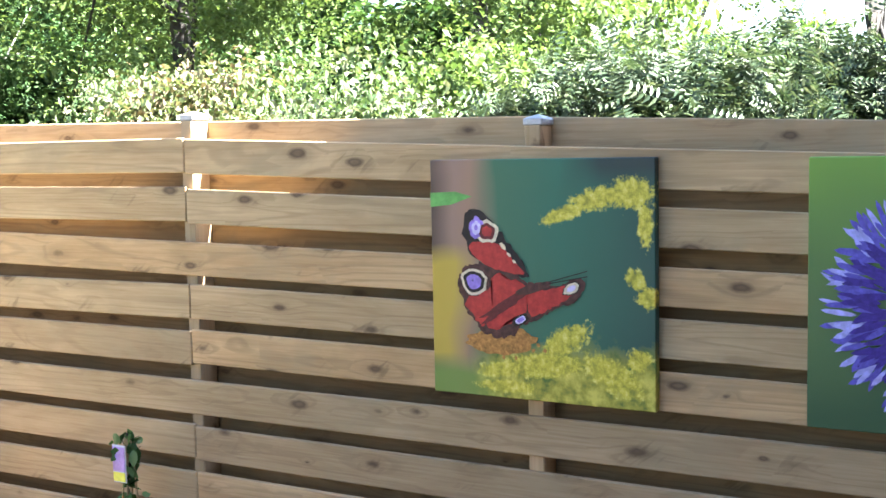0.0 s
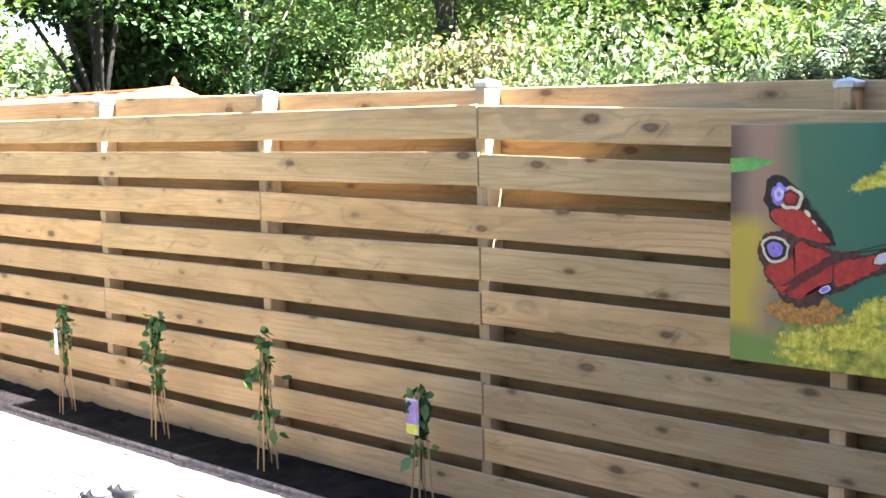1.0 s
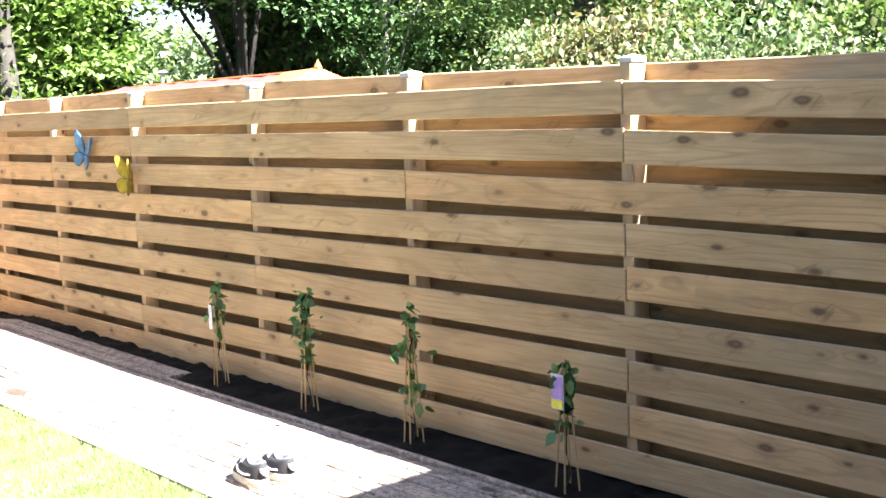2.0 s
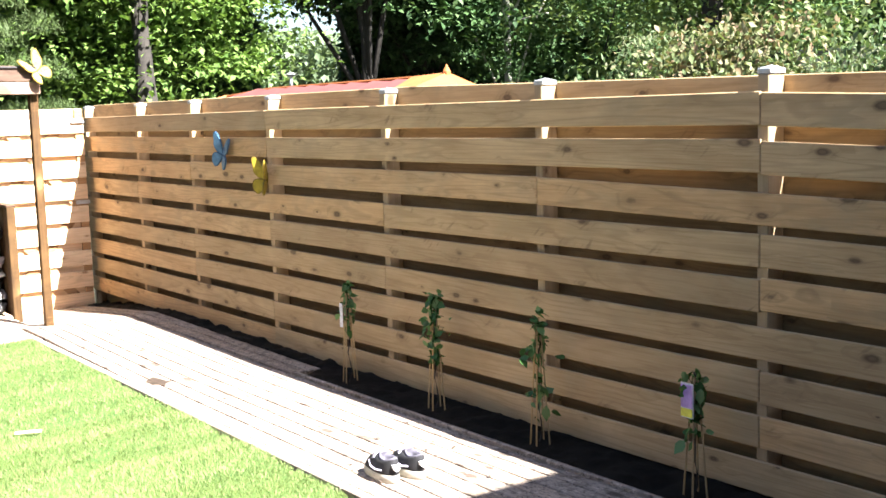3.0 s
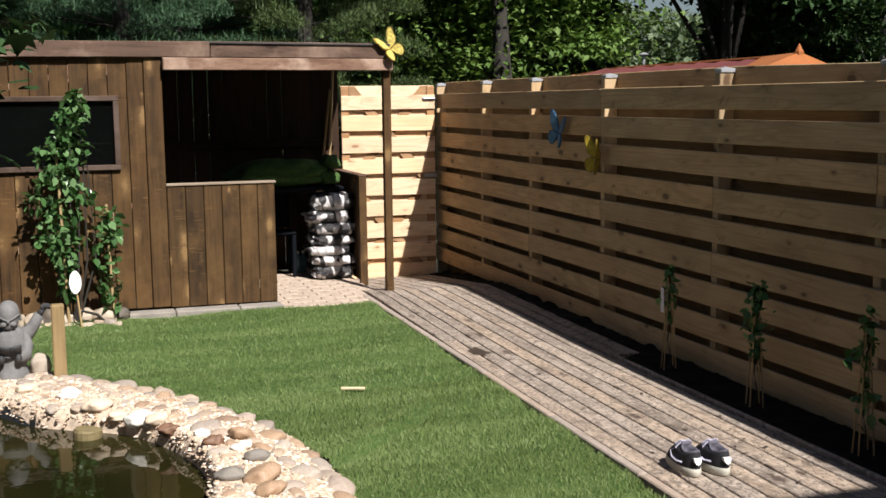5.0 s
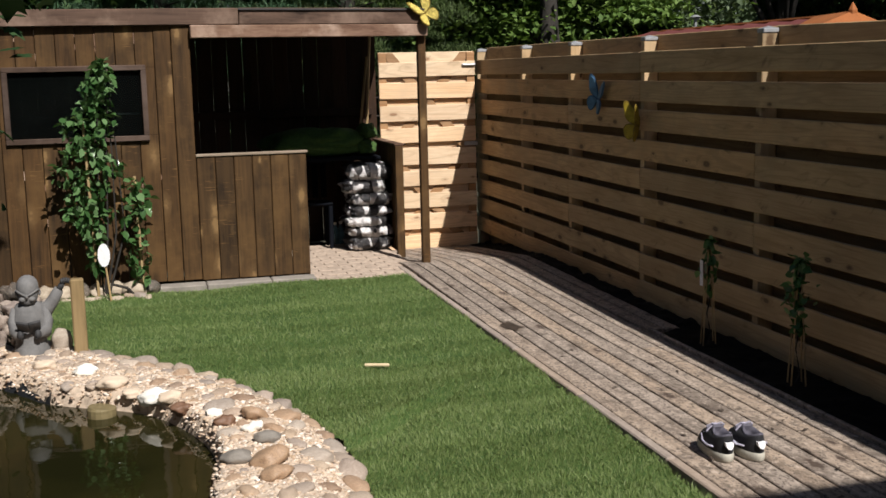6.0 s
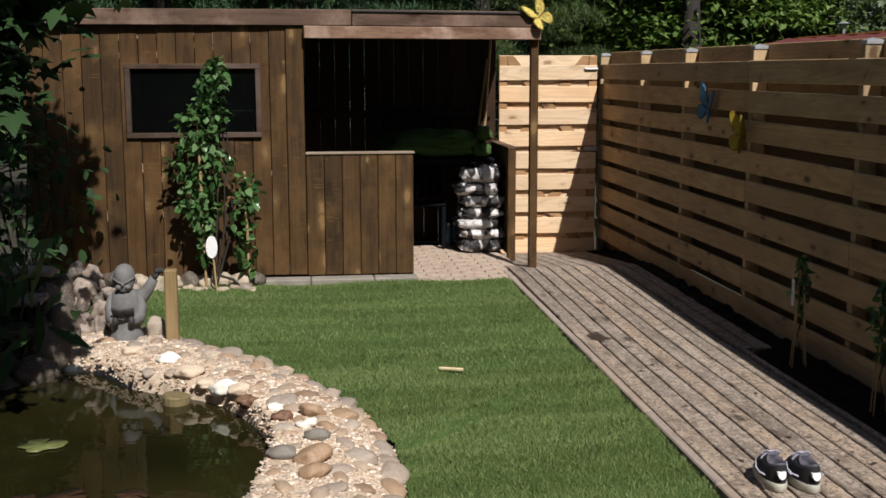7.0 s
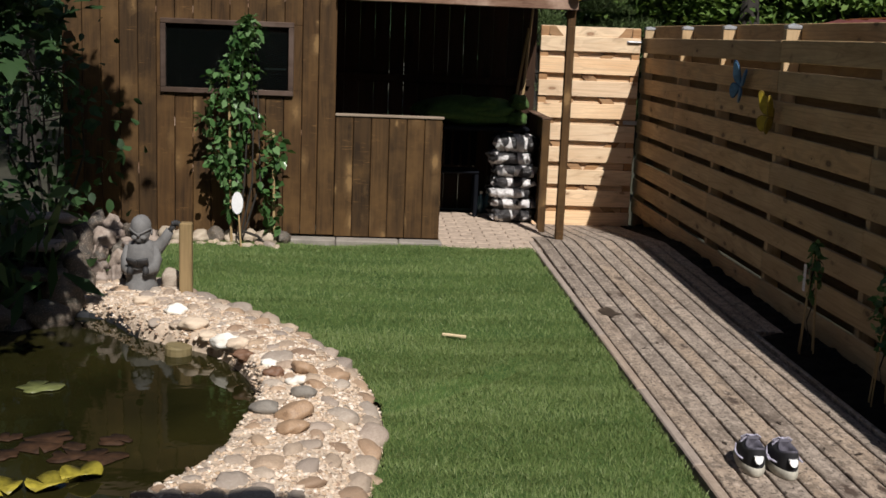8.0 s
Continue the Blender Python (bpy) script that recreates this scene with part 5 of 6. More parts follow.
tuft = BLUR.noise(BLUR.coords((17, 17, 17), False), 1.0, 4.0, 0.6)
hill = BLUR.math("ADD", BLUR.math("MULTIPLY_ADD", tuft, 0.3, -0.15), upward)
heap = BLUR.math("MULTIPLY", BLUR.ramp(hill, (0.16, grey(0.95)), (0.27, grey(0))), BLUR.ramp(across, (0.2, grey(0)), (0.32, grey(1))))
field = BLUR.mix(heap, field, BLUR.ramp(tuft, (0.35, (0.1, 0.15, 0.03)), (0.5, (0.36, 0.32, 0.045)), (0.65, (0.62, 0.54, 0.1))))
# soft plumes of blossom: u, v, half length, half width, turn, strength
speck = BLUR.noise(BLUR.coords((38, 38, 38), False), 1.0, 3.0, 0.7)
flat_u = BLUR.math("MULTIPLY_ADD", wide.outputs["Y"], -1.235, 0.5)
flat_v = BLUR.math("MULTIPLY", wide.outputs["Z"], 1.235)
plumes = None
for u, v, a, b, turn in ((0.62, 0.78, 0.12, 0.035, 0.35), (0.76, 0.84, 0.13, 0.05, 0.2), (0.9, 0.86, 0.11, 0.07, 0.0), (0.96, 0.74, 0.035, 0.1, 0.0), (0.92, 0.52, 0.06, 0.04, -0.7), (0.97, 0.45, 0.05, 0.05, -0.4),
                         (0.62, 0.26, 0.13, 0.06, 0.5), (0.52, 0.15, 0.2, 0.06, 0.1), (0.82, 0.13, 0.15, 0.07, -0.5), (0.93, 0.2, 0.06, 0.05, 0.2), (0.32, 0.12, 0.12, 0.035, 0.1), (0.36, 0.05, 0.16, 0.03, 0.0)):
    du, dv = BLUR.math("SUBTRACT", flat_u, u), BLUR.math("SUBTRACT", flat_v, v)
    p = BLUR.math("MULTIPLY_ADD", du, math.cos(turn) / a, BLUR.math("MULTIPLY", dv, math.sin(turn) / a))
    q = BLUR.math("MULTIPLY_ADD", dv, math.cos(turn) / b, BLUR.math("MULTIPLY", du, -math.sin(turn) / b))
    near_ = BLUR.math("SUBTRACT", 1.0, BLUR.math("SQRT", BLUR.math("MULTIPLY_ADD", p, p, BLUR.math("MULTIPLY", q, q))))
    plumes = near_ if plumes is None else BLUR.math("MAXIMUM", plumes, near_)
dense = BLUR.math("ADD", plumes, BLUR.math("MULTIPLY_ADD", speck, 1.5, -0.75))
field = BLUR.mix(BLUR.ramp(dense, (0.0, grey(0)), (0.3, grey(0.95))), field, BLUR.ramp(speck, (0.35, (0.3, 0.27, 0.03)), (0.55, (0.6, 0.52, 0.06)), (0.7, (0.75, 0.68, 0.2))))
BLUR_MAT = BLUR.done(field)

Y1, Z0 = 2.872, 0.796
meadow, SIDE = canvas(2.872, 2.062, 0.796, "square canvas print, red wings over yellow blossom", BLUR_MAT)
OCHRE = ink("ochre blossom", (0.42, 0.2, 0.05), 0.5, 70)
RED = ink("brick red", (0.42, 0.035, 0.03), 0.3)
WINE = ink("dark wine", (0.12, 0.02, 0.02), 0.4)
INKY = ink("near black", (0.02, 0.014, 0.014), 0.3)
CREAM = ink("cream", (0.7, 0.6, 0.42), 0.2)
VIOLET = ink("violet", (0.3, 0.2, 0.62), 0.3)
LILAC = ink("lilac", (0.62, 0.56, 0.8), 0.2)
MOSS = ink("soft green", (0.16, 0.42, 0.1), 0.3, 12)


def paint(name, outline, lift, material):
    return patch(meadow, name, outline, Y1, Z0, SIDE, lift, material)


paint("green_blade", [(0.0, 0.8), (0.1, 0.81), (0.2, 0.845), (0.12, 0.865), (0.0, 0.86)], 0.0010, MOSS)


def florets(places, a, b, lift, material):
    """A cluster of many small ragged blossoms in one flat shape."""
    bm = bmesh.new()
    taken = []
    for k, (u, v) in enumerate(places):
        if any((u - p) ** 2 + (v - q) ** 2 < (1.6 * a) ** 2 for p, q in taken):
            continue
        taken.append((u, v))
        line = oval(u, v, a * rng.uniform(0.5, 0.8), b * rng.uniform(0.6, 1.0), rng.uniform(0, 3), 7, 0.3)
        bm.faces.new([bm.verts.new(on_canvas(p, q, Y1, Z0, SIDE, lift)) for p, q in line])
    return part("blossom", bm, material, meadow)


EARTHY = ink("dark brown", (0.075, 0.03, 0.024), 0.5, 50)


def soft(line, ragged=0.006, per=6):
    """A rounded outline with a slightly torn edge."""
    out = []
    for k, (u, v) in enumerate(spline(line, per)):
        out.append((u + ragged * noise.noise(Vector((u * 60, v * 60, 1.0))), v + ragged * noise.noise(Vector((u * 60, v * 60, 7.0)))))
    return out


paint("blossom", oval(0.33, 0.235, 0.16, 0.055, 0.1, 50, 0.4), 0.0026, OCHRE)
florets([(0.34 + rng.normal(0, 0.075), 0.235 + rng.normal(0, 0.026)) for k in range(90)], 0.013, 0.01, 0.0030, OCHRE)
# the red wings
UPPER = [(0.19, 0.79), (0.165, 0.75), (0.152, 0.69), (0.178, 0.65), (0.185, 0.61), (0.26, 0.56), (0.36, 0.53), (0.46, 0.515), (0.43, 0.58), (0.375, 0.645), (0.3, 0.735), (0.235, 0.79)]
UPPER_RED = [(0.19, 0.615), (0.195, 0.65), (0.25, 0.655), (0.3, 0.655), (0.34, 0.635), (0.39, 0.585), (0.44, 0.525), (0.34, 0.537), (0.25, 0.565)]
LOWER = [(0.44, 0.5), (0.33, 0.545), (0.24, 0.565), (0.17, 0.555), (0.14, 0.52), (0.128, 0.46), (0.15, 0.42), (0.165, 0.36), (0.215, 0.32), (0.24, 0.275), (0.31, 0.255), (0.38, 0.265), (0.42, 0.31), (0.47, 0.34), (0.5, 0.42)]
LOWER_RED = [(0.165, 0.4), (0.21, 0.425), (0.28, 0.465), (0.31, 0.52), (0.42, 0.492), (0.465, 0.44), (0.45, 0.38), (0.4, 0.34), (0.33, 0.3), (0.26, 0.295), (0.2, 0.345)]
RIGHT = [(0.46, 0.49), (0.53, 0.475), (0.6, 0.49), (0.66, 0.515), (0.705, 0.508), (0.698, 0.46), (0.66, 0.42), (0.6, 0.4), (0.53, 0.36), (0.46, 0.33), (0.43, 0.4)]
RIGHT_RED = [(0.46, 0.47), (0.54, 0.465), (0.62, 0.485), (0.65, 0.45), (0.6, 0.415), (0.53, 0.378), (0.465, 0.355)]
paint("shape", soft(UPPER, 0.012), 0.0034, INKY)
paint("shape", soft(UPPER_RED), 0.0040, RED)
paint("shape", soft(LOWER, 0.016), 0.0036, EARTHY)
paint("shape", soft(LOWER_RED, 0.02), 0.0042, RED)
paint("shape", soft(RIGHT, 0.012), 0.0038, EARTHY)
paint("shape", soft(RIGHT_RED, 0.01), 0.0043, RED)
paint("shape", oval(0.36, 0.4, 0.13, 0.02, 0.55, 24, 0.6), 0.0045, WINE)
paint("shape", oval(0.3, 0.35, 0.07, 0.014, 0.7, 24, 0.6), 0.00462, WINE)
for u, v, a, b, turn, layers in (
        (0.27, 0.7, 0.052, 0.05, -0.5, (CREAM, 1.0, WINE, 0.72, RED, 0.45)),
        (0.22, 0.715, 0.034, 0.046, -0.2, (VIOLET, 1.0, LILAC, 0.62, VIOLET, 0.25)),
        (0.205, 0.487, 0.062, 0.056, 0.0, (CREAM, 1.0, INKY, 0.8, VIOLET, 0.56)),
        (0.2, 0.492, 0.016, 0.018, 0.0, (LILAC, 1.0, VIOLET, 0.6, INKY, 0.2)),
        (0.42, 0.335, 0.042, 0.022, 0.5, (INKY, 1.0, LILAC, 0.65, VIOLET, 0.45)),
        (0.65, 0.476, 0.042, 0.024, 0.45, (INKY, 1.0, CREAM, 0.85, LILAC, 0.5))):
    for k in range(3):
        paint("spot", oval(u, v, a * layers[2 * k + 1], b * layers[2 * k + 1], turn, 22, 0.25), 0.0047 + 0.0003 * k + 0.0001 * (a < 0.04), layers[2 * k])
for u, v, a in ((0.345, 0.64, 0.018), (0.372, 0.605, 0.012), (0.395, 0.578, 0.01)):
    paint("spot", oval(u, v, a, a * 0.5, -0.8, 12, 0.3), 0.0058, CREAM)
paint("shape", oval(0.48, 0.47, 0.085, 0.018, 0.3, 20, 0.2), 0.0060, EARTHY)
for dv in (0.0, 0.022):
    paint("line", [(0.55, 0.49 + dv * 0.3), (0.72, 0.525 + dv), (0.72, 0.529 + dv), (0.55, 0.494 + dv * 0.3)], 0.0062, INKY)

GREENS = Nodes("soft green print", 0.55, spec=0.3)
gz = GREENS.add("SeparateXYZ", Vector=GREENS.add("TexCoord").outputs["Object"]).outputs["Z"]
lift = GREENS.math("ADD", GREENS.math("MULTIPLY", gz, 1.2), GREENS.math("MULTIPLY_ADD", GREENS.noise(GREENS.coords((2, 2, 2), False), 1.0, 1.0), 0.5, -0.25))
GREEN_MAT = GREENS.done(GREENS.ramp(lift, (0.05, (0.05, 0.1, 0.045)), (0.5, (0.1, 0.17, 0.06)), (1.0, (0.2, 0.36, 0.05))))
bloom, side2 = canvas(1.597, 0.797, 0.8, "square canvas print of a round violet flower head", GREEN_MAT)
PETAL = [ink("violet petal", (0.055, 0.03, 0.24), 0.35), ink("blue petal", (0.12, 0.1, 0.46), 0.35), ink("pale petal", (0.4, 0.39, 0.78), 0.3)]
for k in range(620):
    t = rng.uniform(0, math.tau)
    ring = (1 - k / 620) ** 0.55
    r0 = 0.37 * ring
    length, wide_ = 0.085 + 0.04 * rng.uniform(), 0.009 + 0.006 * rng.uniform()
    u, v = 0.5 + (r0 + 0.3 * length) * math.cos(t), 0.47 + (r0 + 0.3 * length) * math.sin(t)
    tone = PETAL[int(rng.integers(1, 3))] if ring > 0.84 else PETAL[int(rng.integers(2))] if ring > 0.62 else PETAL[0]
    patch(bloom, "petal", oval(u, v, length * 0.6, wide_, t + rng.normal(0, 0.22), 8), 1.597, 0.8, side2, 0.001 + 0.00002 * k, tone)

# ---- winged ornaments ----
def ornament(name, place, size, turn, fold, face, edge, label):
    """A metal ornament with two folded pairs of wings, a body and a wire; built at the origin, facing up."""
    root = thing(name, (0, 0, 0), label, "ornament", "garden ornaments")
    fore = [(0.0, 0.05), (0.1, 0.36), (0.3, 0.64), (0.5, 0.74), (0.56, 0.62), (0.5, 0.4), (0.46, 0.24), (0.3, 0.08), (0, 0)]
    hind = [(0.0, 0.0), (0.28, 0.05), (0.44, -0.04), (0.47, -0.22), (0.38, -0.4), (0.24, -0.46), (0.12, -0.34), (0.04, -0.15)]
    for s in (-1, 1):
        bend = Matrix.Rotation(-s * fold, 4, "Y")
        for line, tag_ in ((fore, "wing"), (hind, "hind_wing")):
            for grow, lift_, material in ((1.0, 0.0, edge), (0.86, 0.004, face), (0.86, -0.004, face)):
                bm = bmesh.new()
                line = [tuple(p) for p in spline(line, 3)] if grow == 1.0 else line
                mu, mv = 0.27, sum(p[1] for p in line) / len(line)
                ring = [bm.verts.new(bend @ Vector(((mu + (u - mu) * grow) * s, mv + (w - mv) * grow, lift_ / size * 1.2))) for u, w in line]
                f = bm.faces.new(ring)
                out = bmesh.ops.extrude_face_region(bm, geom=[f])["geom"]
                bmesh.ops.translate(bm, verts=[g for g in out if isinstance(g, bmesh.types.BMVert)], vec=bend @ Vector((0, 0, 0.006 / size)))
                bmesh.ops.recalc_face_normals(bm, faces=bm.faces[:])
                bmesh.ops.scale(bm, vec=(size,) * 3, verts=bm.verts[:])
                part(tag_ if grow == 1.0 else "wing_panel", bm, material, root)
    bm = bmesh.new()
    tube(bm, [(0, -0.3 * size, 0), (0, 0.05 * size, 0), (0, 0.3 * size, 0)], [0.02 * size, 0.05 * size, 0.025 * size], 7)
    part("body", bm, edge, root)
    root.matrix_basis = Matrix.Translation(place) @ Euler([radians(a) for a in turn]).to_matrix().to_4x4()
    return root


BLUE_WING = ink("painted blue", (0.085, 0.18, 0.28), 0.3, 25)
BLUE_EDGE = ink("deep blue", (0.03, 0.08, 0.17), 0.3, 25)
YELLOW_WING = ink("painted yellow", (0.36, 0.27, 0.025), 0.3, 25)
PALE_WING = ink("painted pale yellow", (0.5, 0.4, 0.1), 0.6, 45)
YELLOW_EDGE = ink("ochre edge", (0.22, 0.15, 0.025), 0.3, 25)
ornament("butterfly_ornament", (3.47, 9.05, 1.375), 0.22, (88, 16, -84), 0.3, BLUE_WING, BLUE_EDGE, "blue painted metal butterfly ornament on the fence")
ornament("butterfly_ornament", (3.47, 8.35, 1.205), 0.22, (88, 8, -88), 0.75, YELLOW_WING, YELLOW_EDGE, "yellow painted metal butterfly ornament on the fence")
ornament("butterfly_ornament", (2.47, 10.25, 2.06), 0.21, (70, -32, 20), 0.45, PALE_WING, YELLOW_EDGE, "pale yellow metal butterfly ornament on the roof corner")

# ---- young climbers in the soil bed ----
TAG_BACK = ink("pale card", (0.6, 0.6, 0.66), 0.15)
TAG_VIOLET = ink("violet print", (0.42, 0.27, 0.6), 0.3, 20)
TAG_YELLOW = ink("yellow print", (0.7, 0.66, 0.08), 0.2, 20)


def cane_plant(x, y, height, leaves, leaf_zone, spread_, label, tag_z=None, tag_wide=0.05, picture=False):
    root = thing("cane_climber", (x, y, 0), label, "plant", "young climbers by the fence")
    for k in range(4):
        a = k * math.tau / 4 + 0.5
        bm = bmesh.new()
        tube(bm, [(x + 0.055 * math.cos(a), y + 0.055 * math.sin(a), -0.05), (x + 0.012 * math.cos(a), y + 0.012 * math.sin(a), height * 0.93)], 0.0045, 5)
        part("cane", bm, STAKE, root)
    bm = bmesh.new()
    tube(bm, [(x + 0.02 * math.sin(k * 1.7), y + 0.02 * math.cos(k * 1.3), -0.02 + height * k / 9) for k in range(10)], 0.004, 5)
    part("stem", bm, BARK, root)
    n = leaves
    lo, hi = leaf_zone
    z = lo + (hi - lo) * rng.uniform(0, 1, n) ** 0.7
    lump = 0.6 + 0.4 * np.sin(z * 23 + x * 9 + y * 7)
    pts = np.stack([x + rng.normal(0, spread_, n) * lump, y + rng.normal(0, spread_, n) * lump, z], -1)
    settle("leaves", leaf_mesh("leaves", pts, 0.05, "oval", 0.9, 0.35), LEAF_CLIMB, root)
    if tag_z:
        card = part("tag", boxed((x - 0.05, y - tag_wide / 2, tag_z - 0.075), (x - 0.047, y + tag_wide / 2, tag_z + 0.075), 0.001), TAG_BACK, root, "pale printed plant tag")
        if picture:
            part("print", boxed((x - 0.0535, y - tag_wide * 0.44, tag_z - 0.03), (x - 0.0505, y + tag_wide * 0.44, tag_z + 0.068), 0), TAG_VIOLET, card)
            part("print", boxed((x - 0.0535, y - tag_wide * 0.44, tag_z - 0.07), (x - 0.0505, y + tag_wide * 0.44, tag_z - 0.034), 0), TAG_YELLOW, card)
    return root


cane_plant(3.32, 7.05, 0.6, 70, (0.3, 0.62), 0.03, "slim young climber on canes with a pale tag", 0.42, 0.035)
cane_plant(3.32, 6.12, 0.62, 120, (0.25, 0.66), 0.045, "bushy young climber on bamboo canes in dark soil")
cane_plant(3.31, 5.22, 0.64, 85, (0.1, 0.68), 0.05, "straggly young climber on canes beside the fence")
cane_plant(3.29, 4.19, 0.56, 60, (0.22, 0.56), 0.035, "young climber on canes with a violet flower tag", 0.43, 0.07, True)

# ---- shoes and stick ----
SUEDE = plain("black shoe fabric", (0.013, 0.013, 0.016), 0.85, 0.35, 40)
SOLE = plain("off-white rubber sole", (0.42, 0.4, 0.34), 0.7, 0.15, 30)
LACE = plain("lilac grey lining", (0.085, 0.08, 0.105), 0.8, 0.3, 50)
PALE_LACE = plain("pale lilac lace", (0.42, 0.4, 0.5), 0.8, 0.3, 50)
BADGE = plain("white badge", (0.8, 0.8, 0.82), 0.5, 0.05)


def shoe_at(x, y, turn, mirror, label):
    root = thing("sneaker", (0, 0, 0), label, "shoe", "pair of sneakers")
    n = 26

    def ring(scale, z, heel=1.0):
        out = []
        for k in range(n):
            t = k * math.tau / n
            c, s = math.cos(t), math.sin(t)
            w = 0.046 + 0.009 * max(0, s) + 0.004 * mirror * c * (s > 0)
            out.append(Vector((w * scale * c, (0.14 if s > 0 else 0.132 * heel) * scale * s, z)))
        return out

    def skin(levels, material, name, label=""):
        bm = bmesh.new()
        rows = [[bm.verts.new(p) for p in level] for level in levels]
        for a, b in zip(rows, rows[1:]):
            for k in range(n):
                bm.faces.new((a[k], a[(k + 1) % n], b[(k + 1) % n], b[k]))
        bm.faces.new(rows[0][::-1])
        bm.faces.new(rows[-1])
        return part(name, bm, material, root, label, True)

    skin([ring(0.95, 0.0), ring(1.0, 0.005), ring(1.02, 0.018), ring(1.0, 0.03), ring(0.95, 0.033)], SOLE, "sole", "thick off-white rubber sole")
    # the upper runs from the sole's line in to an open collar
    foot = ring(0.975, 0.03)
    levels = []
    for s_ in np.linspace(0, 1, 9):
        row = []
        for k, p in enumerate(foot):
            t = k * math.tau / n
            c, s = math.cos(t), math.sin(t)
            collar = Vector((0.031 * c, -0.062 + 0.058 * s, 0.094 - 0.012 * abs(c) ** 2 + 0.006 * max(0, s)))
            q = p.lerp(collar, s_)
            q.z = 0.03 + (collar.z - 0.03) * (math.sin(s_ * math.pi / 2) ** (0.75 if s > 0 else 0.9))
            out_ = 1 + 0.07 * math.sin(s_ * math.pi) * (1 if s < 0.5 else 0.4)
            q.x *= out_
            row.append(q)
        levels.append(row)
    rim = levels[-1]
    bm = bmesh.new()
    rows = [[bm.verts.new(p) for p in level] for level in levels]
    for a, b in zip(rows, rows[1:]):
        for k in range(n):
            bm.faces.new((a[k], a[(k + 1) % n], b[(k + 1) % n], b[k]))
    part("upper", bm, SUEDE, root, "black fabric upper", True)
    bm = bmesh.new()
    mid_ = Vector((0, -0.062, 0))
    rows = []
    for grow, z in ((1.02, 0.0), (1.0, 0.006), (0.86, 0.005), (0.78, -0.012), (0.8, -0.05)):
        rows.append([bm.verts.new(Vector((p.x * grow, mid_.y + (p.y - mid_.y) * grow, p.z + z))) for p in rim])
    for a, b in zip(rows, rows[1:]):
        for k in range(n):
            bm.faces.new((a[k], a[(k + 1) % n], b[(k + 1) % n], b[k]))
    bm.faces.new(rows[-1])
    part("lining", bm, LACE, root, "lilac grey padded lining", True)
    m = Matrix.Translation((0, 0.0, 0.09)) @ Matrix.Rotation(radians(-32), 4, "X")
    part("tongue", boxed((-0.022, -0.012, -0.005), (0.022, 0.06, 0.006), 0.005, m), LACE, root, "lilac grey tongue")
    part("tongue_top", boxed((-0.024, -0.016, -0.012), (0.024, -0.003, 0.022), 0.006, Matrix.Translation((0, -0.002, 0.09)) @ Matrix.Rotation(0.25, 4, "X")), LACE, root, "lilac grey tongue")
    for k in range(4):
        bm = bmesh.new()
        y0 = 0.006 + 0.017 * k
        z0 = 0.1 - 0.0085 * k
        tube(bm, [(-0.032, y0 + 0.003, z0 - 0.02), (-0.016, y0, z0 + 0.001), (0, y0 + 0.004, z0 + 0.004), (0.016, y0, z0 + 0.001), (0.032, y0 + 0.003, z0 - 0.02)], 0.0055, 6)
        part("lace", bm, PALE_LACE, root, "pale lilac lace")
    for s in (-1, 1):
        bm = bmesh.new()
        tube(bm, [(0, 0.006, 0.104), (s * 0.018, -0.004, 0.112), (s * 0.034, 0.008, 0.1), (s * 0.03, 0.022, 0.085)], 0.003, 5)
        part("lace_end", bm, PALE_LACE, root, "pale lilac lace")
    for s in (-1, 1):
        bm = bmesh.new()
        tube(bm, [(s * 0.047, -0.085, 0.052), (s * 0.0525, -0.04, 0.047), (s * 0.0545, 0.0, 0.053), (s * 0.045, 0.035, 0.07)], [0.003, 0.004, 0.004, 0.002], 6)
        part("side_stripe", bm, PALE_LACE, root, "pale side stripe", True)
    bm = bmesh.new()
    shield = [(-0.015, 0.073), (0.015, 0.073), (0.014, 0.062), (0.008, 0.053), (0, 0.05), (-0.008, 0.053), (-0.014, 0.062)]
    front = [bm.verts.new((px, -0.143 + (pz - 0.05) * 0.42, pz)) for px, pz in shield]
    out_ = bmesh.ops.extrude_face_region(bm, geom=[bm.faces.new(front)])["geom"]
    bmesh.ops.translate(bm, verts=[g for g in out_ if isinstance(g, bmesh.types.BMVert)], vec=(0, 0.022, 0))
    bmesh.ops.recalc_face_normals(bm, faces=bm.faces[:])
    part("heel_badge", bm, BADGE, root, "small white shield badge")
    root.matrix_basis = Matrix.Translation((x, y, 0.002)) @ Matrix.Rotation(radians(turn), 4, "Z") @ Matrix.Diagonal((1.12, 1.0, 1.2, 1.0))
    return root


shoe_at(2.423, 5.3, -4, 1, "black sneaker with an off-white sole on the deck")
shoe_at(2.541, 5.27, 0, -1, "black sneaker with an off-white sole on the deck")
bm = bmesh.new()
tube(bm, [(1.3, 7.184, 0.016), (1.36, 7.158, 0.018), (1.427, 7.137, 0.016)], [0.01, 0.009, 0.01], 7)
solid("stick", bm, plain("peeled stick", (0.6, 0.48, 0.3), 0.7, 0.2), (1.36, 7.16, 0.0), "short pale peeled stick on the lawn", "stick")
bm = bmesh.new()
blob(bm, (2.372, 7.86, 0.004), (0.06, 0.1, 0.004), 2, 0.4, 9.0)
solid("damp_leaf", bm, plain("wet brown leaf", (0.05, 0.035, 0.025), 0.6, 0.4), (2.372, 7.86, 0.0), "flat dark wet leaf stuck on the deck", "leaf")

n = 46
lit = np.stack([rng.uniform(2.33, 3.17, n), rng.uniform(4.6, 10.2, n), np.full(n, 0.005)], -1)
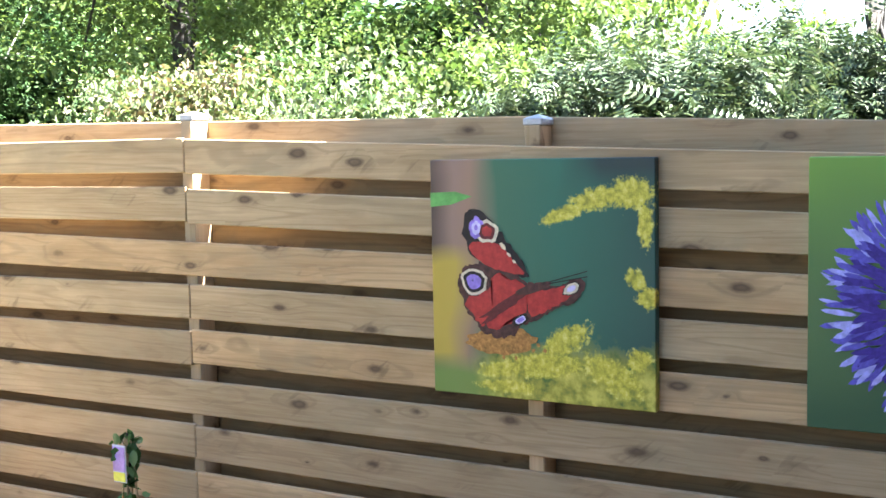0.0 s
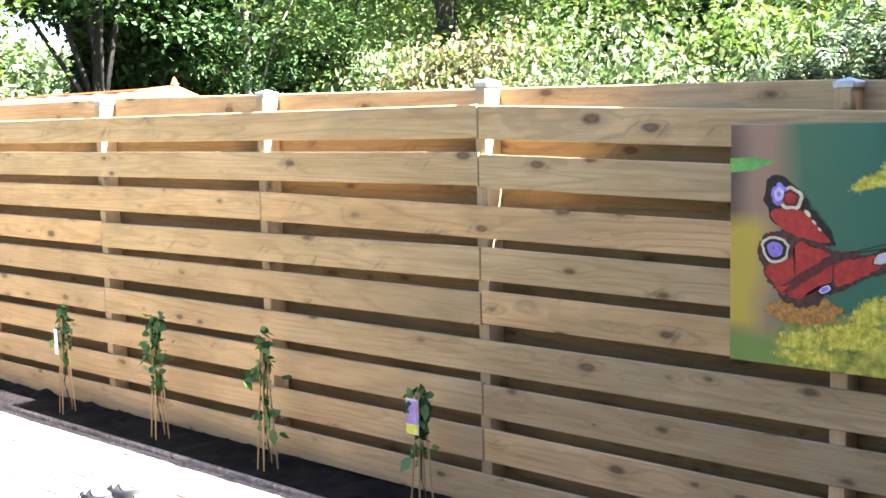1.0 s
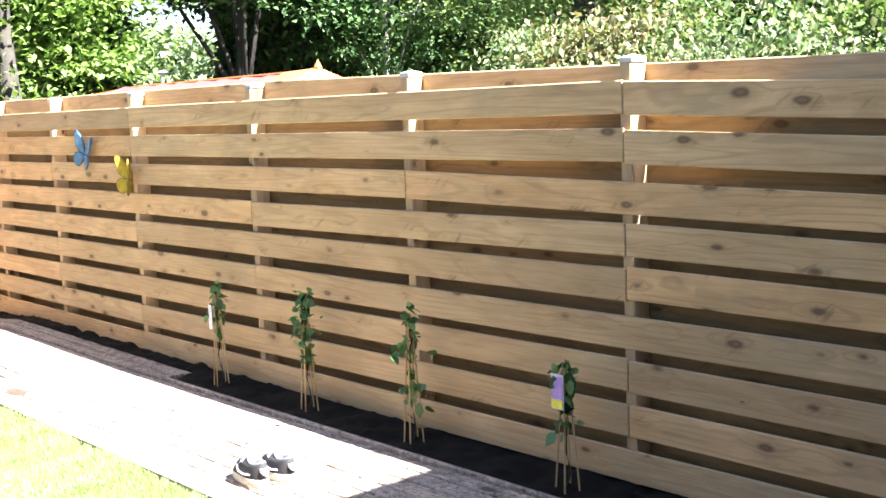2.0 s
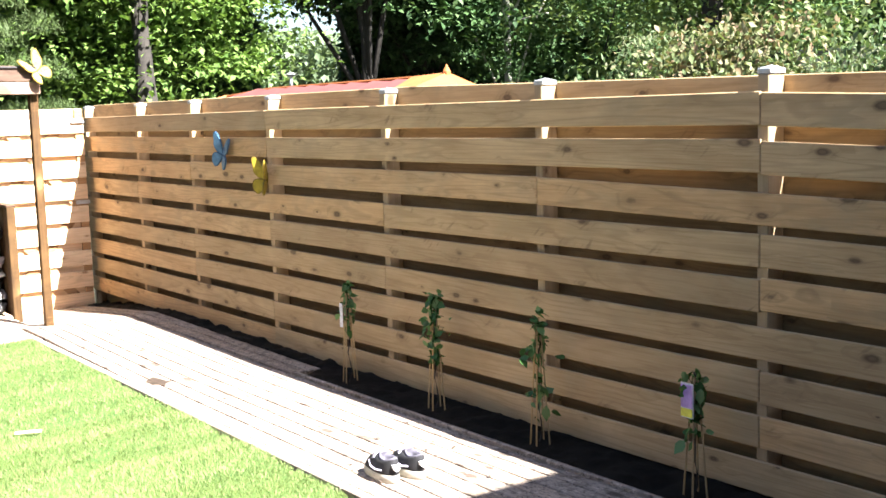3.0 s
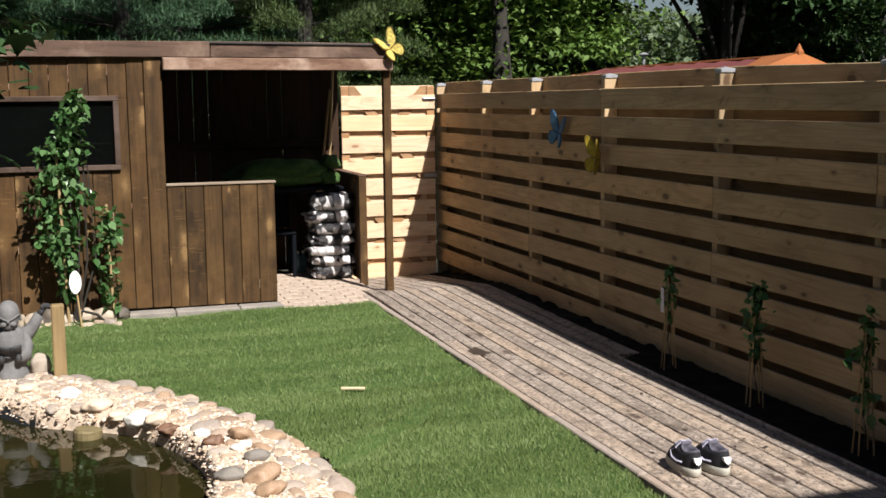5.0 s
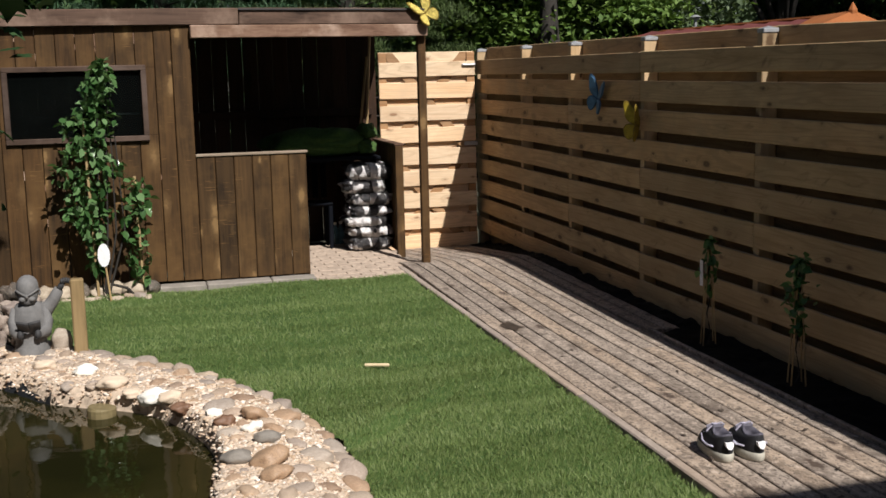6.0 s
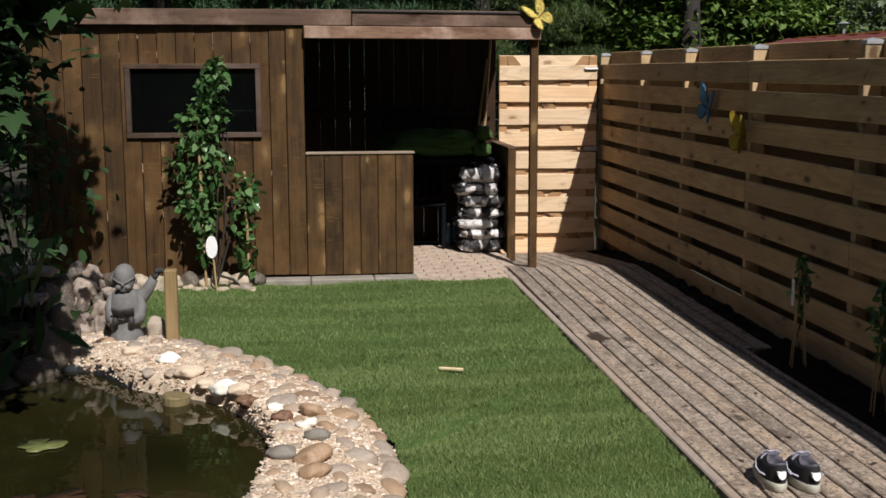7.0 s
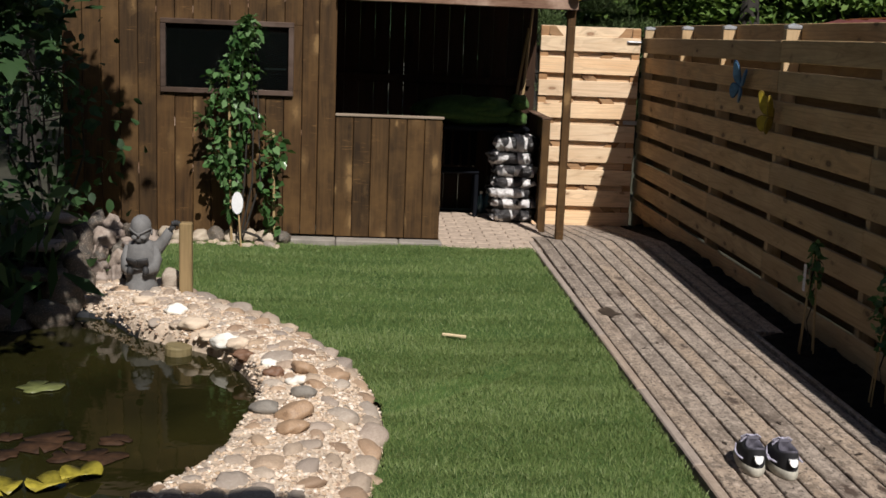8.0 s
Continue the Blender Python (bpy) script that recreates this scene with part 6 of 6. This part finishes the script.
litter = settle("deck_litter", leaf_mesh("deck_litter", lit, 0.045, "spray", 0.12), plain("dry brown litter", (0.05, 0.035, 0.025), 0.9, 0.4))
tagged(litter, "dry twigs and scraps scattered on the deck", "litter", kind="stuff")

# ---- pond plants ----
PAD_GREEN = plain("dull green pad", (0.13, 0.145, 0.05), 0.4, 0.3, 25)
PAD_YELLOW = plain("yellowing lily pad", (0.3, 0.25, 0.03), 0.4, 0.5, 30)
PAD_BROWN = plain("red brown lily pad", (0.04, 0.02, 0.01), 0.7, 0.6, 22, spec=0.2)


def floating(name, x, y, r, material, label, seed, lift=0.0, ragged=0.25, curl=0.0):
    bm = bmesh.new()
    mid_ = bm.verts.new((x, y, WATER_Z + 0.006 + lift))
    ring = []
    for k in range(22):
        t = 0.12 + k * (math.tau - 0.24) / 21
        q = r * (1 + ragged * noise.noise(Vector((math.cos(t) * 1.5, math.sin(t) * 1.5, seed))))
        ring.append(bm.verts.new((x + q * math.cos(t + seed), y + q * math.sin(t + seed), WATER_Z + 0.005 + lift + curl * r * abs(math.sin(t * 1.5)))))
    for a, b in zip(ring, ring[1:]):
        bm.faces.new((mid_, a, b))
    out = bmesh.ops.extrude_face_region(bm, geom=bm.faces[:])["geom"]
    bmesh.ops.translate(bm, verts=[g for g in out if isinstance(g, bmesh.types.BMVert)], vec=(0, 0, 0.003))
    bmesh.ops.recalc_face_normals(bm, faces=bm.faces[:])
    return solid(name, bm, material, (x, y, WATER_Z), label, "lily pad", "lily pads", True)


floating("water_leaf", -0.616, 6.178, 0.095, PAD_GREEN, "pale green ragged leaf floating on the pond", 1.2, ragged=0.7)
floating("lily_pad", -0.27, 5.02, 0.072, PAD_YELLOW, "yellow curled lily pad on the pond", 2.4, 0.004, 0.2, 0.35)
floating("lily_pad", -0.16, 5.11, 0.075, PAD_YELLOW, "yellow curled lily pad on the pond", 4.1, 0.008, 0.2, 0.4)
floating("lily_pad", -0.42, 4.98, 0.08, PAD_YELLOW, "yellow curled lily pad on the pond", 5.3, 0.0, 0.2, 0.3)
for k in range(9):
    floating("lily_pad", -0.62 + 0.065 * k + 0.05 * math.sin(k * 3), 5.42 + 0.11 * math.sin(k * 2.1), 0.07 + 0.02 * math.sin(k * 5), PAD_BROWN, "red-brown lily pad just under the surface", k * 1.7, -0.002, 0.6)

# ---- the maple shrub over the pond ----
maple = tree("maple_shrub", (-1.75, 7.0, -0.02), 2.6, 0.06, (-1.15, 5.75, 2.36), (0.9, 0.92, 1.02), 215, 60, 0.12, 0.1, LEAF_MAPLE, "dark green lobed-leaf maple leaning over the pond", shape="lobed", tilt=0.42, category="shrub", lean=0.5)
# a high bough that reaches out over the water, thickened to shade the boulders
pts, mids = clumps((-0.62, 5.7, 2.72), (0.25, 0.45, 0.5), 36, 34, 0.09, hollow=0.05)
settle("bough_leaves", leaf_mesh("bough_leaves", pts, 0.1, "lobed", 0.5, 0.2), LEAF_MAPLE, maple)
bm = bmesh.new()
tube(bm, [(-1.35, 6.6, 2.1), (-1.0, 6.2, 2.5), (-0.6, 5.97, 2.8), (-0.54, 5.93, 3.1)], [0.03, 0.024, 0.015, 0.006], 6)
part("bough", bm, BARK, maple, smooth=True)
# more leaves high over the rocks, unseen, added to shade the shed wall
pts, mids = clumps((-0.76, 7.5, 3.4), (0.42, 0.35, 0.62), 52, 46, 0.12, hollow=0.05)
settle("top_leaves", leaf_mesh("top_leaves", pts, 0.1, "lobed", 0.6, 0.2), LEAF_MAPLE, maple)
bm = bmesh.new()
tube(bm, [(-1.3, 6.95, 2.3), (-1.0, 7.3, 2.85), (-0.8, 7.45, 3.3), (-0.7, 7.5, 3.9)], [0.032, 0.024, 0.015, 0.006], 6)
part("bough", bm, BARK, maple, smooth=True)
bush = thing("fern_clump", (-1.35, 7.55, 0.1), "dark grassy clump among the pond rocks", "plant")
pts = np.stack([np.minimum(-0.85, -1.35 + rng.normal(0, 0.3, 260)), 7.45 + rng.normal(0, 0.22, 260), rng.uniform(0.15, 0.75, 260)], -1)
settle("leaves", leaf_mesh("leaves", pts, 0.2, "spray", 1.0, 0.4), LEAF_SHADED, bush)
for k in range(9):
    a = k * math.tau / 9
    bm = bmesh.new()
    tube(bm, [(-1.3, 7.5, 0.0), (-1.3 + 0.15 * math.cos(a), 7.5 + 0.12 * math.sin(a), 0.35), (-1.3 + 0.34 * math.cos(a), 7.5 + 0.25 * math.sin(a), 0.5 + 0.1 * math.sin(k * 2))], [0.008, 0.006, 0.003], 5)
    part("stem", bm, LEAF_SHADED, bush)

# ---- the neighbour's low hipped roof behind the fence, built here as a tent ----
RED_CLOTH = plain("red canvas", (0.13, 0.03, 0.027), 0.8, 0.25, 6, bump=0.2)
ORANGE_CLOTH = plain("orange canvas", (0.3, 0.095, 0.02), 0.8, 0.15, 6, bump=0.2)
tent = thing("neighbour_roof", (5.6, 10.9, 0), "low hipped red roof with an orange gable, built as a tent", "tent")
for k in range(1, 11):
    y0, y1 = 8.9 + 0.4 * k, 9.28 + 0.4 * k
    bm = bmesh.new()
    ring = [bm.verts.new(p) for p in ((4.45, y0, 1.6), (4.45, y1 + 0.03, 1.63), (5.55, y1 + 0.03, 1.95 - 0.01 * (k > 8) * (k - 8) * 4), (5.55, y0, 1.93 - 0.01 * (k > 8) * (k - 8) * 4))]
    f = bm.faces.new(ring)
    out = bmesh.ops.extrude_face_region(bm, geom=[f])["geom"]
    bmesh.ops.translate(bm, verts=[g for g in out if isinstance(g, bmesh.types.BMVert)], vec=(-0.006, 0, 0.016))
    part("roof_panel", bm, RED_CLOTH, tent)
bm = bmesh.new()
far_side = [bm.verts.new(p) for p in ((5.555, 9.3, 1.95), (5.555, 13.3, 1.91), (6.7, 13.3, 1.62), (6.05, 8.9, 1.77))]
bm.faces.new(far_side)
part("roof_back", bm, RED_CLOTH, tent)
bm = bmesh.new()
tip = bm.verts.new((5.43, 8.8, 1.985))
feet = [bm.verts.new(p) for p in ((4.5, 8.85, 1.65), (5.5, 8.4, 1.63), (6.05, 8.85, 1.78), (5.55, 9.5, 1.975))]
for a, b in ((0, 1), (1, 2), (2, 3), (3, 0)):
    bm.faces.new((tip, feet[a], feet[b]))
part("gable", bm, ORANGE_CLOTH, tent, "orange canvas gable")
bm = bmesh.new()
tube(bm, [(5.545, 9.3, 1.965), (5.545, 12.2, 1.955), (5.545, 13.3, 1.9)], 0.016, 6)
part("ridge_trim", bm, ORANGE_CLOTH, tent, "orange piping along the ridge")
bm = bmesh.new()
tube(bm, [(5.54, 13.3, 1.9), (4.46, 13.3, 1.62)], 0.02, 6)
part("end_trim", bm, ORANGE_CLOTH, tent, "orange piping along the roof's end")
bm = bmesh.new()
tube(bm, [(5.43, 8.81, 1.93), (5.43, 8.81, 1.99), (5.43, 8.81, 2.05)], [0.035, 0.035, 0.004], 7)
part("finial", bm, ORANGE_CLOTH, tent)
for a, b in ((4.5, 8.7), (6.02, 8.87), (4.5, 13.2), (6.65, 13.2)):
    bm = bmesh.new()
    tube(bm, [(a, b, -0.05), (a, b, 1.62)], 0.025, 8)
    part("pole", bm, CAP_METAL, tent)
chimney = thing("flue_pipe", (7.6, 15.6, 0), "thin grey flue pipe with a flat cowl", "pipe")
bm = bmesh.new()
tube(bm, [(7.65, 15.6, 0), (7.65, 15.6, 2.2)], 0.022, 8)
part("pipe", bm, CAP_METAL, chimney)
bm = bmesh.new()
tube(bm, [(7.65, 15.6, 2.2), (7.65, 15.6, 2.24), (7.65, 15.6, 2.27)], [0.022, 0.085, 0.02], 10)
part("cowl", bm, CAP_METAL, chimney)

# ---- bushes and hedge close behind the fence ----
def shrub(name, x, y, rx, ry, top, count, each, leaf, material, label, group, shape="lozenge"):
    z = top * 0.52
    return tree(name, (x, y, -0.05), top * 0.7, 0.04, (x, y, z), (rx, ry, top * 0.5), count, each, 0.2, leaf, material, label, shape=shape, category="bush", group=group)


for k, (x, y, top) in enumerate(((11.6, 2.5, 2.6), (11.0, 3.8, 2.9), (9.6, 4.6, 2.9), (9.2, 5.5, 2.5))):
    shrub("hedge_bush", x, y, 0.5 + 0.2 * top, 0.5 + 0.2 * top, top, 60, 260, 0.08, LEAF_SUN if k < 2 else LEAF_LIGHT, "light green hedge bush well behind the fence", "hedge bushes")
for k, (x, y, top) in enumerate(((7.0, 0.6, 2.75), (7.1, 1.5, 2.65), (7.0, 2.3, 2.42), (6.9, 3.05, 2.25), (6.7, 3.75, 2.1))):
    shrub("feathery_bush", x, y, 0.75, 0.65, top, 52, 110, 0.2, LEAF_HEDGE, "dark green bush of feathery compound leaves", "feathery hedge", "pinnate")
for k, (x, y, top) in enumerate(((7.2, 5.4, 2.2), (7.4, 6.3, 2.3), (7.3, 7.2, 2.42), (7.6, 8.1, 2.4), (7.0, 9.0, 2.15))):
    shrub("flowering_bush", x, y, 0.85, 0.8, top, 62, 300, 0.062, LEAF_RUSSET if k == 2 else LEAF_BUSH, "pale green bush with russet shoots" if k == 2 else "sunlit pale green bush behind the fence", "bushes behind the fence", "spray" if k % 2 else "lozenge")

# ---- trees ----
TREES = [
    ("broadleaf_tree", (10.7, 10.55), 9.5, 0.17, (0.0, 0.0, 5.2), (2.9, 2.9, 3.6), 150, 80, LEAF_LIGHT, "tall light green broadleaf tree in full leaf"),
    ("broadleaf_tree", (12.6, 7.4), 9.0, 0.13, (0.0, 0.0, 5.0), (2.6, 2.6, 3.5), 130, 80, LEAF_LIGHT, "tall light green broadleaf tree in full leaf"),
    ("broadleaf_tree", (13.2, 12.6), 9.0, 0.12, (0.0, 0.0, 5.0), (2.4, 2.4, 3.6), 110, 80, LEAF_LIGHT, "slim light green broadleaf tree"),
    ("broadleaf_tree", (10.85, 18.6), 11.0, 0.22, (0.6, 1.0, 6.7), (3.0, 3.0, 3.7), 160, 80, LEAF_SHADED, "large broadleaf tree, leaves darkened as in shade"),
    ("broadleaf_tree", (13.6, 20.4), 11.0, 0.2, (0.0, 0.0, 6.2), (2.9, 3.0, 3.9), 170, 80, LEAF_SHADED, "large broadleaf tree, leaves darkened as in shade"),
    ("broadleaf_tree", (9.6, 22.5), 11.0, 0.18, (0.0, 0.0, 7.9), (2.1, 2.0, 3.1), 120, 80, LEAF_SHADED, "large broadleaf tree, leaves darkened as in shade"),
    ("broadleaf_tree", (6.2, 17.4), 11.0, 0.2, (0.3, 1.5, 5.0), (2.9, 2.0, 4.0), 260, 80, LEAF_SUN, "light green broadleaf tree with a straight grey trunk"),
    ("broadleaf_tree", (3.9, 20.5), 11.0, 0.2, (0.0, 0.0, 5.0), (2.8, 2.2, 4.2), 120, 80, LEAF_SHADED, "broadleaf tree with leaves darkened as in shade"),
    ("broadleaf_tree", (8.2, 22.0), 11.0, 0.16, (0.0, 0.0, 4.8), (2.6, 2.2, 4.0), 110, 80, LEAF_MID, "broadleaf tree behind the tent"),
    ("broadleaf_tree", (16.5, 16.0), 10.0, 0.16, (0.0, 0.0, 5.0), (3.0, 3.0, 4.0), 130, 80, LEAF_MID, "broadleaf tree in the far wood"),
    ("broadleaf_tree", (14.6, 3.2), 9.5, 0.15, (0.0, 0.0, 5.6), (2.4, 2.6, 3.0), 22, 80, LEAF_LIGHT, "light green broadleaf tree beyond the hedge"),
    ("broadleaf_tree", (15.6, 6.3), 9.5, 0.15, (0.0, 0.0, 5.2), (2.7, 2.7, 3.4), 48, 80, LEAF_LIGHT, "light green broadleaf tree beyond the hedge"),
]
for name, (x, y), height, trunk, shift, radius, count, each, material, label in TREES:
    distant = y > 14
    dense = material in (LEAF_SHADED, LEAF_SUN)
    tree(name, (x, y, -0.05), height, trunk, (x + shift[0], y + shift[1], shift[2]), radius, int(count * (1.25 if material is LEAF_SHADED else 0.95)), int(each * (3.4 if dense else 2.0 if distant else 3.0)), 0.46 if distant else 0.38, 0.15 if material is LEAF_SHADED else 0.12 if distant else 0.09, material, label, tilt=0.55, group="trees beyond the fence")
tree("birch_tree", (14.0, 18.5, -0.05), 10.0, 0.1, (14.0, 18.5, 5.6), (2.2, 2.2, 3.8), 120, 140, 0.34, 0.08, LEAF_MID, "slender birch with a pale trunk", BARK_PALE, group="trees beyond the fence")


def pine(x, y, height, reach, material, label):
    """A conifer: whorls of boughs hung with needle sprays."""
    root = thing("pine_tree", (x, y, -0.05), label, "tree", "conifers behind the shed")
    bm = bmesh.new()
    tube(bm, [(x, y, -0.1), (x + 0.05, y, height * 0.5), (x, y, height)], [0.16, 0.1, 0.02], 8)
    pts = []
    levels = int(height / 0.55)
    for lev in range(levels):
        z = 0.5 + lev * (height - 0.6) / levels
        r = reach * (1 - z / height) ** 0.75 + 0.15
        turn = rng.uniform(0, math.tau)
        for k in range(8):
            a = turn + k * math.tau / 8 + rng.normal(0, 0.15)
            q = r * rng.uniform(0.8, 1.15)
            lift_ = z + rng.normal(0, 0.1)
            tube(bm, [(x, y, lift_ - 0.05), (x + q * math.cos(a), y + q * math.sin(a), lift_ + 0.12 * q)], [0.016, 0.005], 4)
            # soft puffs at the boughs' ends, thickest at the height that shows over the roof
            for t in (0.5, 0.78, 1.0):
                c = np.array([x + q * t * math.cos(a), y + q * t * math.sin(a), lift_ + 0.12 * q * t]) + rng.normal(0, 0.05, 3)
                many = 640 if 1.6 < c[2] < 4.4 else 50
                d = rng.normal(size=(many, 3))
                d /= np.linalg.norm(d, axis=1)[:, None]
                d[:, 2] = np.abs(d[:, 2]) - 0.25
                pts.append(c + d * np.array([0.33, 0.33, 0.27]) * rng.uniform(0.35, 1.0, (many, 1)) ** 0.6)
    part("trunk", bm, BARK, root)
    settle("crown", leaf_mesh("crown", np.concatenate(pts), 0.075, "needle", 0.8, -0.5), material, root)


for x, y, height, reach, material in ((-3.4, 15.6, 7.5, 1.9, NEEDLE), (-1.2, 16.2, 8.0, 2.0, NEEDLE), (0.5, 15.2, 5.2, 1.6, NEEDLE), (1.6, 17.2, 8.0, 1.9, NEEDLE), (2.9, 16.2, 7.0, 1.6, NEEDLE_WARM), (-5.4, 16.8, 8.5, 2.2, NEEDLE_WARM)):
    pine(x, y, height, reach, material, "dense blue-green pine behind the shed" if material is NEEDLE else "yellow-green cedar behind the shed")

# the far wood that closes the view: lighter leaves towards the hedge, shade painted into those behind tent and shed
def far_wood(name, lo, hi, count, tall, material, label, near=24):
    a = rng.uniform(radians(lo), radians(hi), count)
    d = rng.uniform(near, near + 5, count)
    z = rng.uniform(0, 1, count) ** 1.4 * (tall + 0.2 * tall * np.sin(a * 9) + 0.15 * tall * np.sin(a * 23))
    pts = np.stack([0.5 + d * np.cos(a), 1.5 + d * np.sin(a), z], -1)
    gaps = np.sin(a * 19 + 1.0) + np.sin(a * 11 + z * 0.9) + 0.8 * np.sin(z * 1.7 + a * 27)
    woods = settle(name, leaf_mesh(name, pts[gaps > -2.3], 0.34, "lozenge", 0.6, 0.2), material)
    tagged(woods, label, "wood", kind="stuff")


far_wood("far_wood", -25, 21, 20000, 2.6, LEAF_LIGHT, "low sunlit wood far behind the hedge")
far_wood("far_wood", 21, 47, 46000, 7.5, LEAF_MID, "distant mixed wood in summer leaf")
far_wood("far_wood", 47, 59.6, 42000, 8.0, LEAF_SHADED, "wood behind the tent, leaves darkened for shade")
far_wood("far_wood", 57, 67, 16000, 5.6, LEAF_PALE, "gap in the distant wood, leaves paled as sunlit", 44)
far_wood("far_wood", 64.2, 125, 90000, 8.0, LEAF_SHADED, "wood behind the shed, leaves darkened for shade")

# a white garden house glimpsed between the bushes
RENDERED = plain("white rendered wall", (0.75, 0.7, 0.66), 0.85, 0.1, 4, bump=0.2)
cottage = thing("garden_house", (13.9, 10.2, -0.05), "small white rendered garden house among trees", "house")
part("wall", boxed((13.4, 9.2, -0.05), (16.0, 11.3, 2.3), 0.01), RENDERED, cottage)
bm = bmesh.new()
for v in box(bm, (13.3, 9.1, 2.3), (16.1, 11.4, 2.36), 0.01):
    pass
part("roof", bm, CAP_METAL, cottage, "pale grey metal roof")
window = part("window", boxed((13.37, 9.8, 1.4), (13.395, 10.5, 2.1), 0.004), FRAME_BROWN, cottage)
part("pane", boxed((13.36, 9.86, 1.46), (13.368, 10.44, 2.04), 0), GLASS.mat, window)

# ---- the house behind, which shades the near end of the garden ----
BRICK = plain("red brown brickwork", (0.28, 0.14, 0.09), 0.9, 0.3, 9, bump=0.4)
house = thing("house", (0, -1.0, 0), "plain brick house wall with an overhanging roof", "house")
part("wall", boxed((-6.1, -3.2, -0.1), (5.6, -0.2, 4.945), 0.01), BRICK, house)
bm = bmesh.new()
sheet(bm, [(-6.1, -3.6), (5.9, -3.6), (5.9, 0.3), (-6.1, 0.3)], 4.95, 5.1)
part("roof", bm, ROOFING, house)
fence_left = thing("left_fence", (-4.2, 4, 0), "plain brown board fence on the garden's other side", "fence")
for k in range(10):
    part("board", boxed((-4.22, -0.3, 0.05 + 0.18 * k), (-4.2, 12.3, 0.22 + 0.18 * k), 0.004), PINE_OLD, fence_left)
